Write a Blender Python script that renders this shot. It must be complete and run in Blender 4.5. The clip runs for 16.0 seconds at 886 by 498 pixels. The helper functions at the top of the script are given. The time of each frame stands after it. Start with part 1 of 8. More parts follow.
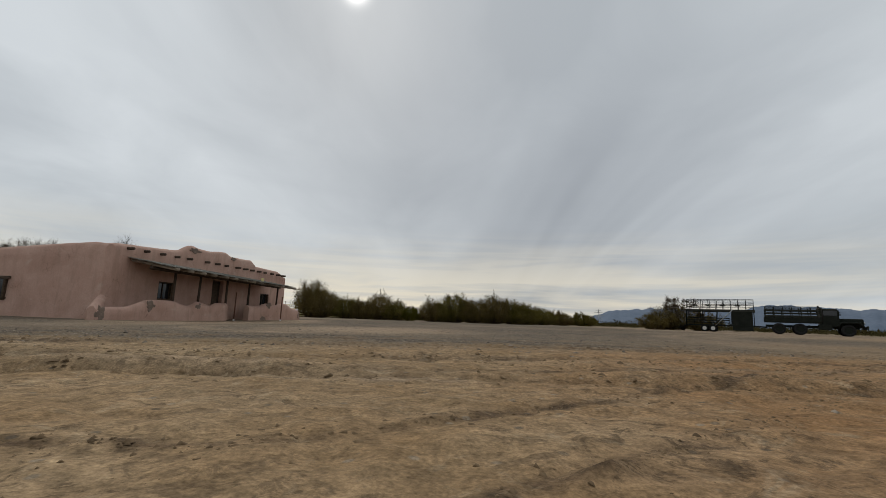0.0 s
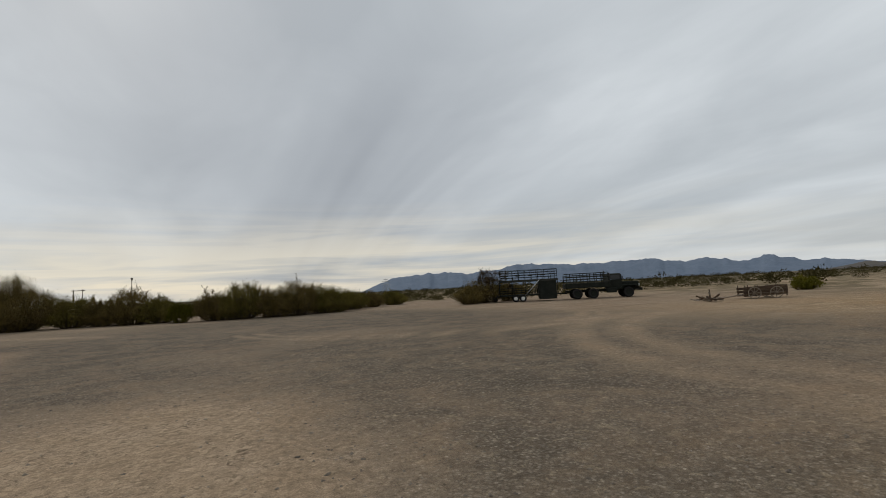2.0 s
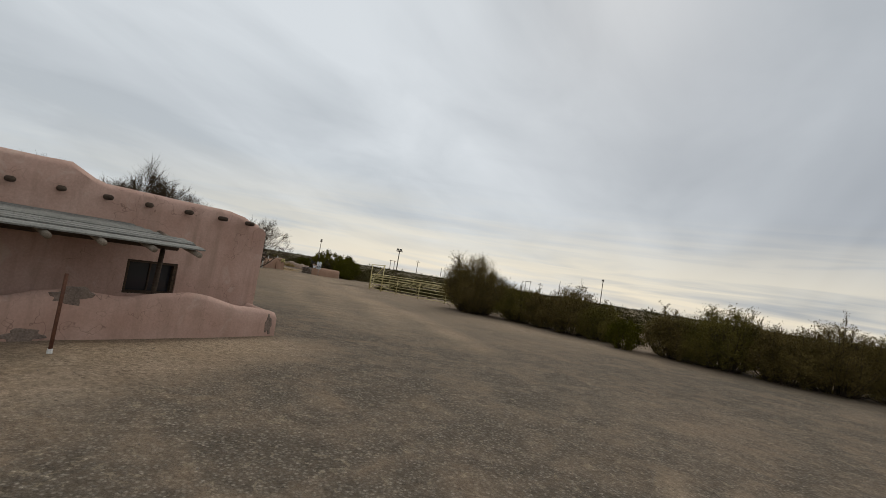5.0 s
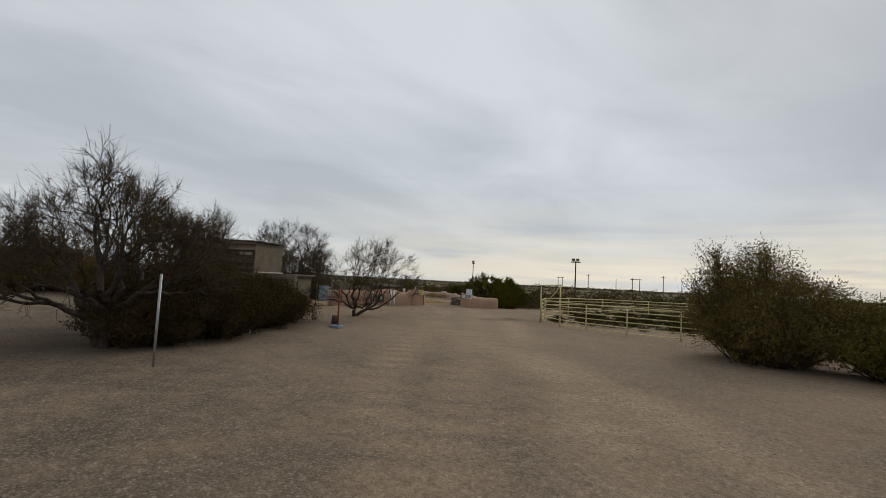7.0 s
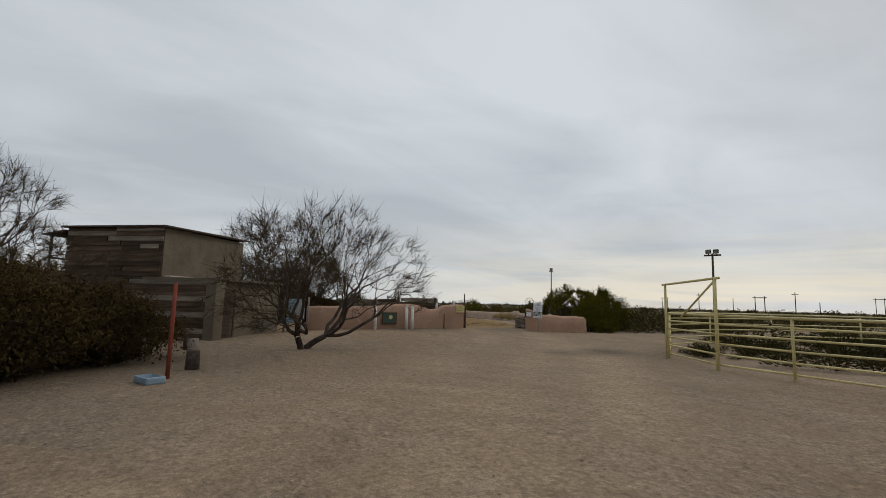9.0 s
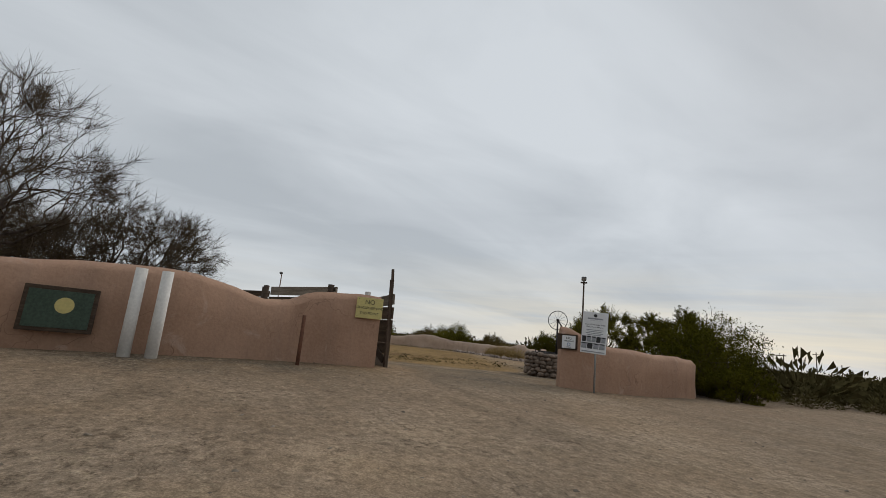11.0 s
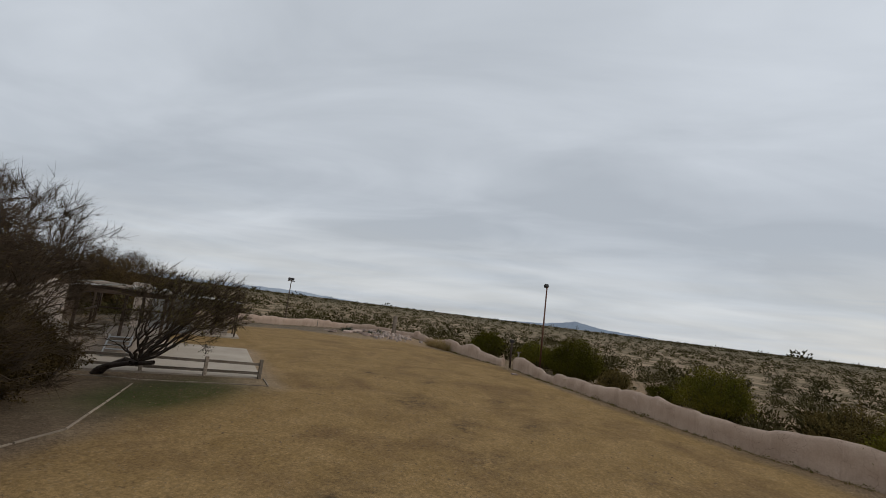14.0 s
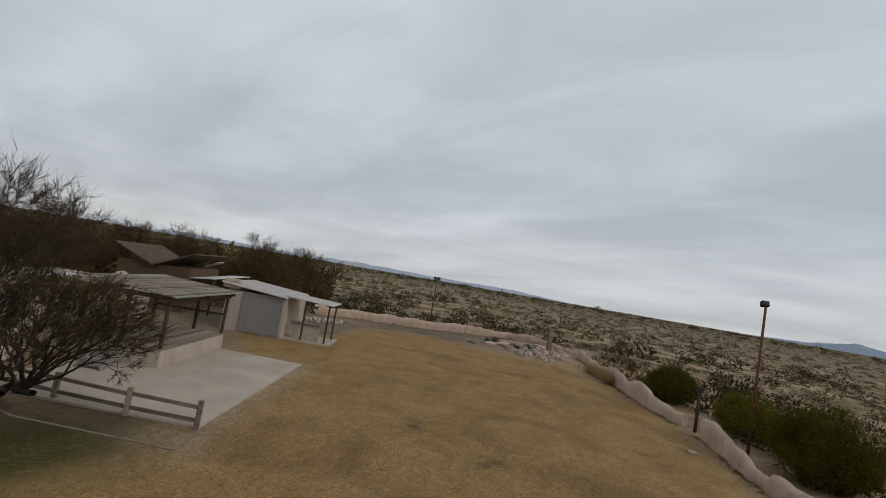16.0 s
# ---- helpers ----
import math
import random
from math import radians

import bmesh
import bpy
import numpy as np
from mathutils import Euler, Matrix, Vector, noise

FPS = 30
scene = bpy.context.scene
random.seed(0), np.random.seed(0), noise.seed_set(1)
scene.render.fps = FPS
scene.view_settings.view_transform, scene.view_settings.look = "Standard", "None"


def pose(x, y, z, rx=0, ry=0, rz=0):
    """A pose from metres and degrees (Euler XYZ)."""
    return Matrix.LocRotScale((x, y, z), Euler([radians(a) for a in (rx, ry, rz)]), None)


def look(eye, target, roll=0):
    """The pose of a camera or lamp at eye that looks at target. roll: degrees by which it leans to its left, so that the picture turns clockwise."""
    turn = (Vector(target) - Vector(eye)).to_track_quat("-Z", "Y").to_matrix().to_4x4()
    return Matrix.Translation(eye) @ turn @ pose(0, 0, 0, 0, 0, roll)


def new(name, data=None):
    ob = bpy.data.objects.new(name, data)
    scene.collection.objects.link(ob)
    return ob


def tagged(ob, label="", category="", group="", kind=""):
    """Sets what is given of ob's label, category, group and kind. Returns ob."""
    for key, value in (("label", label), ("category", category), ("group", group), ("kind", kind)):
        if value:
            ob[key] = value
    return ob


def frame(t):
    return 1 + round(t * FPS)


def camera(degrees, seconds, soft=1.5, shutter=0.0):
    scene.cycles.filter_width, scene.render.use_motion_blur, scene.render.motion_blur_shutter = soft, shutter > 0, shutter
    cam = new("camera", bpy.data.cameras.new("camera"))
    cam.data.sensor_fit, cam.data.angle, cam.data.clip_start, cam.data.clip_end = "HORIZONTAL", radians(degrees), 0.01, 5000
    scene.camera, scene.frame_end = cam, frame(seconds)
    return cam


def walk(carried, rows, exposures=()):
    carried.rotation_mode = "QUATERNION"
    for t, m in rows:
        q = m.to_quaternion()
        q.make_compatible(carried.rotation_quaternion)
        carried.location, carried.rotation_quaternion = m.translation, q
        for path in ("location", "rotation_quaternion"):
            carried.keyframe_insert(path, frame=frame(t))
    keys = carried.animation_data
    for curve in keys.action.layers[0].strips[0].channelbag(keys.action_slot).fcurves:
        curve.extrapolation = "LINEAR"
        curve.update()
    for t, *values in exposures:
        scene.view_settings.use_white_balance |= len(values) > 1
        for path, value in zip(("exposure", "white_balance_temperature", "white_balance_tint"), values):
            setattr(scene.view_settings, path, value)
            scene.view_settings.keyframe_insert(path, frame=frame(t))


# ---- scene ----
cam = camera(88.0, 16.0, soft=0.55)
PATH = [
    (0, (0.728, 2.366, 0.320), (1.169, 12.242, 1.829), 1.95),
    (0.5, (0.779, 3.419, 0.404), (1.417, 13.353, 1.364), 2.59),
    (1, (0.396, 4.269, 0.671), (2.396, 13.947, 2.200), -0.76),
    (1.5, (0.081, 7.086, 1.286), (3.216, 16.487, 2.622), 0.22),
    (2, (0.358, 9.867, 1.653), (5.195, 18.577, 2.511), -2.91),
    (2.5, (0.781, 12.032, 1.959), (6.498, 20.212, 2.602), 2.62),
    (3, (1.176, 13.561, 1.941), (5.994, 22.233, 3.204), 10.06),
    (3.5, (2.431, 16.305, 2.000), (5.475, 25.769, 3.074), 11.22),
    (4, (2.580, 18.394, 2.115), (2.425, 28.328, 3.252), 14.20),
    (4.5, (2.704, 21.855, 2.005), (0.291, 31.519, 2.897), 10.57),
    (5, (1.993, 25.211, 2.231), (-2.621, 34.061, 2.850), 9.30),
    (5.2, (1.582, 26.315, 2.378), (-3.674, 34.807, 2.880), 8.88),
    (7.3, (-7.947, 39.136, 2.376), (-15.550, 45.592, 3.096), 2.39),
    (7.5, (-8.392, 40.147, 2.224), (-16.126, 46.442, 2.979), 2.11),
    (8, (-10.470, 42.758, 1.960), (-18.325, 48.837, 3.125), 2.14),
    (8.5, (-13.162, 45.478, 1.884), (-21.271, 51.206, 3.081), 2.17),
    (9, (-15.512, 48.162, 1.599), (-24.031, 53.267, 2.766), 1.53),
    (9.5, (-17.960, 50.429, 1.409), (-26.591, 55.345, 2.566), 1.25),
    (9.7, (-19.111, 51.575, 1.247), (-27.760, 56.420, 2.557), 1.28),
    (11.8, (-33.466, 62.074, 0.877), (-41.963, 66.997, 2.763), 7.78),
    (12, (-34.386, 62.856, 0.869), (-43.280, 67.126, 2.500), 5.72),
    (12.3, (-35.993, 64.150, 1.018), (-45.299, 67.480, 2.537), 3.94),
    (12.5, (-37.157, 64.702, 1.254), (-46.993, 66.193, 2.262), 6.05),
    (13, (-40.286, 66.439, 2.288), (-50.143, 64.927, 3.033), 3.32),
    (13.5, (-42.999, 67.302, 2.847), (-52.671, 65.032, 3.980), 4.19),
    (14, (-45.136, 68.493, 3.151), (-54.741, 66.066, 4.509), 7.13),
    (14.5, (-47.788, 69.234, 3.140), (-57.208, 66.033, 4.146), 4.73),
    (15, (-50.370, 69.464, 3.517), (-59.622, 65.772, 4.398), 3.70),
    (15.5, (-53.398, 69.499, 4.073), (-61.687, 63.978, 4.983), 10.79),
    (16, (-54.760, 69.644, 4.463), (-62.399, 63.228, 5.146), 9.89),
]

for_walk = [(t, look(eye, target, roll)) for t, eye, target, roll in PATH]
walk(cam, for_walk, exposures=[(0.0, -0.05, 6560, 10.2), (2.0, -0.02, 6560, 10.2), (2.5, 0.03, 6560, 10.2), (3.0, 0.17, 6560, 10.7), (3.5, 0.01, 6560, 10.7), (4.0, 0.07, 6560, 10.7), (5.0, 0.05, 6560, 10.7), (8.0, -0.03, 6480, 11.2), (12.0, -0.05, 6510, 11.2), (13.5, -0.08, 6340, 12.2), (16.0, -0.08, 6390, 12.2)])

# ---- node helpers ----


def math_node(nt, op, a, b=None, c=None, clamp=False):
    n = nt.nodes.new("ShaderNodeMath")
    n.operation, n.use_clamp = op, clamp
    for i, v in enumerate((a, b, c)):
        if v is None:
            continue
        if isinstance(v, (int, float)):
            n.inputs[i].default_value = v
        else:
            nt.links.new(v, n.inputs[i])
    return n.outputs[0]


def mix_node(nt, fac, a, b, mode="MIX"):
    n = nt.nodes.new("ShaderNodeMix")
    n.data_type, n.blend_type, n.clamp_factor = "RGBA", mode, True
    for i, v in ((0, fac), (6, a), (7, b)):
        if isinstance(v, (int, float)):
            n.inputs[i].default_value = v
        elif isinstance(v, tuple):
            n.inputs[i].default_value = (*v[:3], 1)
        else:
            nt.links.new(v, n.inputs[i])
    return n.outputs[2]


def noise_node(nt, vec, scale, detail=4.0, rough=0.55, distort=0.0):
    n = nt.nodes.new("ShaderNodeTexNoise")
    n.inputs["Scale"].default_value, n.inputs["Detail"].default_value = scale, detail
    n.inputs["Roughness"].default_value, n.inputs["Distortion"].default_value = rough, distort
    if vec is not None:
        nt.links.new(vec, n.inputs["Vector"])
    return n.outputs[0]


def range_node(nt, v, a, b, c=0.0, d=1.0):
    n = nt.nodes.new("ShaderNodeMapRange")
    nt.links.new(v, n.inputs[0])
    for i, x in enumerate((a, b, c, d)):
        n.inputs[i + 1].default_value = x
    return n.outputs[0]


def mapping_node(nt, vec, scale=(1, 1, 1), rot=(0, 0, 0), loc=(0, 0, 0)):
    n = nt.nodes.new("ShaderNodeMapping")
    nt.links.new(vec, n.inputs[0])
    n.inputs["Scale"].default_value, n.inputs["Rotation"].default_value, n.inputs["Location"].default_value = scale, rot, loc
    return n.outputs[0]


# ---- overcast sky with long cloud bands, the sun a pale disc behind them ----
SUN_AZ, SUN_EL = radians(-10.4), radians(37.2)
TO_SUN = Vector((math.sin(SUN_AZ) * math.cos(SUN_EL), math.cos(SUN_AZ) * math.cos(SUN_EL), math.sin(SUN_EL)))
world = bpy.data.worlds.new("overcast")
scene.world = world
world.use_nodes = True
wt = world.node_tree
wt.nodes.clear()
sky = wt.nodes.new("ShaderNodeTexSky")
sky.sky_type, sky.sun_disc, sky.sun_elevation, sky.sun_rotation = "NISHITA", False, SUN_EL, SUN_AZ
coord = wt.nodes.new("ShaderNodeTexCoord").outputs["Generated"]
sep = wt.nodes.new("ShaderNodeSeparateXYZ")
wt.links.new(coord, sep.inputs[0])
height = math_node(wt, "MAXIMUM", sep.outputs[2], 0.0)
den = math_node(wt, "ADD", height, 0.20)
flat = wt.nodes.new("ShaderNodeCombineXYZ")
wt.links.new(math_node(wt, "DIVIDE", sep.outputs[0], den), flat.inputs[0])
wt.links.new(math_node(wt, "DIVIDE", sep.outputs[1], den), flat.inputs[1])
band = mapping_node(wt, flat.outputs[0], (0.80, 0.26, 1), (0, 0, radians(10)), (3.1, 1.7, 0))
fine = mapping_node(wt, flat.outputs[0], (1.5, 0.75, 1), (0, 0, radians(20)), (0.4, 6.2, 0))
n1 = noise_node(wt, band, 0.9, 2.5, 0.45, 0.6)
n2 = noise_node(wt, fine, 1.3, 5.0, 0.52, 0.5)
cover = math_node(wt, "ADD", math_node(wt, "MULTIPLY", n1, 0.60), math_node(wt, "MULTIPLY", n2, 0.40))
thick = range_node(wt, cover, 0.39, 0.60)
cloud = mix_node(wt, thick, (0.47, 0.51, 0.54), (0.67, 0.715, 0.745))
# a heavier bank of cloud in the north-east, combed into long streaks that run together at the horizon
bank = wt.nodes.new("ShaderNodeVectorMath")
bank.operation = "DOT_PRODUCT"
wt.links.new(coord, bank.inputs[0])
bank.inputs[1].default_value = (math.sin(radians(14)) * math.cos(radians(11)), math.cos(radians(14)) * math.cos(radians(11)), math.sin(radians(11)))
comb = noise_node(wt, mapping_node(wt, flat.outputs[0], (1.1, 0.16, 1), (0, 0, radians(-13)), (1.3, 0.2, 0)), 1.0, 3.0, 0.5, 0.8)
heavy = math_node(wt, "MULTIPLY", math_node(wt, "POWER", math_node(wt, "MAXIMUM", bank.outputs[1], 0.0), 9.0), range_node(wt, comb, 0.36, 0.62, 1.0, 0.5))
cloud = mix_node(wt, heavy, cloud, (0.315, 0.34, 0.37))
# pale warm breaks low over the northern horizon, in thin level strips
strips = noise_node(wt, mapping_node(wt, coord, (1.6, 1.6, 26.0), (0, 0, 0), (0.7, 0.3, 0)), 1.2, 4.0, 0.55, 0.4)
north = range_node(wt, sep.outputs[1], 0.35, 0.85)
low = range_node(wt, height, 0.03, 0.19, 1.0, 0.0)
breaks = math_node(wt, "MULTIPLY", math_node(wt, "MULTIPLY", low, range_node(wt, strips, 0.34, 0.56)), range_node(wt, north, 0.0, 1.0, 0.22, 1.0))
cloud = mix_node(wt, math_node(wt, "MULTIPLY", breaks, 0.85), cloud, (0.83, 0.755, 0.60))
# level grey strips between the breaks
ribs = math_node(wt, "MULTIPLY", range_node(wt, height, 0.05, 0.42, 1.0, 0.0), range_node(wt, noise_node(wt, mapping_node(wt, coord, (1.1, 1.1, 15.0), (0, 0, 0), (4.2, 1.3, 0)), 1.3, 4.0, 0.55, 0.5), 0.5, 0.68))
cloud = mix_node(wt, math_node(wt, "MULTIPLY", ribs, 0.38), cloud, (0.42, 0.45, 0.485))
dot = wt.nodes.new("ShaderNodeVectorMath")
dot.operation = "DOT_PRODUCT"
wt.links.new(coord, dot.inputs[0])
dot.inputs[1].default_value = TO_SUN
facing = math_node(wt, "MAXIMUM", dot.outputs[1], 0.0)
disc = math_node(wt, "MULTIPLY", math_node(wt, "POWER", facing, 5000.0), 1.6)
halo = math_node(wt, "MULTIPLY", math_node(wt, "POWER", facing, 60.0), 0.03)
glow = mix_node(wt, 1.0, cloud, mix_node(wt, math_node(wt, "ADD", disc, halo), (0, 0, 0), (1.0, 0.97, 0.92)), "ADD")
thin = wt.nodes.new("ShaderNodeVectorMath")
thin.operation = "SCALE"
wt.links.new(sky.outputs[0], thin.inputs[0])
thin.inputs["Scale"].default_value = 0.1
back = wt.nodes.new("ShaderNodeBackground")
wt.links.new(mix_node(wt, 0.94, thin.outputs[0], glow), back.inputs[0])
back.inputs[1].default_value = 1.0
wt.links.new(back.outputs[0], wt.nodes.new("ShaderNodeOutputWorld").inputs[0])

sun = new("sun", bpy.data.lights.new("sun", "SUN"))
sun.data.energy, sun.data.angle, sun.data.color = 0.95, radians(16), (1.0, 0.95, 0.87)
sun.matrix_world = look(TO_SUN * 100, (0, 0, 0))

# ---- materials ----


def surface(name, c1, c2, scale=2.0, fine=40.0, rough=0.85, bump=0.25, metal=0.0, stretch=(1, 1, 1), grain=0.35, vary=0.0, dist=0.02, extra=None, spec=0.12):
    """Two colours mixed by a coarse noise, a fine grain over them, and relief."""
    m = bpy.data.materials.new(name)
    m.use_nodes = True
    nt = m.node_tree
    b = nt.nodes["Principled BSDF"]
    tc = nt.nodes.new("ShaderNodeTexCoord").outputs["Object"]
    vec = mapping_node(nt, tc, stretch)
    big = noise_node(nt, vec, scale, 5.0, 0.6, 0.3)
    small = noise_node(nt, vec, fine, 3.0, 0.6)
    col = mix_node(nt, range_node(nt, big, 0.33, 0.67), c1, c2)
    shade = range_node(nt, small, 0.3, 0.7, 1.0 - grain, 1.0 + grain * 0.6)
    if vary:
        info = nt.nodes.new("ShaderNodeObjectInfo")
        shade = math_node(nt, "MULTIPLY", shade, range_node(nt, info.outputs["Random"], 0.0, 1.0, 1.0 - vary, 1.0 + vary))
    sc = nt.nodes.new("ShaderNodeVectorMath")
    sc.operation = "SCALE"
    nt.links.new(col, sc.inputs[0])
    nt.links.new(shade, sc.inputs["Scale"])
    out = sc.outputs[0]
    if extra:
        out = extra(nt, vec, out)
    nt.links.new(out, b.inputs["Base Color"])
    b.inputs["Roughness"].default_value, b.inputs["Metallic"].default_value = rough, metal
    b.inputs["Specular IOR Level"].default_value = 0.5 if rough < 0.7 else spec
    if bump:
        bn = nt.nodes.new("ShaderNodeBump")
        bn.inputs["Strength"].default_value, bn.inputs["Distance"].default_value = bump, dist
        nt.links.new(math_node(nt, "ADD", big, math_node(nt, "MULTIPLY", small, 0.5)), bn.inputs["Height"])
        nt.links.new(bn.outputs[0], b.inputs["Normal"])
    return m


def cracks(nt, vec, out):
    """Hairline cracks and darker washed patches in old plaster."""
    v = nt.nodes.new("ShaderNodeTexVoronoi")
    v.feature = "DISTANCE_TO_EDGE"
    warp = nt.nodes.new("ShaderNodeVectorMath")
    nz = nt.nodes.new("ShaderNodeTexNoise")
    nz.inputs["Scale"].default_value = 2.5
    nt.links.new(vec, nz.inputs["Vector"])
    nt.links.new(vec, warp.inputs[0])
    nt.links.new(nz.outputs["Color"], warp.inputs[1])
    nt.links.new(warp.outputs[0], v.inputs["Vector"])
    v.inputs["Scale"].default_value = 1.1
    line = math_node(nt, "MULTIPLY", range_node(nt, v.outputs["Distance"], 0.0, 0.012, 1.0, 0.0), range_node(nt, noise_node(nt, vec, 0.9, 2.0), 0.45, 0.62))
    out = mix_node(nt, math_node(nt, "MULTIPLY", line, 0.55), out, (0.10, 0.06, 0.045))
    drip = noise_node(nt, mapping_node(nt, vec, (2.2, 2.2, 0.28)), 1.4, 4.0, 0.6)
    out = mix_node(nt, math_node(nt, "MULTIPLY", range_node(nt, drip, 0.52, 0.72), 0.35), out, (0.30, 0.20, 0.15))
    # rain streaks and weathered blotches
    streak = noise_node(nt, mapping_node(nt, vec, (3.2, 3.2, 0.4)), 1.0, 4.0, 0.65, 0.4)
    out = mix_node(nt, range_node(nt, streak, 0.54, 0.72, 0.0, 0.3), out, (0.20, 0.135, 0.10))
    blotch = noise_node(nt, vec, 1.7, 5.0, 0.7, 0.9)
    return mix_node(nt, range_node(nt, blotch, 0.58, 0.68, 0.0, 0.4), out, (0.56, 0.43, 0.35))


ADOBE = surface("adobe_plaster", (0.53, 0.35, 0.28), (0.435, 0.27, 0.21), 0.9, 22, 0.92, 0.3, extra=cracks, grain=0.10, dist=0.03)
ADOBE_TAN = surface("tan_adobe_plaster", (0.43, 0.27, 0.185), (0.33, 0.20, 0.135), 0.9, 22, 0.92, 0.4, extra=cracks, grain=0.10, dist=0.04)
ADOBE_DARK = surface("bare_adobe", (0.27, 0.20, 0.16), (0.17, 0.13, 0.105), 4.0, 30, 0.95, 0.6)
CREAM = surface("cream_plaster", (0.47, 0.40, 0.33), (0.40, 0.33, 0.27), 0.8, 25, 0.92, 0.35, extra=cracks, grain=0.14)
WALL_FIELD = surface("field_wall_plaster", (0.50, 0.375, 0.285), (0.40, 0.29, 0.215), 0.9, 22, 0.92, 0.3, extra=cracks, grain=0.10, dist=0.03)
DARK_WOOD = surface("dark_wood", (0.055, 0.038, 0.028), (0.095, 0.067, 0.048), 3.0, 30, 0.8, 0.4, stretch=(1, 1, 6), vary=0.2)
GREY_WOOD = surface("weathered_wood", (0.17, 0.132, 0.098), (0.29, 0.242, 0.19), 1.6, 26, 0.88, 0.5, stretch=(1, 7, 9), grain=0.45, vary=0.35)
BROWN_WOOD = surface("brown_board", (0.050, 0.034, 0.023), (0.118, 0.080, 0.052), 1.6, 26, 0.88, 0.5, stretch=(1, 7, 9), grain=0.4, vary=0.35)
LATH = surface("grey_lath", (0.19, 0.185, 0.165), (0.27, 0.26, 0.23), 2.5, 30, 0.85, 0.3, stretch=(1, 1, 1), vary=0.18)
CONCRETE = surface("concrete", (0.43, 0.365, 0.29), (0.345, 0.29, 0.228), 0.7, 30, 0.9, 0.15, grain=0.12)
STONE = surface("cobble_stone", (0.27, 0.205, 0.155), (0.135, 0.105, 0.085), 2.2, 18, 0.8, 0.35, vary=0.4)
MORTAR = surface("mortar", (0.33, 0.27, 0.22), (0.25, 0.20, 0.165), 5.0, 40, 0.95, 0.5)
FLAGSTONE = surface("flagstone", (0.40, 0.29, 0.225), (0.32, 0.25, 0.21), 3.0, 25, 0.9, 0.4, vary=0.3)
TIN = surface("tin_roof", (0.62, 0.60, 0.57), (0.50, 0.47, 0.44), 1.2, 20, 0.55, 0.1, metal=0.15, grain=0.15)
GREY_SIDING = surface("grey_siding", (0.27, 0.26, 0.245), (0.21, 0.205, 0.195), 1.2, 20, 0.75, 0.2, grain=0.2)
YELLOW = surface("faded_yellow_paint", (0.62, 0.52, 0.23), (0.50, 0.41, 0.18), 2.5, 25, 0.6, 0.15, grain=0.3, vary=0.12)
RUST = surface("rusty_steel", (0.17, 0.075, 0.045), (0.10, 0.05, 0.035), 4.0, 40, 0.8, 0.4)
BLACK_IRON = surface("black_iron", (0.022, 0.02, 0.02), (0.045, 0.038, 0.033), 6.0, 40, 0.6, 0.2, metal=0.5)
GALV = surface("galvanised_steel", (0.33, 0.34, 0.34), (0.42, 0.42, 0.41), 6.0, 50, 0.5, 0.1, metal=0.7)
OLIVE = surface("olive_drab_paint", (0.010, 0.012, 0.009), (0.019, 0.021, 0.016), 2.0, 25, 0.7, 0.1, grain=0.25)
OLIVE_LIGHT = surface("worn_olive_board", (0.022, 0.024, 0.019), (0.045, 0.044, 0.036), 2.0, 25, 0.8, 0.1, grain=0.3, vary=0.2)
TYRE = surface("tyre_rubber", (0.016, 0.016, 0.016), (0.03, 0.028, 0.026), 6.0, 40, 0.9, 0.2)
WHITE = surface("white_paint", (0.72, 0.70, 0.66), (0.60, 0.57, 0.53), 3.0, 30, 0.7, 0.1, grain=0.1)
SIGN_WHITE = surface("sign_white", (0.74, 0.75, 0.76), (0.66, 0.67, 0.68), 3.0, 30, 0.5, 0.02, grain=0.04)
SIGN_YELLOW = surface("sign_yellow", (0.62, 0.53, 0.20), (0.52, 0.44, 0.17), 3.0, 30, 0.6, 0.05, grain=0.1)
SIGN_BLACK = surface("sign_black", (0.015, 0.015, 0.018), (0.03, 0.03, 0.03), 3.0, 30, 0.6, 0.0)
SIGN_GREY = surface("sign_grey_print", (0.34, 0.36, 0.38), (0.27, 0.28, 0.30), 8.0, 60, 0.6, 0.0)
SIGN_GREEN = surface("sign_dark_green", (0.03, 0.055, 0.035), (0.045, 0.075, 0.05), 3.0, 30, 0.6, 0.0)
SIGN_BLUE = surface("sign_blue", (0.05, 0.12, 0.30), (0.06, 0.14, 0.33), 3.0, 30, 0.6, 0.0)
BOX_BLUE = surface("blue_grey_enamel", (0.22, 0.30, 0.36), (0.18, 0.25, 0.30), 2.0, 30, 0.5, 0.05, grain=0.12)
BARREL_BLUE = surface("blue_plastic", (0.015, 0.03, 0.10), (0.02, 0.04, 0.13), 3.0, 30, 0.4, 0.05)
BARK = surface("dark_bark", (0.042, 0.032, 0.026), (0.085, 0.065, 0.05), 8.0, 40, 0.95, 0.6)
TWIG = surface("twig", (0.048, 0.035, 0.023), (0.084, 0.062, 0.041), 1.2, 8, 0.95, 0.0, spec=0.0)
TWIG_PALE = surface("grey_twig", (0.17, 0.145, 0.115), (0.23, 0.20, 0.16), 1.2, 8, 0.95, 0.0)
LEAF_OLIVE = surface("olive_leaf", (0.088, 0.074, 0.017), (0.170, 0.138, 0.036), 0.9, 6, 0.75, 0.0, grain=0.4, spec=0.0)
LEAF_DULL = surface("dull_brown_leaf", (0.095, 0.070, 0.022), (0.170, 0.126, 0.044), 0.9, 6, 0.8, 0.0, grain=0.4, spec=0.0)
LEAF_GREEN = surface("green_leaf", (0.050, 0.050, 0.006), (0.098, 0.088, 0.010), 0.9, 6, 0.7, 0.0, grain=0.4, spec=0.0)
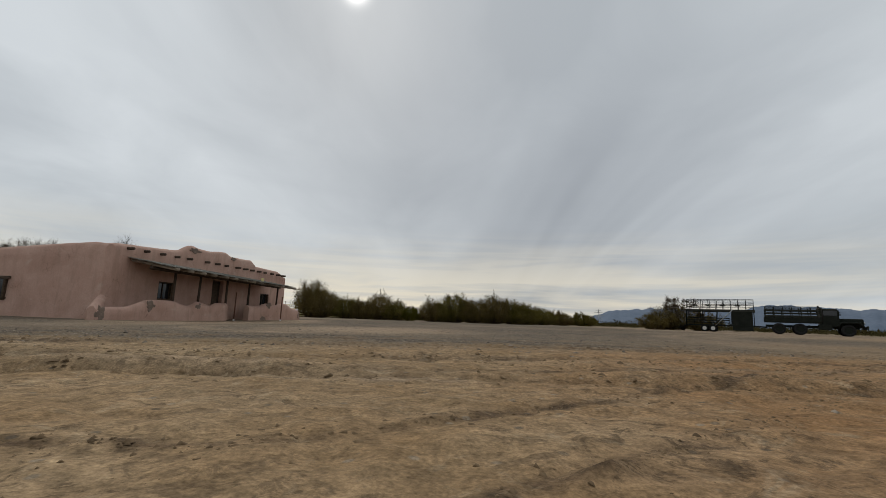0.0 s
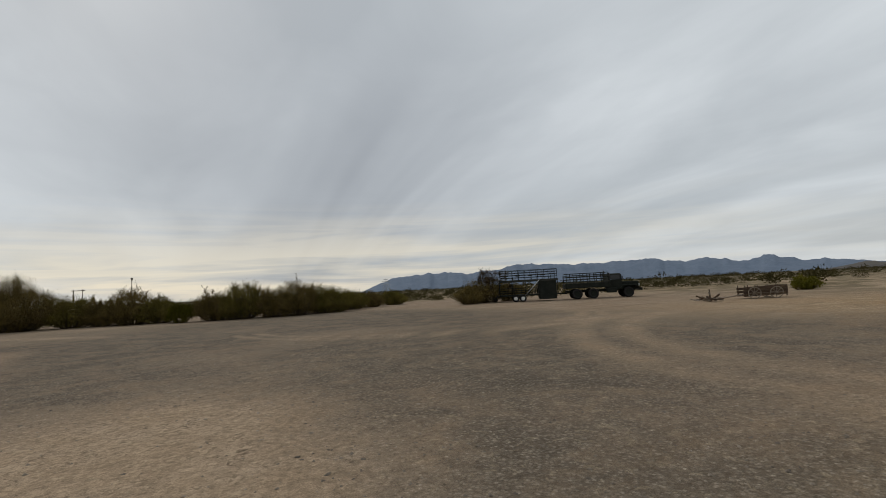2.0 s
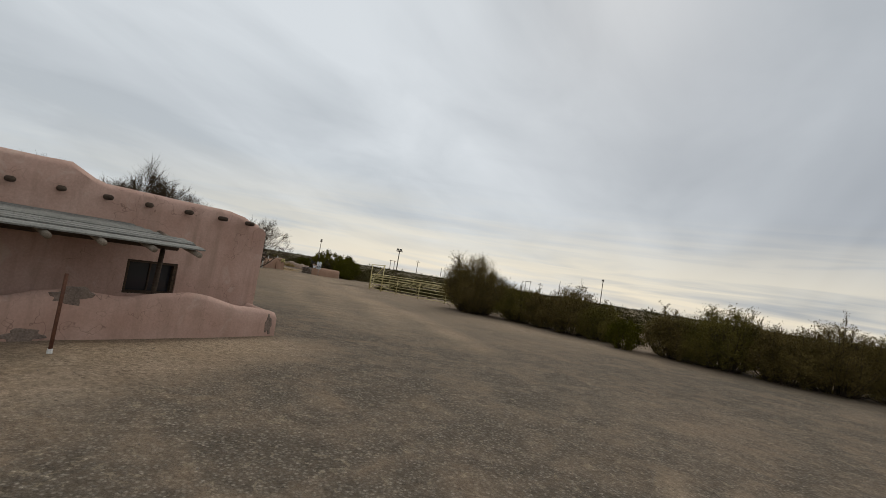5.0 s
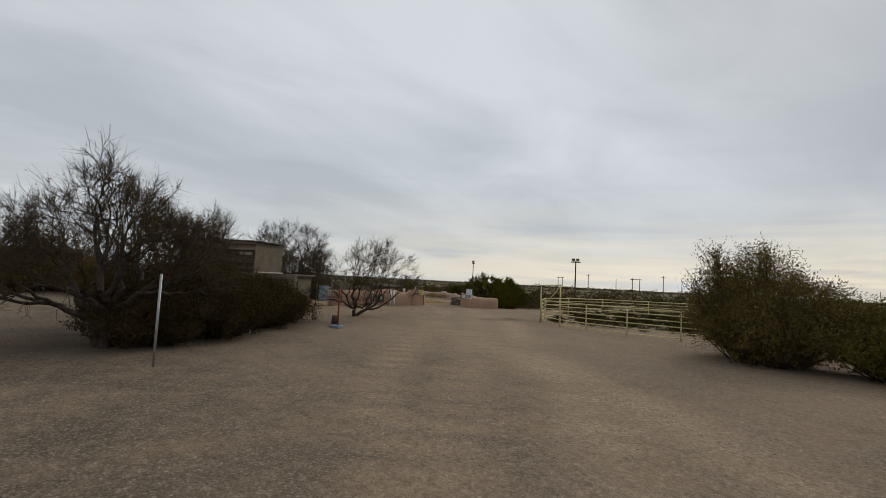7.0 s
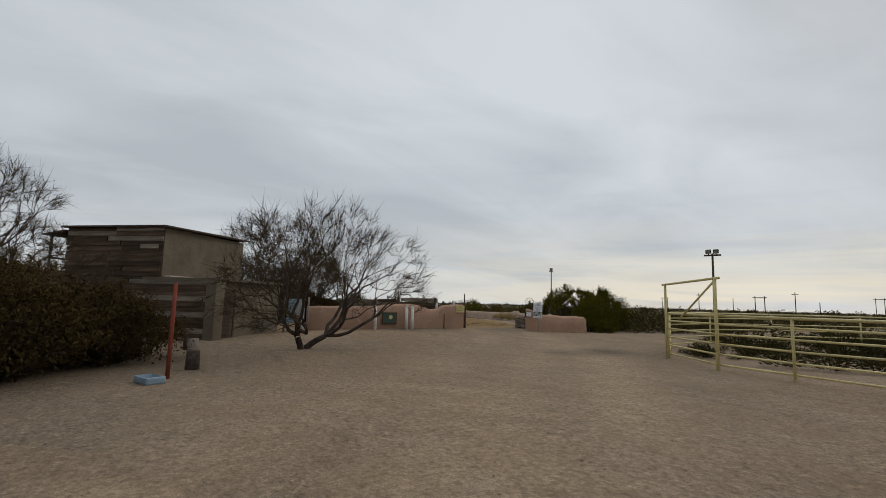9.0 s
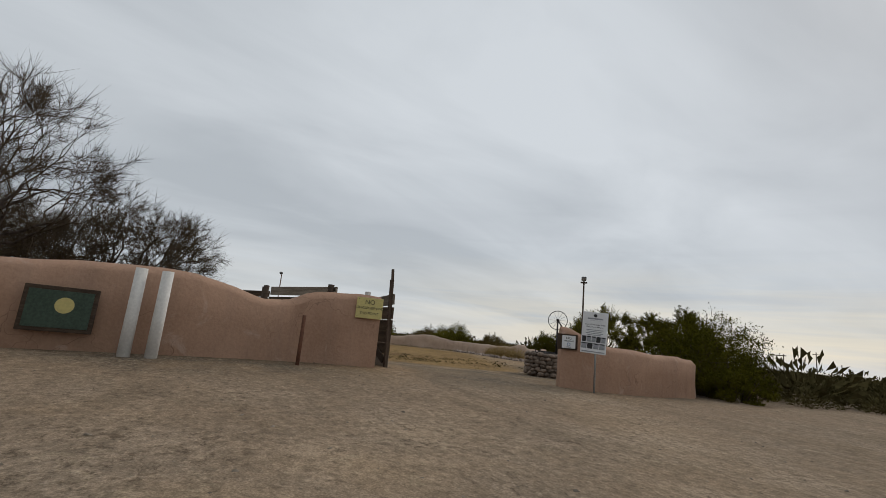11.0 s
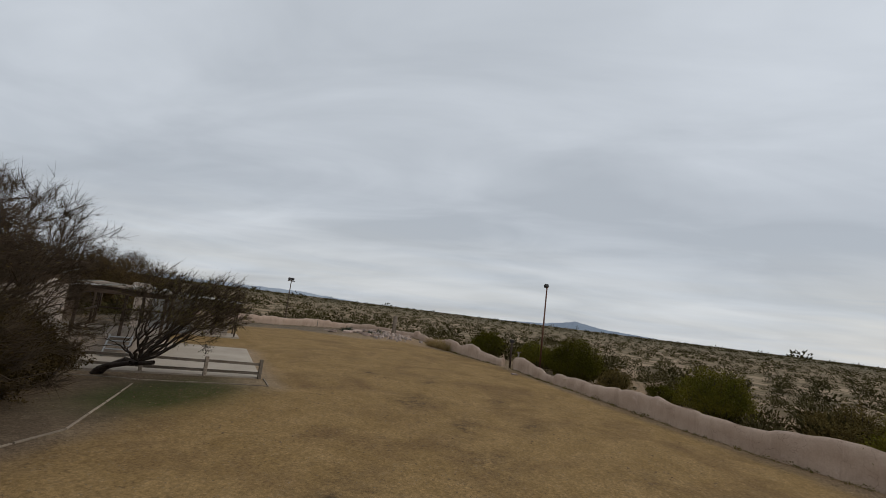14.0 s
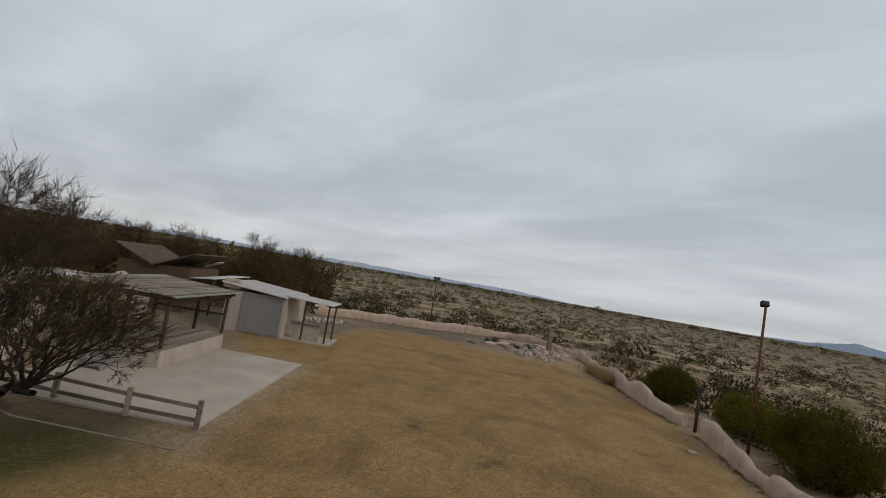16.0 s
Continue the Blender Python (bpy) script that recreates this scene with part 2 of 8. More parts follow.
LEAF_BROWN = surface("brown_brush_leaf", (0.038, 0.027, 0.011), (0.076, 0.052, 0.021), 0.9, 6, 0.85, 0.0, grain=0.4, spec=0.0)
LEAF_BRUSH = surface("warm_brown_brush_leaf", (0.080, 0.054, 0.022), (0.140, 0.094, 0.040), 0.9, 6, 0.85, 0.0, grain=0.4, spec=0.0)
LEAF_YELLOW = surface("yellow_green_leaf", (0.086, 0.084, 0.012), (0.160, 0.138, 0.020), 0.9, 6, 0.7, 0.0, grain=0.4, spec=0.0)
SAGE = surface("sage_scrub", (0.064, 0.055, 0.022), (0.105, 0.086, 0.038), 0.06, 3.0, 0.9, 0.0, grain=0.4, spec=0.0)
SAGE_DARK = surface("dark_scrub", (0.040, 0.036, 0.014), (0.070, 0.058, 0.024), 0.06, 3.0, 0.9, 0.0, grain=0.4, spec=0.0)
STRAW = surface("dry_grass", (0.33, 0.235, 0.10), (0.42, 0.31, 0.15), 1.5, 10, 0.9, 0.0, spec=0.0)
AGAVE = surface("agave_leaf", (0.045, 0.055, 0.035), (0.075, 0.085, 0.055), 3.0, 20, 0.7, 0.0)
PEBBLE = surface("pebble", (0.31, 0.255, 0.195), (0.085, 0.070, 0.058), 1.3, 5.0, 0.9, 0.0, grain=0.45)
# distant air haze is painted into both ridge colours as blue-grey
HILL_HAZE_PALE = surface("haze_tinted_ridge", (0.30, 0.345, 0.40), (0.33, 0.37, 0.42), 0.01, 0.06, 1.0, 0.0, grain=0.05)
HILL = surface("haze_tinted_mountain", (0.125, 0.160, 0.215), (0.150, 0.185, 0.24), 0.01, 0.06, 1.0, 0.0, grain=0.12)
GLASS = bpy.data.materials.new("dark_glass")
GLASS.use_nodes = True
GLASS.node_tree.nodes["Principled BSDF"].inputs["Base Color"].default_value = (0.02, 0.022, 0.025, 1)
GLASS.node_tree.nodes["Principled BSDF"].inputs["Roughness"].default_value = 0.12

# ---- mesh helpers ----


def part(name, bm, material, parent=None, label="", smooth=False):
    """Link a bmesh as one mesh object under a thing or a part."""
    me = bpy.data.meshes.new(name)
    bm.normal_update()
    bm.to_mesh(me)
    bm.free()
    me.materials.append(material)
    if smooth:
        me.shade_smooth()
    ob = new(name, me)
    if parent is not None:
        ob.parent = parent
    if label:
        ob["label"] = label
    return ob


def thing(name, label, category, group="", at=(0, 0, 0), turn=0.0, kind=""):
    e = new(name)
    e.empty_display_size = 0.2
    e.matrix_world = pose(*at, 0, 0, turn)
    return tagged(e, label, category, group, kind)


def box(bm, size, at=(0, 0, 0), rot=(0, 0, 0), bevel=0.0):
    m = pose(*at, *rot) @ Matrix.Diagonal((*size, 1))
    v = bmesh.ops.create_cube(bm, size=1.0, matrix=m)["verts"]
    if bevel:
        es = list({e for x in v for e in x.link_edges})
        bmesh.ops.bevel(bm, geom=es, offset=bevel, segments=2, affect="EDGES", profile=0.6)
    return bm


def rod(bm, a, b, r1, r2=None, seg=8, caps=True):
    a, b = Vector(a), Vector(b)
    d = b - a
    m = Matrix.Translation((a + b) / 2) @ d.to_track_quat("Z", "Y").to_matrix().to_4x4()
    bmesh.ops.create_cone(bm, cap_ends=caps, segments=seg, radius1=r1, radius2=r1 if r2 is None else r2, depth=d.length, matrix=m)
    return bm


def ring(bm, centre, axis, radius, tube, seg=28, sides=6):
    centre, axis = Vector(centre), Vector(axis).normalized()
    q = axis.to_track_quat("Z", "Y").to_matrix()
    rows = []
    for i in range(seg):
        a = 2 * math.pi * i / seg
        c = Vector((math.cos(a), math.sin(a), 0))
        rows.append([bm.verts.new(centre + q @ (c * (radius + tube * math.cos(2 * math.pi * k / sides)) + Vector((0, 0, tube * math.sin(2 * math.pi * k / sides))))) for k in range(sides)])
    for i in range(seg):
        for k in range(sides):
            bm.faces.new((rows[i][k], rows[(i + 1) % seg][k], rows[(i + 1) % seg][(k + 1) % sides], rows[i][(k + 1) % sides]))
    return bm


def B():
    return bmesh.new()


def raw_mesh(name, verts, faces, material, parent=None, label="", smooth=False):
    """A mesh from arrays of corners and triangles that code has grown."""
    me = bpy.data.meshes.new(name)
    verts, faces = np.asarray(verts, np.float32), np.asarray(faces, np.int32)
    n = faces.shape[1]
    me.vertices.add(len(verts))
    me.vertices.foreach_set("co", verts.ravel())
    me.loops.add(faces.size)
    me.loops.foreach_set("vertex_index", faces.ravel())
    me.polygons.add(len(faces))
    me.polygons.foreach_set("loop_start", np.arange(0, faces.size, n, dtype=np.int32))
    me.polygons.foreach_set("loop_total", np.full(len(faces), n, np.int32))
    me.update(calc_edges=True)
    me.materials.append(material)
    if smooth:
        me.shade_smooth()
    ob = new(name, me)
    if parent is not None:
        ob.parent = parent
    if label:
        ob["label"] = label
    return ob


def wobble(x, y, z, s=1.0):
    return noise.noise(Vector((x * s, y * s, z * s)))


def lay_out(points):
    """Length along a plan line, and a function from length to place and side."""
    pts = [Vector((p[0], p[1])) for p in points]
    runs = [0.0]
    for a, b in zip(pts, pts[1:]):
        runs.append(runs[-1] + (b - a).length)

    def where(u):
        i = max(k for k in range(len(pts) - 1) if k == 0 or runs[k] <= u + 1e-6)
        d = (pts[i + 1] - pts[i]).normalized()
        p = pts[i] + d * (u - runs[i])
        # sides are blended near corners so that the wall bends round them
        s = Vector((d.y, -d.x))
        if i + 1 < len(pts) - 1 and runs[i + 1] - u < 0.2:
            d2 = (pts[i + 2] - pts[i + 1]).normalized()
            s = (s + Vector((d2.y, -d2.x)) * (1 - (runs[i + 1] - u) / 0.2)).normalized()
        return p, s

    return runs[-1], where


def adobe_wall(name, points, tops, thick, material, openings=(), base=-0.15, step=0.2, rough=0.025, parent=None, label="", round_top=True, seed=0.0):
    """A plastered wall along a plan line. tops: (length, height) pairs; openings: (u0, u1, z0, z1) cut right through."""
    total, where = lay_out(points)
    us = set(np.linspace(0, total, max(2, int(total / step))).round(4))
    for o in openings:
        us |= {round(o[0], 4), round(o[1], 4)}
    us = sorted(us)
    keep = [us[0]]
    fixed = {round(v, 4) for o in openings for v in o[:2]} | {us[-1]}
    for u in us[1:]:
        if u - keep[-1] > step * 0.35 or u in fixed:
            if u in fixed and u - keep[-1] <= step * 0.35 and keep[-1] not in fixed and len(keep) > 1:
                keep[-1] = u
            else:
                keep.append(u)
    us = keep
    tu, tz = [t[0] for t in tops], [t[1] for t in tops]
    zs = sorted({base, *(o[2] for o in openings), *(o[3] for o in openings)})
    lines = []
    for a, b in zip(zs, zs[1:]):
        n = max(1, round((b - a) / 0.45))
        lines += [a + (b - a) * k / n for k in range(n)]
    lines.append(zs[-1])
    nfix = len(lines)
    shoulder = min(0.12, thick * 0.45)
    extra = [0.35, 0.7, 1.0] if round_top else [0.5, 1.0]
    nr = nfix + len(extra) + (1 if round_top else 0)
    bm = B()
    grid = {}

    def vert(i, j, side):
        key = (i, j, side)
        if key in grid:
            return grid[key]
        u = us[i]
        p, s = where(u)
        top = float(np.interp(u, tu, tz))
        inset = 0.0
        if j < nfix:
            z = lines[j]
        else:
            k = j - nfix
            if round_top:
                if k < 3:
                    z = zs[-1] + (top - shoulder - zs[-1]) * extra[k]
                else:
                    z, inset = top, shoulder
            else:
                z = zs[-1] + (top - zs[-1]) * extra[k]
        if round_top and j == nr - 1:
            inset = shoulder
        off = thick / 2 - inset
        off += rough * (wobble(p.x + seed, p.y, z, 1.1) + 0.5 * wobble(p.x, p.y + seed, z, 3.1))
        q = p + s * (off if side else -off)
        grid[key] = bm.verts.new((q.x, q.y, z + 0.5 * rough * wobble(p.x, p.y, z + 7, 2.0) * (j >= nfix)))
        return grid[key]

    def solid(i, j):
        if i < 0 or j < 0 or i >= len(us) - 1 or j >= nr - 1:
            return False
        if j >= nfix - 1:
            return True
        u, z = (us[i] + us[i + 1]) / 2, (lines[j] + lines[j + 1]) / 2
        return not any(o[0] < u < o[1] and o[2] < z < o[3] for o in openings)

    for i in range(len(us) - 1):
        for j in range(nr - 1):
            if not solid(i, j):
                continue
            for side in (0, 1):
                q = [vert(i, j, side), vert(i + 1, j, side), vert(i + 1, j + 1, side), vert(i, j + 1, side)]
                bm.faces.new(q if side else q[::-1])
            for di, dj, a, b in ((-1, 0, (i, j + 1), (i, j)), (1, 0, (i + 1, j), (i + 1, j + 1)), (0, -1, (i, j), (i + 1, j)), (0, 1, (i + 1, j + 1), (i, j + 1))):
                if not solid(i + di, j + dj):
                    bm.faces.new((vert(*a, 1), vert(*a, 0), vert(*b, 0), vert(*b, 1)))
    bmesh.ops.recalc_face_normals(bm, faces=bm.faces)
    ob = part(name, bm, material, parent, label)
    ob.data.shade_smooth()
    ob.data.set_sharp_from_angle(angle=radians(50))
    return ob


def sheet(name, bm_pts, z, material, thick=0.06, parent=None, label=""):
    """A flat slab with the given outline."""
    bm = B()
    f = bm.faces.new([bm.verts.new((x, y, z)) for x, y in bm_pts])
    if f.normal.z < 0:
        bmesh.ops.reverse_faces(bm, faces=[f])
    r = bmesh.ops.extrude_face_region(bm, geom=[f])
    bmesh.ops.translate(bm, verts=[v for v in r["geom"] if isinstance(v, bmesh.types.BMVert)], vec=(0, 0, -thick))
    bmesh.ops.recalc_face_normals(bm, faces=bm.faces)
    return part(name, bm, material, parent, label)

# ---- plan ----
HOUSE_TURN = radians(8.0)
HU, HN = Vector((math.sin(HOUSE_TURN), math.cos(HOUSE_TURN))), Vector((math.cos(HOUSE_TURN), -math.sin(HOUSE_TURN)))
FACADE, PATIO, EAVE = -13.43, -12.22, -11.51
HOUSE_RUN, HOUSE_START = 0.969, 2.11


def hxy(u, d):
    """House plan: u along the front, d outwards from it."""
    p = HU * (HOUSE_RUN * u + HOUSE_START) + HN * d
    return (p.x, p.y)


FIELD_WALL_FAR = [(-77.6, 38.0), (-80.6, 39.2), (-85.4, 42.6), (-90.2, 44.6), (-93.4, 46.8), (-94.1, 50.1), (-92.0, 54.2), (-87.0, 58.6), (-82.8, 61.2), (-79.6, 63.7), (-77.8, 65.5)]
FIELD_WALL_NEAR = [(-76.7, 66.4), (-73.0, 68.4), (-70.0, 70.3), (-66.9, 72.2), (-64.4, 73.6), (-62.0, 75.2), (-60.2, 76.8), (-57.8, 78.7), (-54.5, 79.6), (-50.2, 78.9), (-46.5, 76.9), (-43.0, 74.9), (-38.8, 72.5), (-35.8, 70.8)]
CURB = [(-42.3, 63.9), (-44.8, 61.1), (-47.5, 60.35), (-52.6, 59.55), (-56.6, 56.8)]
FIELD = [(-42.3, 63.9), (-44.8, 61.1), (-47.5, 60.35), (-52.6, 59.55), (-56.6, 56.8), (-59.25, 59.5), (-60.2, 58.7), (-66.4, 53.4), (-64.6, 51.0), (-66.6, 46.2), (-73.0, 46.5), (-78.3, 43.2), (-83.4, 46.0), (-83.1, 52.0), (-86.0, 56.0), (-83.4, 60.2), (-77.6, 65.6), (-69.4, 70.2), (-60.2, 76.0), (-56.0, 77.6), (-53.0, 76.5), (-46.0, 73.0), (-41.6, 70.5), (-40.3, 69.0), (-40.0, 66.6), (-40.8, 65.2)]


def inside(x, y, poly):
    hit = False
    for (x0, y0), (x1, y1) in zip(poly, poly[1:] + poly[:1]):
        if (y0 > y) != (y1 > y) and x < (x1 - x0) * (y - y0) / (y1 - y0) + x0:
            hit = not hit
    return hit


def edge_distance(x, y, poly):
    best = 1e9
    for (x0, y0), (x1, y1) in zip(poly, poly[1:] + poly[:1]):
        dx, dy = x1 - x0, y1 - y0
        k = min(1, max(0, ((x - x0) * dx + (y - y0) * dy) / (dx * dx + dy * dy)))
        best = min(best, math.hypot(x - x0 - k * dx, y - y0 - k * dy))
    return best


def bump_at(x, y, cx, cy, rx, ry):
    return math.exp(-(((x - cx) / rx) ** 2 + ((y - cy) / ry) ** 2))


def rut_share(x, y):
    """Churned darker soil along the wheel ruts at the start of the lot."""
    v = 0.0
    for k, (y0, slope, wide) in enumerate(((6.1, 0.10, 0.17), (7.6, 0.12, 0.16), (4.9, -0.02, 0.16), (9.0, 0.09, 0.15), (5.5, 0.14, 0.13), (10.4, 0.05, 0.15))):
        d = y - y0 - slope * x - 0.25 * math.sin(x * 0.5 + k)
        v = max(v, math.exp(-((d / wide) ** 2)) * (0.55 + 1.1 * wobble(x, y, k + 0.5, 0.45)))
    # two narrow fresh tracks that swing away to the right
    for start, rise, slope in ((3.58, 0.25, 0.62), (2.62, -3.0, 0.70)):
        d = (y - start - slope * max(0.0, x - rise) if rise > 0 else y - start - slope * x) / 1.18
        v = max(v, math.exp(-(((d - 0.03 * wobble(x, y, 4.5, 1.5)) / 0.055) ** 2)) * (0.9 + 1.2 * wobble(x, y, slope, 1.3)))
    return min(1.0, max(0.0, v)) * (-14 < x < 16) * max(0.0, 1 - max(0, y - 8) / 6)


def ground_z(x, y):
    z = -0.13 * bump_at(x, y, -9, 23, 9, 14) + 0.5 * bump_at(x, y, -88.8, 52, 3.4, 4.0)
    # the ground rises a little towards the gate walls
    z += 0.32 * bump_at(x, y, -36.8, 59.5, 4.6, 7.5)
    z += 0.035 * wobble(x, y, 1.0, 0.17) + 0.012 * wobble(x, y, 2.0, 1.1)
    if -14 < x < 16 and -6 < y < 12:
        # wheel ruts crossing the start of the lot
        fade = max(0.0, 1 - max(0, y - 6) / 6)
        for k, (y0, slope, amp) in enumerate(((6.1, 0.10, 0.055), (7.6, 0.12, 0.045), (4.9, -0.02, 0.05), (9.0, 0.09, 0.03), (6.9, 0.05, 0.03), (5.5, 0.14, 0.03))):
            d = y - y0 - slope * x - 0.25 * math.sin(x * 0.5 + k)
            z += fade * (-amp * math.exp(-((d / 0.13) ** 2)) + 0.6 * amp * math.exp(-(((d - 0.27) / 0.14) ** 2))) * (0.6 + wobble(x, y, k, 0.7))
        z += 0.02 * fade * wobble(x, y, 9.0, 3.3) + 0.016 * fade * wobble(x, y, 6.0, 7.0)
        z += 0.035 * rut_share(x, y) * (abs(wobble(x, y, 11.0, 4.3)) * 2 - 0.4)
    return z


def smooth(v, a, b):
    v = min(1.0, max(0.0, (v - a) / (b - a)))
    return v * v * (3 - 2 * v)


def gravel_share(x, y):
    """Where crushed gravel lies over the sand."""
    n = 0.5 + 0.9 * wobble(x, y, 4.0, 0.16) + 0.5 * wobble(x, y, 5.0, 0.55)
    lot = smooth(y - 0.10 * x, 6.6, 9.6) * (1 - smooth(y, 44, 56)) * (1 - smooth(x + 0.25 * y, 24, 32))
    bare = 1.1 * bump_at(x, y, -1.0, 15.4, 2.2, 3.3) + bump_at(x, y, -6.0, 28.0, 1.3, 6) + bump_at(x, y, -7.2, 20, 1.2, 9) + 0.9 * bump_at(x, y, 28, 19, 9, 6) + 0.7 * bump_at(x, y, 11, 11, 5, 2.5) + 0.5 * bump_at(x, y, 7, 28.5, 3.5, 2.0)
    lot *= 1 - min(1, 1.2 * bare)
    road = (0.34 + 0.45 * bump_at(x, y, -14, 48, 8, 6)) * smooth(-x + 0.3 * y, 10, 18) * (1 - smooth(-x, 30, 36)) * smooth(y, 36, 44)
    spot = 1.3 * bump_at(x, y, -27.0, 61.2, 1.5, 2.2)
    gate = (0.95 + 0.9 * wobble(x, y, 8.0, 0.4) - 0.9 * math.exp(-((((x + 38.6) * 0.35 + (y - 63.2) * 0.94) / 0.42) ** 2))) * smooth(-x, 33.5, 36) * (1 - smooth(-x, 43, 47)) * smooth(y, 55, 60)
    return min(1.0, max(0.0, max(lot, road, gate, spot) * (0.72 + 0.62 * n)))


def dust_share(x, y):
    """Pale beaten dust: a bald patch of the lot, an apron before the house, wheel tracks, the gateway."""
    v = 2.0 * bump_at(x, y, -0.5, 16.0, 2.1, 3.0)
    u, d = HU.x * x + HU.y * y, HN.x * x + HN.y * y
    v += smooth(u, 14, 17) * (1 - smooth(u, 32, 34)) * math.exp(-(((d - PATIO - 0.9) / 1.0) ** 2))
    arc = math.hypot(x + 1.0, y - 15.5)
    v += 0.75 * math.exp(-(((arc - 4.2) / 0.28) ** 2)) * (x < -1.5) * (y < 19)
    for k, (r, cx, cy) in enumerate(((9.0, 12.0, 34.0), (9.9, 12.0, 34.0))):
        v += 0.6 * math.exp(-(((math.hypot(x - cx, y - cy) - r) / 0.22) ** 2)) * (y < 33) * (x > 2)
    v += 0.5 * bump_at(x, y, 25, 24, 10, 5)
    for r in (13.0, 14.6):
        v += 0.55 * math.exp(-(((math.hypot(x - 22.0, y - 11.0) - r) / 0.45) ** 2)) * (x < 20)
    for cx, cy, rx, ry in ((-39.8, 66.1, 0.7, 0.22), (-39.0, 65.0, 0.5, 0.35), (-41.3, 65.5, 0.45, 0.3), (-39.9, 67.2, 0.4, 0.2), (-39.4, 65.6, 0.9, 0.15), (-38.0, 66.4, 0.8, 0.4), (-38.4, 64.0, 1.3, 0.4)):
        v += (1.0 + 1.6 * wobble(x, y, 2.5, 1.6)) * bump_at(x, y, cx, cy, rx, ry)
    v += 1.1 * bump_at(x, y, 0.45, 4.95, 0.6, 0.07) + 0.8 * bump_at(x, y, -0.9, 5.45, 0.9, 0.16) + 0.7 * bump_at(x, y, 3.2, 5.9, 1.2, 0.12)
    road = smooth(-x + 0.3 * y, 10, 18) * (1 - smooth(-x, 30, 36)) * smooth(y, 36, 44)
    v += 0.22 * road
    for k in (-2.0, -0.4, 1.3, 2.8):
        across = (x + 10.0) * 0.655 + (y - 42.0) * 0.756 - k - 0.5 * math.sin(0.21 * (y - x) + k)
        v += 1.0 * road * math.exp(-((across / (0.34 + 0.1 * k * (k > 0))) ** 2)) * (0.7 + 0.9 * wobble(x, y, k + 3.0, 0.22))
    return min(1.0, max(0.0, v * (0.85 + 0.5 * wobble(x, y, 7.0, 0.6))))


def rust_share(x, y):
    """Orange sand on the near right of the lot."""
    return smooth(x - 0.25 * (y - 4.5) + 0.5 * wobble(x, y, 3.0, 0.9), 0.8, 2.2) * (1 - smooth(y, 6.5, 10))


def bare_share(x, y):
    """Worn dark soil showing through the dry grass of the field."""
    v = 0.0
    for cx, cy, rx, ry in ((-65.7, 60.7, 0.8, 0.5), (-62.6, 58.9, 0.5, 0.3), (-63.7, 60.2, 0.5, 0.35), (-66.0, 63.4, 1.2, 0.4), (-61.2, 64.1, 1.4, 0.8), (-60.2, 68.2, 0.8, 0.4), (-55.9, 67.5, 0.9, 0.6), (-50.1, 66.5, 1.2, 0.8), (-45.6, 64.5, 0.4, 0.3), (-52.6, 65.4, 1.0, 0.5), (-58.4, 66.2, 1.5, 0.5), (-69.5, 58.0, 0.9, 0.5), (-56.8, 70.8, 0.6, 0.4), (-63.5, 66.8, 0.7, 0.3), (-48.2, 69.8, 0.7, 0.5)):
        v += bump_at(x, y, cx, cy, rx, ry)
    return min(1.0, max(0.0, v * (0.8 + 1.2 * wobble(x, y, 5.5, 1.7))))


def litter_shade_share(x, y):
    """Dark fallen leaves and soil under the thickets and the large trees, plant shade painted in with them."""
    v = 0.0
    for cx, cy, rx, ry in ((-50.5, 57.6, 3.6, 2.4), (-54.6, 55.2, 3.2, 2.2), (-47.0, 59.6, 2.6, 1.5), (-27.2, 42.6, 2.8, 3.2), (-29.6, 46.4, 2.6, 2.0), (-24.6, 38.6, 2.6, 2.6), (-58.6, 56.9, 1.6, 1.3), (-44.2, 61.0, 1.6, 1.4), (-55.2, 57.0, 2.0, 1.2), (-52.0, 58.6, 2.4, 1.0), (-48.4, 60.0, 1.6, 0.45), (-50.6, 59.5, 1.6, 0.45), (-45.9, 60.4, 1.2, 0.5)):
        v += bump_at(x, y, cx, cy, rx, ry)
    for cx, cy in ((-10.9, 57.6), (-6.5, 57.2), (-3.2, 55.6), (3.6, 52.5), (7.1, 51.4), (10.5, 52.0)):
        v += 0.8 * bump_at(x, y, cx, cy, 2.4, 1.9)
    # one more dark patch in the open, beside the corral
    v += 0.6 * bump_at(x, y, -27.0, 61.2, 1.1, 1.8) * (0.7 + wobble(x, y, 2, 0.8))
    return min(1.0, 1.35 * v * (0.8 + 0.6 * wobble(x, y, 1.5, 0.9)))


def lattice(lo, hi, fine_lo, fine_hi, step, grow=1.35):
    near = list(np.arange(fine_lo, fine_hi + 1e-6, step))
    out, s, v = [], step, fine_hi
    while v < hi:
        s *= grow
        v = min(hi, v + s)
        out.append(v)
    pre, s, v = [], step, fine_lo
    while v > lo:
        s *= grow
        v = max(lo, v - s)
        pre.append(v)
    return pre[::-1] + near + out


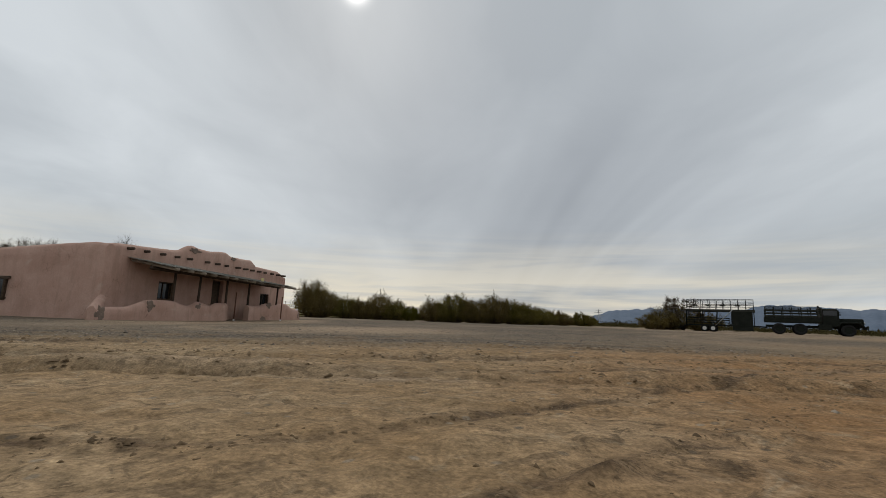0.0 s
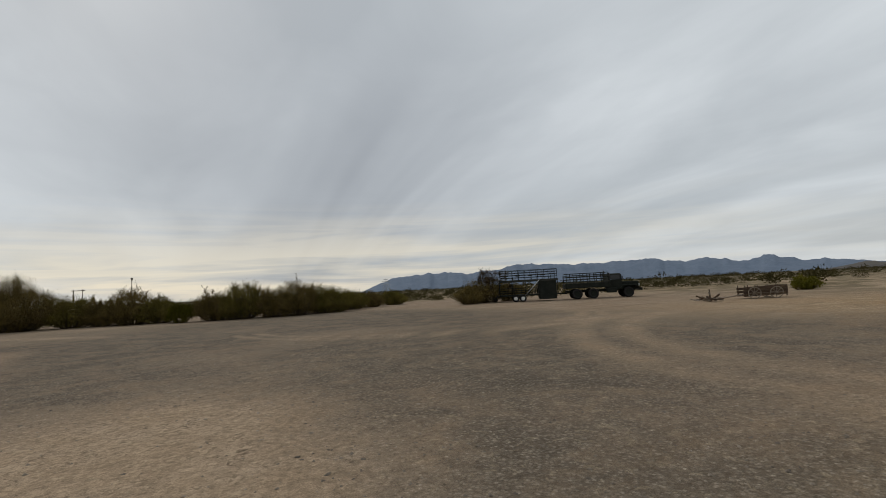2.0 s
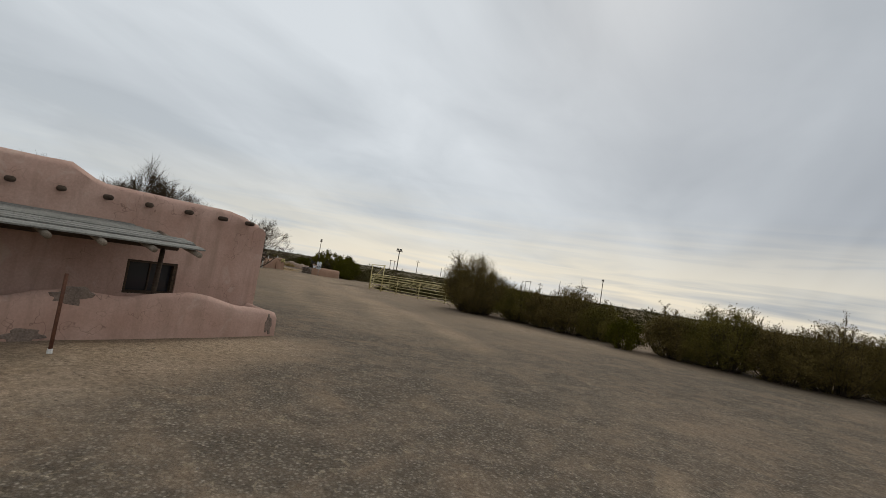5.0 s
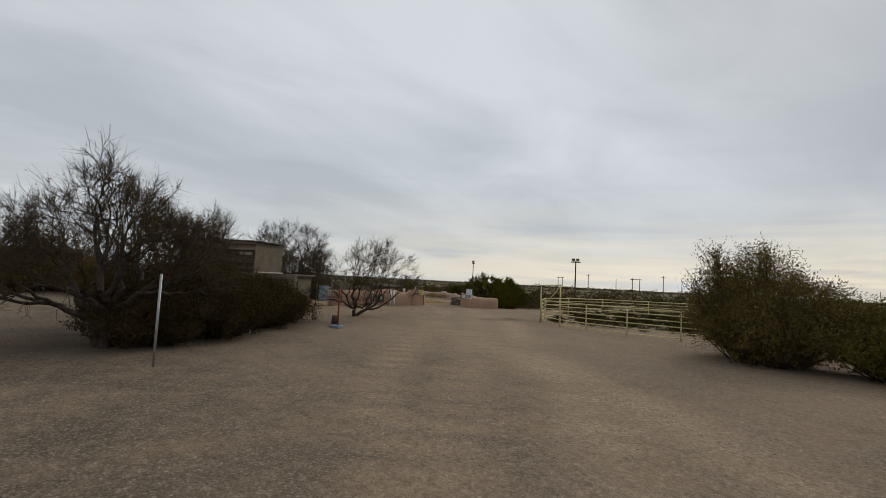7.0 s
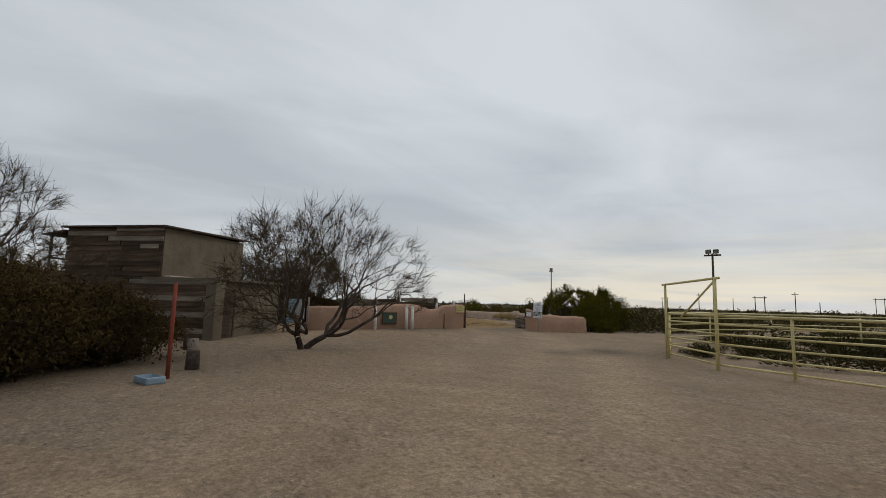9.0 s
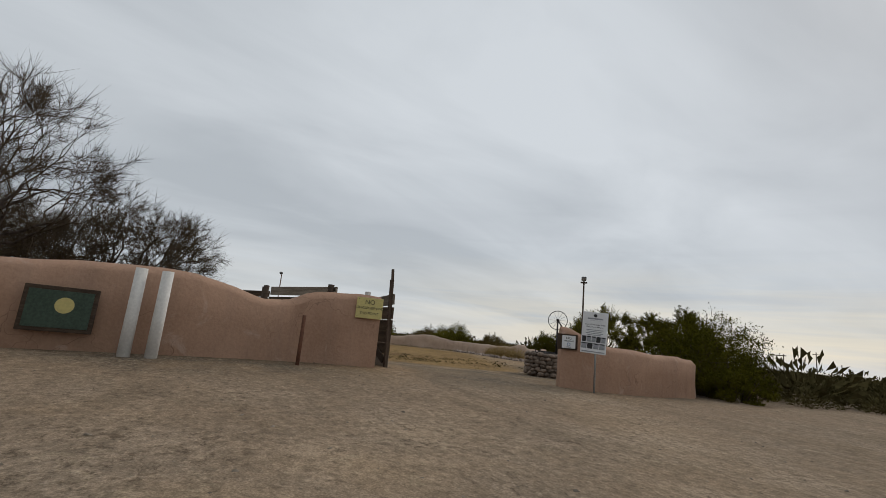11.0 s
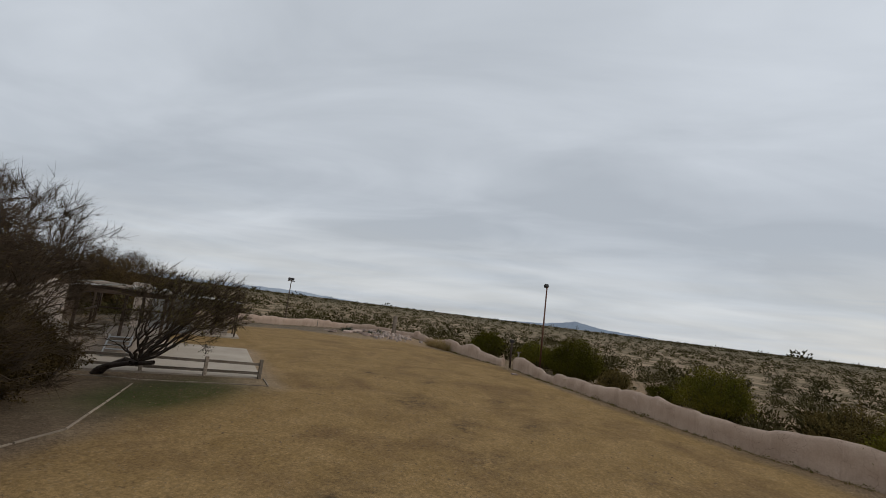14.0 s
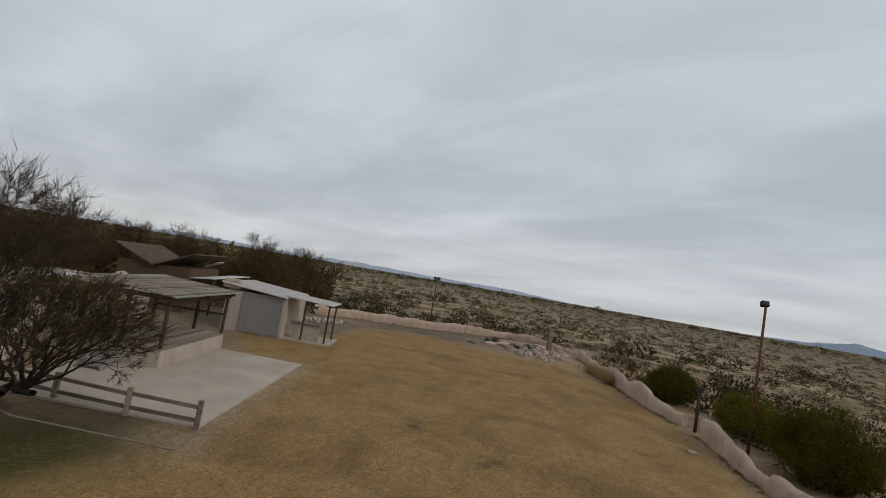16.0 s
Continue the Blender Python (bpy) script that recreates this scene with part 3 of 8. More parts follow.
def make_ground():
    xs = lattice(-4200, 4200, -100, 40, 0.7)
    xs = sorted(set(xs) | {round(v, 3) for v in np.arange(-6.5, 6.5, 0.13)} | {round(v, 3) for v in np.arange(-1.2, 3.4, 0.06)})
    xs = sorted(set(xs) | {round(v, 3) for v in np.arange(-42.5, -34.5, 0.2)})
    ys = lattice(-4200, 4200, -6, 96, 0.7)
    ys = sorted(set(ys) | {round(v, 3) for v in np.arange(61.5, 69.5, 0.2)})
    ys = sorted(set(ys) | {round(v, 3) for v in np.arange(3.6, 10.5, 0.09)} | {round(v, 3) for v in np.arange(3.1, 5.6, 0.035)})
    verts, gravel, grass, scrub, green, dusty, litter_shade, rut, warm, orange, worn = ([] for _ in range(11))
    for y in ys:
        for x in xs:
            near = -102 < x < 42 and -8 < y < 98
            verts.append((x, y, ground_z(x, y) if near else 0.0))
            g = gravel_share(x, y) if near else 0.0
            f = 0.0
            if near and x < -40 and y > 36:
                if inside(x, y, FIELD):
                    f = smooth(edge_distance(x, y, FIELD), 0.0, 0.9)
            warm.append(max(0.0, (1 - smooth(y - 0.12 * x, 8.0, 13.0)) if near else 0.0, 0.9 * bump_at(x, y, 30, 20, 12, 8), 0.6 * smooth(-x, 33, 38)))
            orange.append(rust_share(x, y) if near and x < 16 and y < 12 else 0.0)
            worn.append(bare_share(x, y) if f else 0.0)
            rut.append(rut_share(x, y) if near else 0.0)
            litter_shade.append(litter_shade_share(x, y) if near else 0.0)
            dusty.append(dust_share(x, y) if near else 0.0)
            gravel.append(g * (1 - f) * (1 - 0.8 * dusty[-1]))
            grass.append(f)
            away = smooth(x, 30, 60) + smooth(-x, 94, 104) + smooth(y, 62, 80) * smooth(x, -34, -26) + smooth(y - 0.5 * x, 112, 122) + smooth(-y, 10, 40)
            scrub.append(min(1.0, away))
            green.append(min(1.0, 2.4 * bump_at(x, y, -56.4, 58.3, 2.0, 1.2)) if near else 0.0)
    w = len(xs)
    n = (w - 1) * (len(ys) - 1)
    k = np.arange(n)
    i = k // (w - 1) * w + k % (w - 1)
    faces = np.stack([i, i + 1, i + w + 1, i + w], -1)
    ob = raw_mesh("ground", verts, faces, GROUND, smooth=True)
    for key, vals in (("gravel", gravel), ("grass", grass), ("scrub", scrub), ("green", green), ("dust", dusty), ("litter_shade", litter_shade), ("rut", rut), ("warm", warm), ("orange", orange), ("worn", worn)):
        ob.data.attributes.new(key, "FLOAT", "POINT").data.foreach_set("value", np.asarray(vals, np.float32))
    return tagged(ob, "sandy desert ground with gravel and dry grass", "ground", kind="structure")


GROUND = bpy.data.materials.new("desert_ground")
GROUND.use_nodes = True
gt = GROUND.node_tree
gb = gt.nodes["Principled BSDF"]
gv = gt.nodes.new("ShaderNodeTexCoord").outputs["Object"]


def attr(name):
    a = gt.nodes.new("ShaderNodeAttribute")
    a.attribute_name = name
    return a.outputs["Fac"]


g_broad = noise_node(gt, gv, 0.16, 6.0, 0.65, 0.6)
g_mid = noise_node(gt, gv, 0.9, 5.0, 0.65, 0.5)
g_streak = noise_node(gt, mapping_node(gt, gv, (0.25, 1.1, 1), (0, 0, radians(-12))), 0.9, 5.0, 0.65, 0.8)
g_fine = noise_node(gt, gv, 14.0, 4.0, 0.7)
g_grain = noise_node(gt, gv, 70.0, 2.0, 0.7)
peb = gt.nodes.new("ShaderNodeTexVoronoi")
peb.inputs["Scale"].default_value = 22.0
gt.links.new(gv, peb.inputs["Vector"])
peb2 = gt.nodes.new("ShaderNodeTexVoronoi")
peb2.inputs["Scale"].default_value = 11.0
gt.links.new(gv, peb2.inputs["Vector"])
sand = mix_node(gt, range_node(gt, g_mid, 0.35, 0.66), mix_node(gt, attr("warm"), (0.225, 0.163, 0.108), (0.245, 0.164, 0.086)), mix_node(gt, attr("warm"), (0.33, 0.25, 0.178), (0.385, 0.278, 0.168)))
sand = mix_node(gt, range_node(gt, g_broad, 0.42, 0.62, 0.0, 0.7), sand, mix_node(gt, attr("warm"), (0.255, 0.178, 0.118), (0.30, 0.184, 0.09)))
sand = mix_node(gt, range_node(gt, g_streak, 0.54, 0.70, 0.0, 0.6), sand, (0.135, 0.096, 0.062))
sand = mix_node(gt, math_node(gt, "MULTIPLY", attr("orange"), range_node(gt, g_mid, 0.3, 0.65, 0.9, 0.45)), sand, (0.285, 0.158, 0.072))
pebble_col = mix_node(gt, math_node(gt, "FRACT", math_node(gt, "MULTIPLY", peb.outputs["Color"], 3.7)), (0.080, 0.066, 0.052), (0.31, 0.262, 0.205))
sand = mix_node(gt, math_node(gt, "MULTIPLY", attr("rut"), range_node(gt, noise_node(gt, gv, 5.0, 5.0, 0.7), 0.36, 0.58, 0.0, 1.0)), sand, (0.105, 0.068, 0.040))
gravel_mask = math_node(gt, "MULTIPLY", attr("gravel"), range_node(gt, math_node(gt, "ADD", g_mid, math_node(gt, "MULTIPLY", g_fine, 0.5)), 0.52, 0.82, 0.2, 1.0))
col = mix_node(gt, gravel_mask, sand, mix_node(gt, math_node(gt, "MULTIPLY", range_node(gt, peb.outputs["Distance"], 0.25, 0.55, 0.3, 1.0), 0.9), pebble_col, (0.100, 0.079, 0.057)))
straw = mix_node(gt, range_node(gt, g_mid, 0.3, 0.7), (0.212, 0.132, 0.050), (0.305, 0.196, 0.084))
straw = mix_node(gt, range_node(gt, noise_node(gt, gv, 0.35, 4.0, 0.6, 0.6), 0.5, 0.68, 0.0, 0.75), straw, (0.160, 0.096, 0.042))
straw = mix_node(gt, math_node(gt, "MULTIPLY", attr("worn"), range_node(gt, noise_node(gt, gv, 2.4, 5.0, 0.7), 0.42, 0.6, 0.15, 1.0)), straw, (0.088, 0.056, 0.030))
dust = mix_node(gt, range_node(gt, g_mid, 0.35, 0.65), (0.305, 0.220, 0.142), (0.385, 0.284, 0.188))
col = mix_node(gt, math_node(gt, "MULTIPLY", attr("dust"), range_node(gt, math_node(gt, "ADD", g_mid, math_node(gt, "MULTIPLY", g_fine, 0.3)), 0.5, 0.85, 1.0, 0.55)), col, dust)
col = mix_node(gt, attr("grass"), col, straw)
# leaves, soil and the shade under the plants, all as one dark colour
col = mix_node(gt, math_node(gt, "MULTIPLY", attr("litter_shade"), range_node(gt, g_mid, 0.3, 0.6, 1.0, 0.75)), col, mix_node(gt, g_fine, (0.060, 0.043, 0.029), (0.120, 0.085, 0.056)))
col = mix_node(gt, math_node(gt, "MULTIPLY", attr("green"), range_node(gt, g_fine, 0.3, 0.6, 0.5, 1.0)), col, (0.036, 0.046, 0.010))
far_sand = mix_node(gt, range_node(gt, noise_node(gt, gv, 0.03, 5.0, 0.6), 0.4, 0.6), (0.36, 0.27, 0.178), (0.27, 0.198, 0.122))
far_sand = mix_node(gt, range_node(gt, noise_node(gt, gv, 0.22, 3.0, 0.7), 0.43, 0.55, 0.0, 0.8), far_sand, (0.092, 0.072, 0.034))
reach = gt.nodes.new("ShaderNodeVectorMath")
reach.operation = "LENGTH"
gt.links.new(gv, reach.inputs[0])
far_sand = mix_node(gt, range_node(gt, reach.outputs["Value"], 130.0, 420.0, 0.0, 0.7), far_sand, (0.105, 0.086, 0.046))
col = mix_node(gt, attr("scrub"), col, far_sand)
# cracks and the shade between clods painted dark, and thin pale crusts
clod_shade = math_node(gt, "MULTIPLY", range_node(gt, noise_node(gt, gv, 8.0, 6.0, 0.75, 1.2), 0.53, 0.60, 0.0, 0.7), math_node(gt, "SUBTRACT", 1.0, math_node(gt, "MAXIMUM", attr("scrub"), math_node(gt, "MULTIPLY", attr("grass"), 0.45))))
clod_shade = math_node(gt, "MULTIPLY", clod_shade, range_node(gt, g_mid, 0.40, 0.62, 0.25, 1.0))
clod_shade = math_node(gt, "MULTIPLY", clod_shade, range_node(gt, attr("gravel"), 0.0, 1.0, 1.0, 0.5))
col = mix_node(gt, clod_shade, col, (0.085, 0.058, 0.036))
crust = math_node(gt, "MULTIPLY", range_node(gt, noise_node(gt, gv, 5.0, 6.0, 0.72, 0.9), 0.56, 0.66, 0.0, 0.36), math_node(gt, "SUBTRACT", 1.0, math_node(gt, "MAXIMUM", attr("scrub"), attr("litter_shade"))))
col = mix_node(gt, math_node(gt, "MULTIPLY", crust, range_node(gt, attr("grass"), 0.0, 1.0, 1.0, 0.35)), col, (0.41, 0.325, 0.215))
# scattered single stones, dark and pale, on sand and gravel alike
speck = math_node(gt, "MULTIPLY", range_node(gt, peb2.outputs["Distance"], 0.12, 0.20, 1.0, 0.0), range_node(gt, math_node(gt, "FRACT", math_node(gt, "MULTIPLY", peb2.outputs["Color"], 7.3)), 0.62, 0.66, 0.0, 0.8))
col = mix_node(gt, math_node(gt, "MULTIPLY", speck, math_node(gt, "SUBTRACT", 1.0, math_node(gt, "MAXIMUM", attr("scrub"), math_node(gt, "MULTIPLY", attr("dust"), 0.8)))), col, mix_node(gt, math_node(gt, "FRACT", math_node(gt, "MULTIPLY", peb2.outputs["Color"], 19.1)), (0.060, 0.047, 0.035), (0.30, 0.24, 0.17)))
g_clod = noise_node(gt, gv, 4.5, 6.0, 0.72, 0.4)
gs = gt.nodes.new("ShaderNodeVectorMath")
gs.operation = "SCALE"
gt.links.new(col, gs.inputs[0])
gt.links.new(math_node(gt, "MULTIPLY", range_node(gt, g_clod, 0.32, 0.68, 0.84, 1.14), math_node(gt, "MULTIPLY", range_node(gt, g_fine, 0.3, 0.7, 0.64, 1.32), range_node(gt, g_grain, 0.3, 0.7, 0.70, 1.26))), gs.inputs["Scale"])
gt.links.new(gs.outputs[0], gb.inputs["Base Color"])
gb.inputs["Roughness"].default_value = 0.97
gb.inputs["Specular IOR Level"].default_value = 0.08
g_bump = gt.nodes.new("ShaderNodeBump")
g_bump.inputs["Strength"].default_value, g_bump.inputs["Distance"].default_value = 0.65, 0.05
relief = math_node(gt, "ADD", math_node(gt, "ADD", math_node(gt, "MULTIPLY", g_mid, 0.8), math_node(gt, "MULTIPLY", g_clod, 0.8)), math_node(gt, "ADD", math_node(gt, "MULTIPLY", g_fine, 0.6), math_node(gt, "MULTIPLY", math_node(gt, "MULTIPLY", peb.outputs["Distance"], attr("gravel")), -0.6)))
gt.links.new(relief, g_bump.inputs["Height"])
gt.links.new(g_bump.outputs[0], gb.inputs["Normal"])
make_ground()

# ---- far mountains ----


def ridge(name, az0, az1, far, heights, label, seed, material=None):
    """A mountain range seen across the plain; heights in degrees along the bearing."""
    n = 420
    verts, faces = [], []
    ha, hd = [h[0] for h in heights], [h[1] for h in heights]
    for i in range(n + 1):
        a = az0 + (az1 - az0) * i / n
        e = 1.08 * float(np.interp(a, ha, hd))
        e = max(0.0, e + 0.13 * min(1, e) * (wobble(a, seed, 0, 0.55) * 1.6 + (0.45 - abs(wobble(a, seed, 3, 0.9))) * 2.2 + (0.3 - abs(wobble(a, seed, 5, 2.1))) * 1.1))
        for k, (f, g) in enumerate(((0.0, 0.86), (0.35, 0.91), (0.72, 0.96), (1.0, 1.0), (0.0, 1.12))):
            r = far * g * (1 + 0.02 * wobble(a, k, seed, 0.8))
            x, y = math.sin(radians(a)) * r, math.cos(radians(a)) * r
            verts.append((x, y, far * math.tan(radians(e)) * f * (1 + 0.22 * (k in (1, 2)) * wobble(a, k, seed + 2, 1.1)) - 1.0 * (f == 0)))
    for i in range(n):
        for k in range(4):
            faces.append((i * 5 + k, i * 5 + k + 1, (i + 1) * 5 + k + 1, (i + 1) * 5 + k))
    return tagged(raw_mesh(name, verts, faces, material or HILL, smooth=True), label, "mountain range", kind="structure")


# haze over the small far hill, likewise put into its colour
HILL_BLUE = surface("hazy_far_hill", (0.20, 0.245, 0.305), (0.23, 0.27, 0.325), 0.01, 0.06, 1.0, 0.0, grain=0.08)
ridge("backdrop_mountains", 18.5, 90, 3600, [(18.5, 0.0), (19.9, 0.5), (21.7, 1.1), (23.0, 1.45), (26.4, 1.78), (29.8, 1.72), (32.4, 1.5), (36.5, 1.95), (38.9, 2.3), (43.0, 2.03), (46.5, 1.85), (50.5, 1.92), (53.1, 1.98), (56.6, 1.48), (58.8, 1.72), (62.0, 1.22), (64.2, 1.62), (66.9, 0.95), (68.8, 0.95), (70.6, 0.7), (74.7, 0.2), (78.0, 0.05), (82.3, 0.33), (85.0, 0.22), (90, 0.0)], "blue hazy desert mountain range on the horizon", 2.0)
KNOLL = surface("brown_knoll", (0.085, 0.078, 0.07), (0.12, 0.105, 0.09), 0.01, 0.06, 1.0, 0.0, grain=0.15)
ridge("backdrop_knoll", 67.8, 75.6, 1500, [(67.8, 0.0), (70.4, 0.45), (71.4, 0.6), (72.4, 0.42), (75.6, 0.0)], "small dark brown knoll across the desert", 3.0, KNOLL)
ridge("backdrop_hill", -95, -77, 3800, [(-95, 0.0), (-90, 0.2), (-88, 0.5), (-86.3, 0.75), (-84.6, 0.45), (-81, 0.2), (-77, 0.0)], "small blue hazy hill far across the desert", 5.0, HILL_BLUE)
ridge("backdrop_ridge", -165, -112, 4000, [(-165, 0.0), (-158, 0.4), (-150, 0.25), (-138, 0.45), (-130, 0.3), (-120, 0.35), (-112, 0.0)], "low ridge painted pale with haze beyond the desert scrub", 8.0, HILL_HAZE_PALE)

# ---- adobe house by the lot ----


def house_walls():
    house = thing("adobe_house", "flat-roofed pink adobe house with round roof beams", "house", at=(0, 0, 0))
    z0 = -0.3
    # openings along the front, measured from the near corner at u = 16.5
    front_open = [(2.75, 3.75, 0.72, 1.50), (6.75, 7.75, -0.3, 1.90), (12.0, 13.15, 0.72, 1.50)]
    tops = [(0, 2.70), (0.5, 2.78), (1.5, 2.82), (3.6, 2.96), (4.2, 3.06), (4.5, 3.26), (4.9, 3.37), (5.4, 3.31), (6.4, 3.29), (7.2, 3.42), (7.9, 3.44), (8.4, 3.30), (10.2, 3.34), (10.7, 3.38), (10.95, 3.2), (11.25, 3.08), (14.3, 3.08), (14.8, 3.0), (15.1, 2.86)]
    w = adobe_wall("wall", [hxy(16.5, FACADE - 0.2), hxy(31.75, FACADE - 0.2)], [(u * HOUSE_RUN, z) for u, z in tops], 0.4, ADOBE, [(a * HOUSE_RUN, b * HOUSE_RUN, c, d) for a, b, c, d in front_open], z0, 0.22, parent=house, label="pink plastered front wall with stepped parapet")
    adobe_wall("wall", [hxy(16.45, FACADE - 0.0), hxy(16.45, FACADE - 5.5)], [(0, 2.66), (0.5, 2.72), (2.0, 2.62), (4.5, 2.42), (5.3, 2.25), (5.5, 2.15)], 0.4, ADOBE, [(3.75, 4.75, 0.52, 1.30)], z0, 0.25, parent=house, seed=3)
    adobe_wall("wall", [hxy(31.75, FACADE - 5.5), hxy(31.75, FACADE - 0.0)], [(0, 2.5), (4.8, 2.8), (5.5, 2.78)], 0.4, ADOBE, (), z0, 0.25, parent=house, seed=5)
    adobe_wall("wall", [hxy(31.75, FACADE - 5.5), hxy(16.45, FACADE - 5.5)], [(0, 2.5), (15.3, 2.3)], 0.4, ADOBE, (), z0, 0.4, parent=house, seed=6)
    bm = B()
    a, b, c, d = hxy(16.4, FACADE - 0.35), hxy(31.7, FACADE - 0.35), hxy(31.7, FACADE - 5.4), hxy(16.4, FACADE - 5.4)
    sheet_z = (2.25, 2.3, 2.05, 1.95)
    top = [bm.verts.new((*p, z)) for p, z in zip((a, b, c, d), sheet_z)]
    bot = [bm.verts.new((*p, z - 0.2)) for p, z in zip((a, b, c, d), sheet_z)]
    bm.faces.new(top), bm.faces.new(bot[::-1])
    for i in range(4):
        bm.faces.new((top[i], bot[i], bot[(i + 1) % 4], top[(i + 1) % 4]))
    bmesh.ops.recalc_face_normals(bm, faces=bm.faces)
    part("roof", bm, CREAM, house, "flat earth-coloured roof behind the parapet")
    # round beams that come through the wall under the parapet
    us = [17.25, 18.2, 19.15, 20.1, 21.0, 22.4, 23.3, 24.2, 25.3, 26.15, 26.98, 27.8, 28.68, 29.6, 30.47, 31.3]
    for u in us:
        z = 2.63 + (u - 17.2) * 0.016
        bm = B()
        p, q = hxy(u, FACADE - 0.3), hxy(u + random.uniform(-0.03, 0.03), FACADE + random.uniform(0.18, 0.3))
        rod(bm, (*p, z), (*q, z - 0.02), 0.062, 0.056, 10)
        part("roof_beam", bm, DARK_WOOD, house, "", True)
    # darker bare patches where plaster fell off
    for u, d, z, w_, h_ in ((21.5, FACADE, 3.12, 0.8, 0.24), (25.0, FACADE, 3.2, 0.5, 0.2), (31.5, FACADE, 0.25, 0.26, 0.45)):
        patch(house, "bare_patch", u, d + 0.012, z, w_, h_, ADOBE_DARK)
    # windows and door
    for u0, u1, zlo, zhi in ((19.25, 20.25, 0.72, 1.50), (28.5, 29.65, 0.72, 1.50)):
        window(house, (u0 + u1) / 2, FACADE, (zlo + zhi) / 2, u1 - u0, zhi - zlo, 8.0)
    side = hxy(16.45, FACADE - 4.25)
    window(house, None, None, 0.91, 1.0, 0.78, -82.0, at=(side[0] - HU.x * 0.2, side[1] - HU.y * 0.2), boarded=True)
    door = new("door", None)
    door.parent = house
    door["label"] = "dark plank door in a deep opening"
    door.matrix_local = pose(*hxy(23.75, FACADE - 0.22), -0.15, 0, 0, -HOUSE_TURN * 180 / math.pi + 90)
    for k in range(5):
        bm = B()
        box(bm, (0.195, 0.05, 2.02), (-0.4 + k * 0.2, 0, 1.01), bevel=0.008)
        part("plank", bm, DARK_WOOD, door)
    bm = B()
    box(bm, (0.09, 0.14, 2.1), (-0.55, 0.03, 1.03), bevel=0.01)
    box(bm, (0.09, 0.14, 2.1), (0.55, 0.03, 1.03), bevel=0.01)
    box(bm, (1.2, 0.14, 0.1), (0, 0.03, 2.1), bevel=0.01)
    part("door_frame", bm, DARK_WOOD, door)
    bm = B()
    bmesh.ops.create_icosphere(bm, subdivisions=2, radius=0.035, matrix=pose(0.38, -0.06, 0.95))
    part("handle", bm, BLACK_IRON, door)
    return house


def patch(parent, name, u, d, z, w, h, material):
    """A ragged thin scab on a wall facing the lot."""
    bm = B()
    n = 22
    c = hxy(u, d)
    rim, core = [], []
    for k in range(n):
        a = 2 * math.pi * k / n
        r = 1 + 0.75 * wobble(u + math.cos(a), z + math.sin(a), 3, 1.9)
        x, zz = math.cos(a) * w / 2 * r, math.sin(a) * h / 2 * r
        rim.append(bm.verts.new((c[0] + HU.x * x - HN.x * 0.02, c[1] + HU.y * x - HN.y * 0.02, z + zz)))
        core.append(bm.verts.new((c[0] + HU.x * x * 0.85 + HN.x * 0.014, c[1] + HU.y * x * 0.85 + HN.y * 0.014, z + zz * 0.85)))
    bm.faces.new(core)
    for k in range(n):
        bm.faces.new((rim[k], rim[(k + 1) % n], core[(k + 1) % n], core[k]))
    bmesh.ops.recalc_face_normals(bm, faces=bm.faces)
    return part(name, bm, material, parent, "bare dark adobe where plaster fell away")


def window(parent, u, d, z, w, h, turn, at=None, boarded=False):
    win = new("window")
    win.parent = parent
    win["label"] = "small wooden window in a dark rough frame"
    x, y = at if at else hxy(u, d - 0.12)
    win.matrix_local = pose(x, y, z, 0, 0, 90 - turn)
    if at:
        win.matrix_local = pose(x, y, z, 0, 0, 180 - 8.0)
    for nm, size, pos in (("frame", (0.1, 0.16, h + 0.1), (-w / 2 + 0.04, 0, 0)), ("frame", (0.1, 0.16, h + 0.1), (w / 2 - 0.04, 0, 0)), ("lintel", (w + 0.24, 0.18, 0.11), (0, 0, h / 2)), ("sill", (w + 0.1, 0.22, 0.07), (0, 0, -h / 2 + 0.03))):
        bm = B()
        box(bm, size, pos, bevel=0.012)
        part(nm, bm, BROWN_WOOD if nm != "lintel" else DARK_WOOD, win)
    if boarded:
        for k in range(3):
            bm = B()
            box(bm, (w * 0.27, 0.03, h - 0.1), (-w * 0.28 + k * w * 0.28, 0.02, 0), (0, 2 * (k - 1), 0), bevel=0.005)
            part("board", bm, BROWN_WOOD, win)
    bm = B()
    box(bm, (w - 0.1, 0.012, h - 0.05), (0, 0.06, 0))
    part("pane", bm, GLASS, win)
    bm = B()
    box(bm, (0.035, 0.05, h - 0.05), (0, 0.05, 0))
    part("mullion", bm, DARK_WOOD, win)
    return win


house = house_walls()


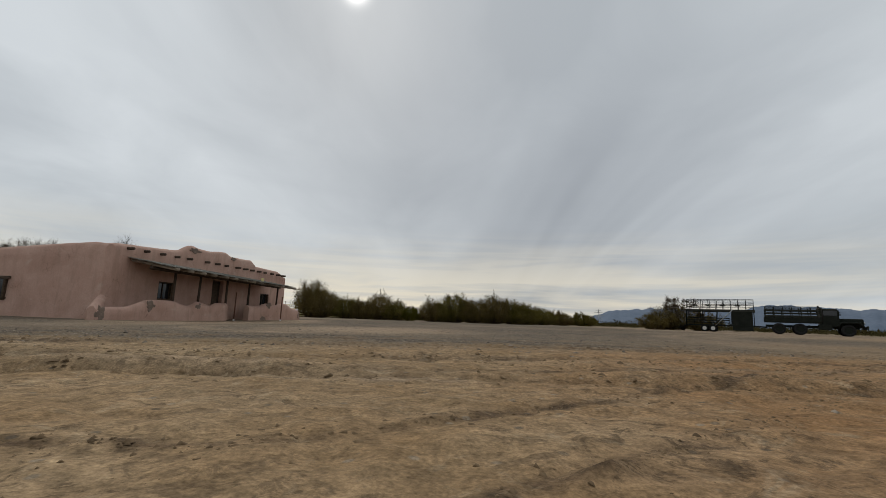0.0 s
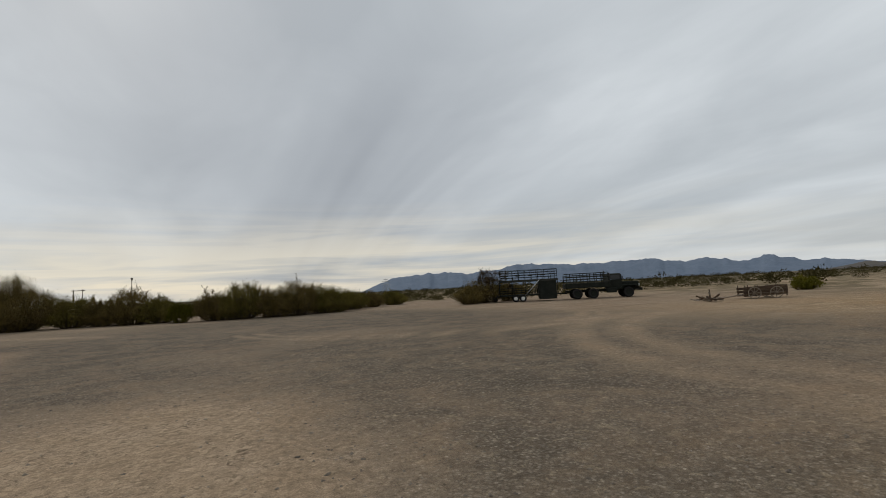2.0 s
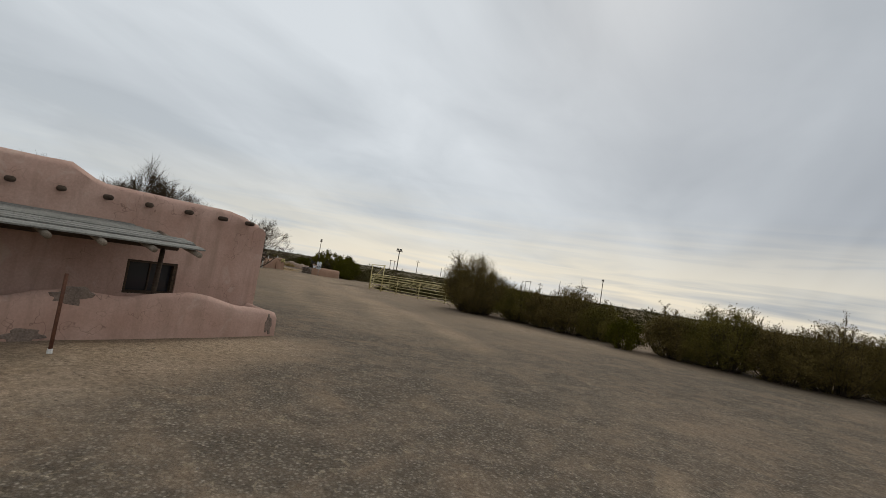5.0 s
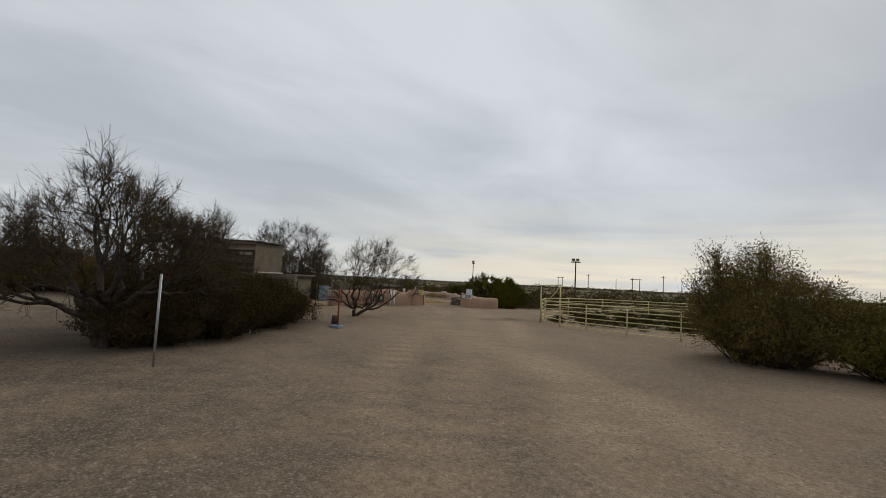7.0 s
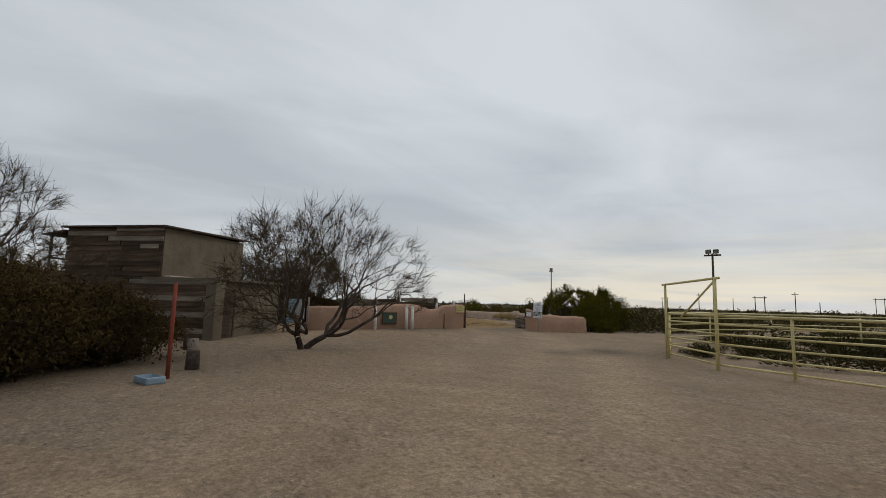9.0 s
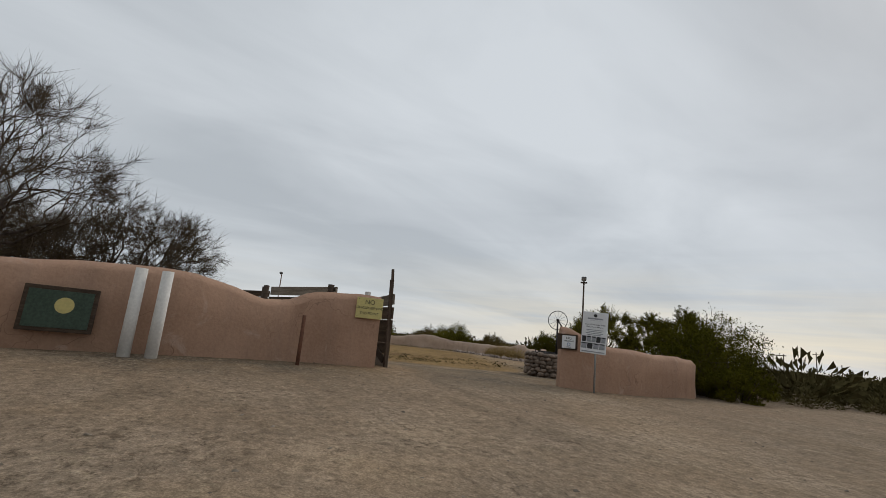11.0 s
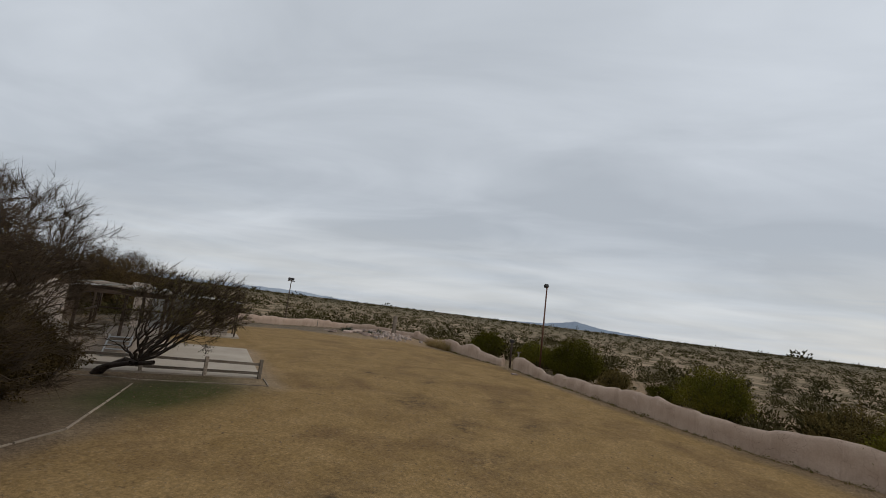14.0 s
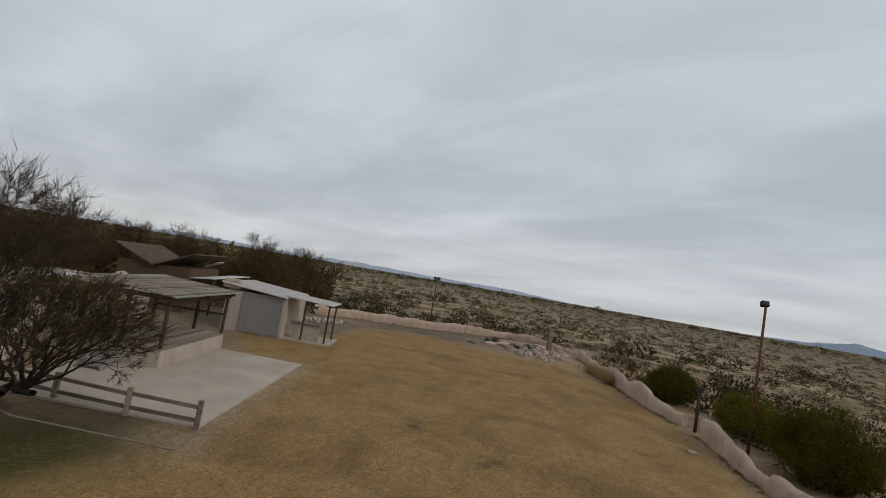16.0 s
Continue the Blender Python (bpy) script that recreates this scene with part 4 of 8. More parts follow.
def porch():
    roof = thing("porch_roof", "lath porch roof on round poles along the adobe house", "porch roof")
    u0, u1 = 17.3, 29.3
    inner, outer = (FACADE + 0.02, 2.30), (EAVE, 1.97)
    # round rafters, their ends out past the laths
    n = 14
    for k in range(n):
        u = u0 + 0.25 + (u1 - u0 - 0.5) * k / (n - 1)
        bm = B()
        rod(bm, (*hxy(u, FACADE - 0.05), 2.21), (*hxy(u + random.uniform(-0.04, 0.04), EAVE + 0.1), 1.86), 0.055, 0.06, 8)
        part("rafter", bm, GREY_WOOD, roof, "", True)
    # laths lie along the house, lapped, each row of three lengths
    rows = 9
    for r in range(rows):
        f = (r + 0.5) / rows
        d, z = inner[0] + (outer[0] - inner[0]) * f, inner[1] + (outer[1] - inner[1]) * f - 0.005
        cut = [u0, u0 + 4.2 + random.uniform(-0.5, 0.5), u0 + 8.1 + random.uniform(-0.5, 0.5), u1 - (0.9 - 0.9 * f if r < 4 else random.uniform(0, 0.12))]
        for a, b in zip(cut, cut[1:]):
            bm = B()
            p = hxy((a + b) / 2, d)
            box(bm, ((b - a) * HOUSE_RUN - 0.01, 0.215, 0.028), (p[0], p[1], z + 0.012 * random.uniform(-1, 1)), (random.uniform(6, 10), 0, 90 - 8.0 + random.uniform(-0.15, 0.15)))
            part("lath", bm, LATH, roof)
    bm = B()
    rod(bm, (*hxy(u0 + 0.1, PATIO - 0.25), 1.90), (*hxy(u1 - 0.2, PATIO - 0.25), 1.92), 0.07, 0.065, 8)
    part("beam", bm, DARK_WOOD, roof, "", True)
    for u in (18.9, 20.65, 23.0, 25.2, 28.75):
        bm = B()
        lean = random.uniform(-0.05, 0.05)
        rod(bm, (*hxy(u, PATIO - 0.28), -0.2), (*hxy(u + lean, PATIO - 0.25), 1.88), 0.06, 0.052, 8)
        part("post", bm, DARK_WOOD, roof, "", True)
    bm = B()
    p = hxy(25.55, EAVE - 0.42)
    box(bm, (0.16, 0.12, 0.2), (p[0], p[1], 2.12), (0, 0, 8), bevel=0.01)
    part("lamp_box", bm, YELLOW, roof, "small yellowed box on the porch roof")


porch()

patio = thing("patio_wall", "low wavy pink adobe wall before the porch", "garden wall", kind="structure")
pt1 = [(0, 0.33), (1.5, 0.38), (2.0, 0.52), (2.4, 0.66), (3.8, 0.70), (4.4, 0.58), (4.9, 0.50), (5.3, 0.62), (5.6, 0.72), (6.0, 0.66), (6.6, 0.56), (7.1, 0.72), (7.9, 0.74)]
adobe_wall("wall", [hxy(14.8, PATIO - 0.15), hxy(22.75, PATIO - 0.15)], [(u * HOUSE_RUN, z) for u, z in pt1], 0.3, ADOBE, (), -0.3, 0.16, parent=patio, seed=11)
pt2 = [(0, 0.70), (0.5, 0.68), (0.9, 0.66), (1.4, 0.70), (1.7, 0.80), (2.3, 0.88), (2.7, 0.82), (3.2, 0.76), (3.9, 0.88), (4.6, 0.95), (5.1, 0.90), (5.8, 0.70), (6.4, 0.66), (6.95, 0.60), (7.05, 0.55)]
adobe_wall("wall", [hxy(24.9, PATIO - 0.15), hxy(31.95, PATIO - 0.15)], [(u * HOUSE_RUN, z) for u, z in pt2], 0.3, ADOBE, (), -0.3, 0.16, parent=patio, seed=13)
adobe_wall("wall", [hxy(31.8, PATIO - 0.3), hxy(31.75, FACADE + 0.05)], [(0, 0.58), (1.2, 0.66)], 0.3, ADOBE, (), -0.3, 0.2, parent=patio, seed=14)
adobe_wall("wall", [hxy(14.95, PATIO - 0.3), hxy(16.3, FACADE + 0.02)], [(0, 0.36), (1.4, 0.75), (1.7, 0.8)], 0.3, ADOBE, (), -0.3, 0.2, parent=patio, seed=15)
for u, z, w, h in ((14.98, 0.12, 0.35, 0.45), (17.3, 0.45, 0.5, 0.36), (20.35, 0.5, 0.4, 0.28), (27.2, 0.74, 0.62, 0.34), (26.6, 0.0, 0.62, 0.26), (31.72, 0.22, 0.2, 0.5)):
    patch(patio, "bare_patch", u, PATIO + 0.005, z, w, h, ADOBE_DARK)

for u, d in ((22.65, -11.8), (26.75, -11.25)):
    pipe = thing("steel_post", "thin dark steel post with a whitish foot standing on gravel", "post", "posts before the porch", (*hxy(u, d), -0.15))
    bm = B()
    rod(bm, (0, 0, -0.1), (0.02, 0.0, 1.42), 0.032, 0.03, 8)
    part("pipe", bm, RUST, pipe, "", True)
    bm = B()
    rod(bm, (0, 0, 0), (0, 0, 0.13), 0.05, 0.04, 8)
    part("foot", bm, WHITE, pipe, "whitish collar")

# ---- walls by the gate and round the field ----
gate_wall_l = adobe_wall("gate_wall_west", [(-37.3, 53.9), (-36.25, 56.9), (-36.2, 58.9), (-36.45, 60.8), (-36.4, 61.5), (-36.3, 61.95)], [(0, 1.30), (2.0, 1.32), (3.4, 1.40), (4.4, 1.5), (5.2, 1.5), (5.8, 1.36), (6.2, 1.24), (6.6, 1.27), (7.0, 1.45), (7.4, 1.52), (7.9, 1.54), (8.3, 1.52)], 0.36, ADOBE_TAN, (), -0.2, 0.14, 0.045, seed=21)
tagged(gate_wall_l, "cracked pink adobe wall beside the open gate", "wall", kind="structure")
gate_wall_r = adobe_wall("gate_wall_east", [(-35.78, 65.96), (-35.46, 66.47), (-35.3, 67.2), (-35.28, 68.5), (-35.6, 70.4)], [(0, 1.40), (0.18, 1.39), (0.4, 1.28), (0.75, 1.12), (1.2, 1.06), (1.9, 1.06), (2.5, 1.0), (3.2, 1.02), (3.7, 1.02), (4.0, 0.98)], 0.32, ADOBE_TAN, (), -0.2, 0.12, 0.035, seed=23)
tagged(gate_wall_r, "cracked tan adobe gate wall with a raised end", "wall", kind="structure")


def wavy(length, low, amp, seed):
    """An uneven top with small sudden steps, as hand-laid adobe courses leave."""
    rng = random.Random(seed)
    out, u, step = [], 0.0, 0.0
    while u < length + 0.6:
        run = rng.uniform(1.0, 2.6)
        for f in np.linspace(0, 1, max(3, int(run / 0.22))):
            v = u + f * (run - 0.12)
            out.append((v, low + step + amp * wobble(v, seed, 0, 0.33) + 0.25 * amp * wobble(v, seed, 3, 1.6)))
        u += run
        step = rng.choice((-0.10, -0.05, 0.0, 0.05, 0.10))
    return out


for k, (pts, low) in enumerate(((FIELD_WALL_FAR, 0.78), (FIELD_WALL_NEAR, 0.74))):
    length = lay_out(pts)[0]
    w = adobe_wall("field_wall_1" if k == 0 else "field_wall_2", pts, wavy(length, low, 0.34, 31 + k * 7), 0.26, WALL_FIELD, (), -0.25, 0.14, 0.05, seed=33 + k)
    tagged(w, "low wavy pinkish adobe wall round the dry field", "wall", kind="structure")

# ---- plants ----


def cones(p0, p1, r0, r1, sides=3):
    """Many tapered sticks at once: corners and triangles."""
    p0, p1, r0, r1 = (np.asarray(v, float) for v in (p0, p1, r0, r1))
    d = p1 - p0
    d /= np.linalg.norm(d, axis=1, keepdims=True) + 1e-9
    ref = np.where(np.abs(d[:, 2:3]) < 0.9, [[0, 0, 1.0]], [[1.0, 0, 0]])
    a = np.cross(d, ref)
    a /= np.linalg.norm(a, axis=1, keepdims=True) + 1e-9
    b = np.cross(d, a)
    ang = 2 * np.pi * np.arange(sides) / sides
    c, s = np.cos(ang), np.sin(ang)
    rim = a[:, None] * c[None, :, None] + b[:, None] * s[None, :, None]
    v = np.concatenate([p0[:, None] + rim * r0[:, None, None], p1[:, None] + rim * r1[:, None, None]], 1).reshape(-1, 3)
    k = np.arange(sides)
    tri = np.concatenate([np.stack([k, (k + 1) % sides, k + sides], -1), np.stack([(k + 1) % sides, (k + 1) % sides + sides, k + sides], -1)])
    f = (np.arange(len(p0)) * 2 * sides)[:, None, None] + tri[None]
    return v, f.reshape(-1, 3)


def leaves(rng, at, size, flat=0.0):
    """Small leaf blades, each of two triangles, turned at random about the given places."""
    n = len(at)
    d = rng.normal(size=(n, 3))
    d[:, 2] = np.abs(d[:, 2]) * (1 - flat) + 0.2
    d /= np.linalg.norm(d, axis=1, keepdims=True)
    e = np.cross(d, rng.normal(size=(n, 3)))
    e /= np.linalg.norm(e, axis=1, keepdims=True) + 1e-9
    ln = size * rng.uniform(0.6, 1.4, (n, 1))
    w = ln * 0.30
    v = np.stack([at - d * ln * 0.2, at + d * ln * 0.5 + e * w, at + d * ln - e * w * 0.6], 1).reshape(-1, 3)
    return v, np.arange(n * 3).reshape(-1, 3)


def spikes(p0, p1, r0):
    """Twig ends: three-sided, running out to a point."""
    d = p1 - p0
    d /= np.linalg.norm(d, axis=1, keepdims=True) + 1e-9
    a = np.cross(d, np.where(np.abs(d[:, 2:3]) < 0.9, [[0, 0, 1.0]], [[1.0, 0, 0]]))
    a /= np.linalg.norm(a, axis=1, keepdims=True) + 1e-9
    b = np.cross(d, a)
    rim = [p0 + (a * math.cos(k * 2.0944) + b * math.sin(k * 2.0944)) * r0 for k in range(3)]
    v = np.stack([*rim, p1], 1).reshape(-1, 3)
    f = (np.arange(len(p0)) * 4)[:, None, None] + np.array([[0, 1, 3], [1, 2, 3], [2, 0, 3]])[None]
    return v, f.reshape(-1, 3)


def joined(chunks):
    vs, fs, n = [], [], 0
    for v, f in chunks:
        vs.append(v), fs.append(f + n)
        n += len(v)
    return np.concatenate(vs), np.concatenate(fs)


def arcs(start, way, end, segs, r0, r1, rng, wander=0.0):
    """Curved sticks that set out along way and reach end; returns sticks and the points along them."""
    n = len(start)
    reach = np.linalg.norm(end - start, axis=1, keepdims=True)
    ctrl = start + way * reach * 0.5
    f = np.linspace(0, 1, segs + 1)[None, :, None]
    pts = start[:, None] * (1 - f) ** 2 + 2 * ctrl[:, None] * f * (1 - f) + end[:, None] * f**2
    if wander:
        wob = rng.normal(size=(n, segs + 1, 3)) * wander * reach[:, None] / segs
        wob[:, 0] = 0
        pts = pts + wob
    rad = r0[:, None] + (r1 - r0)[:, None] * np.linspace(0, 1, segs + 1)[None]
    sticks = (pts[:, :-1].reshape(-1, 3), pts[:, 1:].reshape(-1, 3), rad[:, :-1].ravel(), rad[:, 1:].ravel())
    return sticks, pts, rad


def tree(name, label, at, height, spread, seed, trunks=2, lean=(0, 0), leafy=0.0, leaf=LEAF_OLIVE, twig=TWIG, limbs=10, kids=(3, 2, 3, 2, 3), fine=6, trunk_r=0.13, group="bare desert trees", leaf_size=0.05, bole=0.14, skew=(0, 0), low=0.12, crook=0.34):
    """A many-limbed desert tree: short forked trunks, limbs that fan out and fork again and again into a dome of fine twigs."""
    rng = np.random.default_rng(seed)
    t = thing(name, label, "tree", group, at)
    rise = height * (1 - bole)

    def bend(sticks):
        """Lean the whole tree: shift grows with height."""
        a, b, ra, rb = sticks
        moved = []
        for p in (a, b):
            k = np.clip(p[:, 2:3] / height, 0, 1.2) ** 0.8
            moved.append(p + np.concatenate([k * skew[0], k * skew[1], 0 * k], 1))
        return moved[0], moved[1], ra, rb

    a = 2 * np.pi * (np.arange(trunks) + rng.uniform(-0.25, 0.25, trunks)) / trunks + rng.uniform(0, 6)
    foot = np.stack([np.cos(a) * 0.09, np.sin(a) * 0.09, np.full(trunks, -0.15)], -1)
    head = np.stack([np.cos(a) * spread * 0.13 + lean[0] * bole * height, np.sin(a) * spread * 0.13 + lean[1] * bole * height, height * bole * rng.uniform(0.8, 1.3, trunks)], -1)
    s0, p0, r0 = arcs(foot, np.tile([0.0, 0.0, 1.0], (trunks, 1)), head, 4, np.full(trunks, trunk_r), np.full(trunks, trunk_r * 0.8), rng, 0.15)
    # limbs, spread evenly round and from low to steep
    n = limbs
    az = 2 * np.pi * (np.arange(n) * 0.382 + rng.uniform(-0.06, 0.06, n)) + rng.uniform(0, 6)
    up = np.clip(low + (0.98 - low) * (np.arange(n) + rng.uniform(0.1, 0.9, n)) / n, 0, 0.98)
    d = np.stack([np.cos(az) * np.sqrt(1 - up**2) * spread, np.sin(az) * np.sqrt(1 - up**2) * spread, up * rise], -1)
    reach = np.linalg.norm(d, axis=1)
    d /= reach[:, None]
    which = np.array([int(np.argmin(np.linalg.norm(head[:, :2] - v[None, :2] * spread * 0.13, axis=1))) for v in d])
    pos, rad = head[which], np.full(n, trunk_r * 0.55)
    share = (0.30, 0.22, 0.17, 0.13, 0.11, 0.09)
    thick, thin = [s0], []
    for level in range(len(kids) + 1):
        n = len(pos)
        ln = reach * share[level] * rng.uniform(0.75, 1.2, n)
        grow = d + rng.normal(size=(n, 3)) * 0.12 + np.array([0, 0, 0.10 if level else 0.2])
        grow /= np.linalg.norm(grow, axis=1, keepdims=True)
        end = pos + grow * ln[:, None]
        end[:, 2] = np.maximum(end[:, 2], height * 0.17)
        tipr = np.maximum(rad * 0.72, 0.0045)
        sticks, pts, rr = arcs(pos, d, end, 4 if level < 2 else 2, rad, tipr, rng, 0.16)
        (thick if level < 2 else thin).append(sticks)
        if level == len(kids):
            break
        m = kids[level]
        last = pts[:, -1] - pts[:, -2]
        last /= np.linalg.norm(last, axis=1, keepdims=True) + 1e-9
        # children set out from the end and from a little before it
        f = np.tile(np.linspace(1.0, 0.55, m), n)[:, None]
        mum = np.repeat(np.arange(n), m)
        pos = pts[mum, -1] * f + pts[mum, -2] * (1 - f)
        out = pos - np.array([0, 0, height * bole])
        out /= np.linalg.norm(out, axis=1, keepdims=True) + 1e-9
        d = last[mum] + rng.normal(size=(n * m, 3)) * (crook + 0.03 * level) + out * 0.22
        d /= np.linalg.norm(d, axis=1, keepdims=True)
        rad, reach = np.maximum(tipr[mum] * 0.78, 0.0055), reach[mum]
    # bare twig ends
    m = len(pos) * fine
    i = rng.integers(0, len(pos), m)
    slide = rng.random((m, 1))
    base = pts[i, 0] * (1 - slide) + pts[i, -1] * slide
    d = pts[i, -1] - pts[i, 0]
    d /= np.linalg.norm(d, axis=1, keepdims=True) + 1e-9
    d = d + rng.normal(size=(m, 3)) * 0.5 + np.array([0, 0, 0.06])
    d /= np.linalg.norm(d, axis=1, keepdims=True)
    tip = base + d * (0.1 * reach[i] * rng.uniform(0.5, 1.4, m))[:, None]
    base, tip, _, _ = bend((base, tip, None, None))
    raw_mesh("trunk", *joined([cones(*bend(k), 7) for k in thick]), BARK, t, "dark forked trunk and limbs", True)
    raw_mesh("crown", *joined([cones(*bend(k), 3) for k in thin] + [spikes(base, tip, 0.0062)]), twig, t, "crown of fine bare twigs")
    if leafy:
        n = int(m * leafy)
        j = rng.integers(0, m, n)
        spots = base[j] + (tip[j] - base[j]) * rng.uniform(0.1, 1.1, (n, 1)) + rng.normal(size=(n, 3)) * 0.03
        raw_mesh("foliage", *leaves(rng, spots, leaf_size), leaf, t, "sparse small leaves")
    return t


def bush(name, label, at, rx, ry, height, seed, stems=90, leafy=9, leaf=LEAF_DULL, twig=TWIG, size=0.10, group="desert bushes by the lot", category="bush", ragged=0.35, low=0.0, fan=0.6, turn=0.0, shell=0.8, whips=0):
    """A shrub of many arching stems with small leaf blades all along them."""
    rng = np.random.default_rng(seed)
    t = thing(name, label, category, group, at, turn)
    n = stems
    a, r = rng.uniform(0, 2 * np.pi, n), np.sqrt(rng.uniform(0, 1, n))
    foot = np.stack([np.cos(a) * r * rx * 0.42, np.sin(a) * r * ry * 0.42, np.zeros(n) - 0.05], -1)
    out = np.stack([np.cos(a) * r * rx, np.sin(a) * r * ry, np.zeros(n)], -1)
    lump = np.array([1 + ragged * (wobble(o[0], o[1], seed, 0.7) * 1.4) for o in out])
    top = out * (0.82 + fan * 0.45 * rng.uniform(0.4, 1.0, (n, 1)))
    top[:, 2] = height * np.sqrt(np.clip(1 - 0.90 * r**2, 0.06, 1)) * lump * rng.uniform(0.72, 1.05, n)
    mid = foot * 0.4 + top * 0.6
    mid[:, 2] = top[:, 2] * 0.5
    mid += rng.normal(size=mid.shape) * 0.12
    p0, p1 = np.concatenate([foot, mid]), np.concatenate([mid, top])
    thick = np.concatenate([np.full(n, 0.028), np.full(n, 0.016)])
    # twigs all along the stems
    m = n * 12
    f = rng.uniform(0.12, 1.0, m)
    i = rng.integers(0, n, m)
    lower = f < 0.5
    base = np.where(lower[:, None], foot[i] + (mid[i] - foot[i]) * (f * 2)[:, None], mid[i] + (top[i] - mid[i]) * (f * 2 - 1)[:, None])
    d = rng.normal(size=(m, 3)) * 0.75 + (top[i] - mid[i]) / (np.linalg.norm(top[i] - mid[i], axis=1, keepdims=True) + 1e-9) * 0.9
    d[:, 2] = np.abs(d[:, 2]) * 0.8 + 0.05 - low * rng.uniform(0, 0.8, m)
    d /= np.linalg.norm(d, axis=1, keepdims=True)
    tip = base + d * (height * 0.17 * rng.uniform(0.4, 1.3, (m, 1)))
    tip[:, 2] = np.maximum(tip[:, 2], 0.03)
    # long shoots that stand out of the crown
    if whips:
        w = n * whips
        i = rng.integers(0, n, w)
        start = mid[i] + (top[i] - mid[i]) * rng.uniform(0.35, 1.0, (w, 1))
        d = (top[i] - foot[i]) / (np.linalg.norm(top[i] - foot[i], axis=1, keepdims=True) + 1e-9) + rng.normal(size=(w, 3)) * 0.32
        d[:, 2] = np.abs(d[:, 2])
        d /= np.linalg.norm(d, axis=1, keepdims=True)
        shoot = start + d * height * rng.uniform(0.06, 0.24, (w, 1))
        base, tip, f = np.concatenate([base, start]), np.concatenate([tip, shoot]), np.concatenate([f, np.full(w, 0.75)])
        m += w
    raw_mesh("branchwork", *joined([cones(p0, p1, thick, thick * 0.55), spikes(base, tip, 0.009)]), twig, t, "thin grey-brown stems")
    q = m * leafy
    j = rng.integers(0, m, q)
    j = j[rng.random(q) < 1.6 - f[j]]
    q = len(j)
    spots = base[j] + (tip[j] - base[j]) * rng.uniform(0.15, 1.05, (q, 1)) + rng.normal(size=(q, 3)) * 0.04
    spots[:, 2] = np.maximum(spots[:, 2], 0.03)
    # rounded outer shell of leaf clumps
    c = int(q * shell / 26)
    v = rng.normal(size=(c, 3))
    v[:, 2] = np.abs(v[:, 2]) - 0.25
    v /= np.linalg.norm(v, axis=1, keepdims=True)
    lumps = np.array([1 + 0.5 * wobble(w[0] * 1.7 + seed, w[1] * 1.7, w[2] * 1.7) for w in v]) * rng.uniform(0.72, 1.0, c)
    heart = v * lumps[:, None] * np.array([rx * 1.02, ry * 1.02, height * 0.64]) + np.array([0, 0, height * 0.36])
    own = rng.integers(0, c, int(q * shell))
    puff = heart[own] + rng.normal(size=(len(own), 3)) * np.array([0.15, 0.15, 0.12]) * min(rx, height) * 0.5
    puff[:, 2] = np.maximum(puff[:, 2], 0.03)
    raw_mesh("foliage", *leaves(rng, np.concatenate([spots, puff]), size), leaf, t, "small dull leaves")
    return t


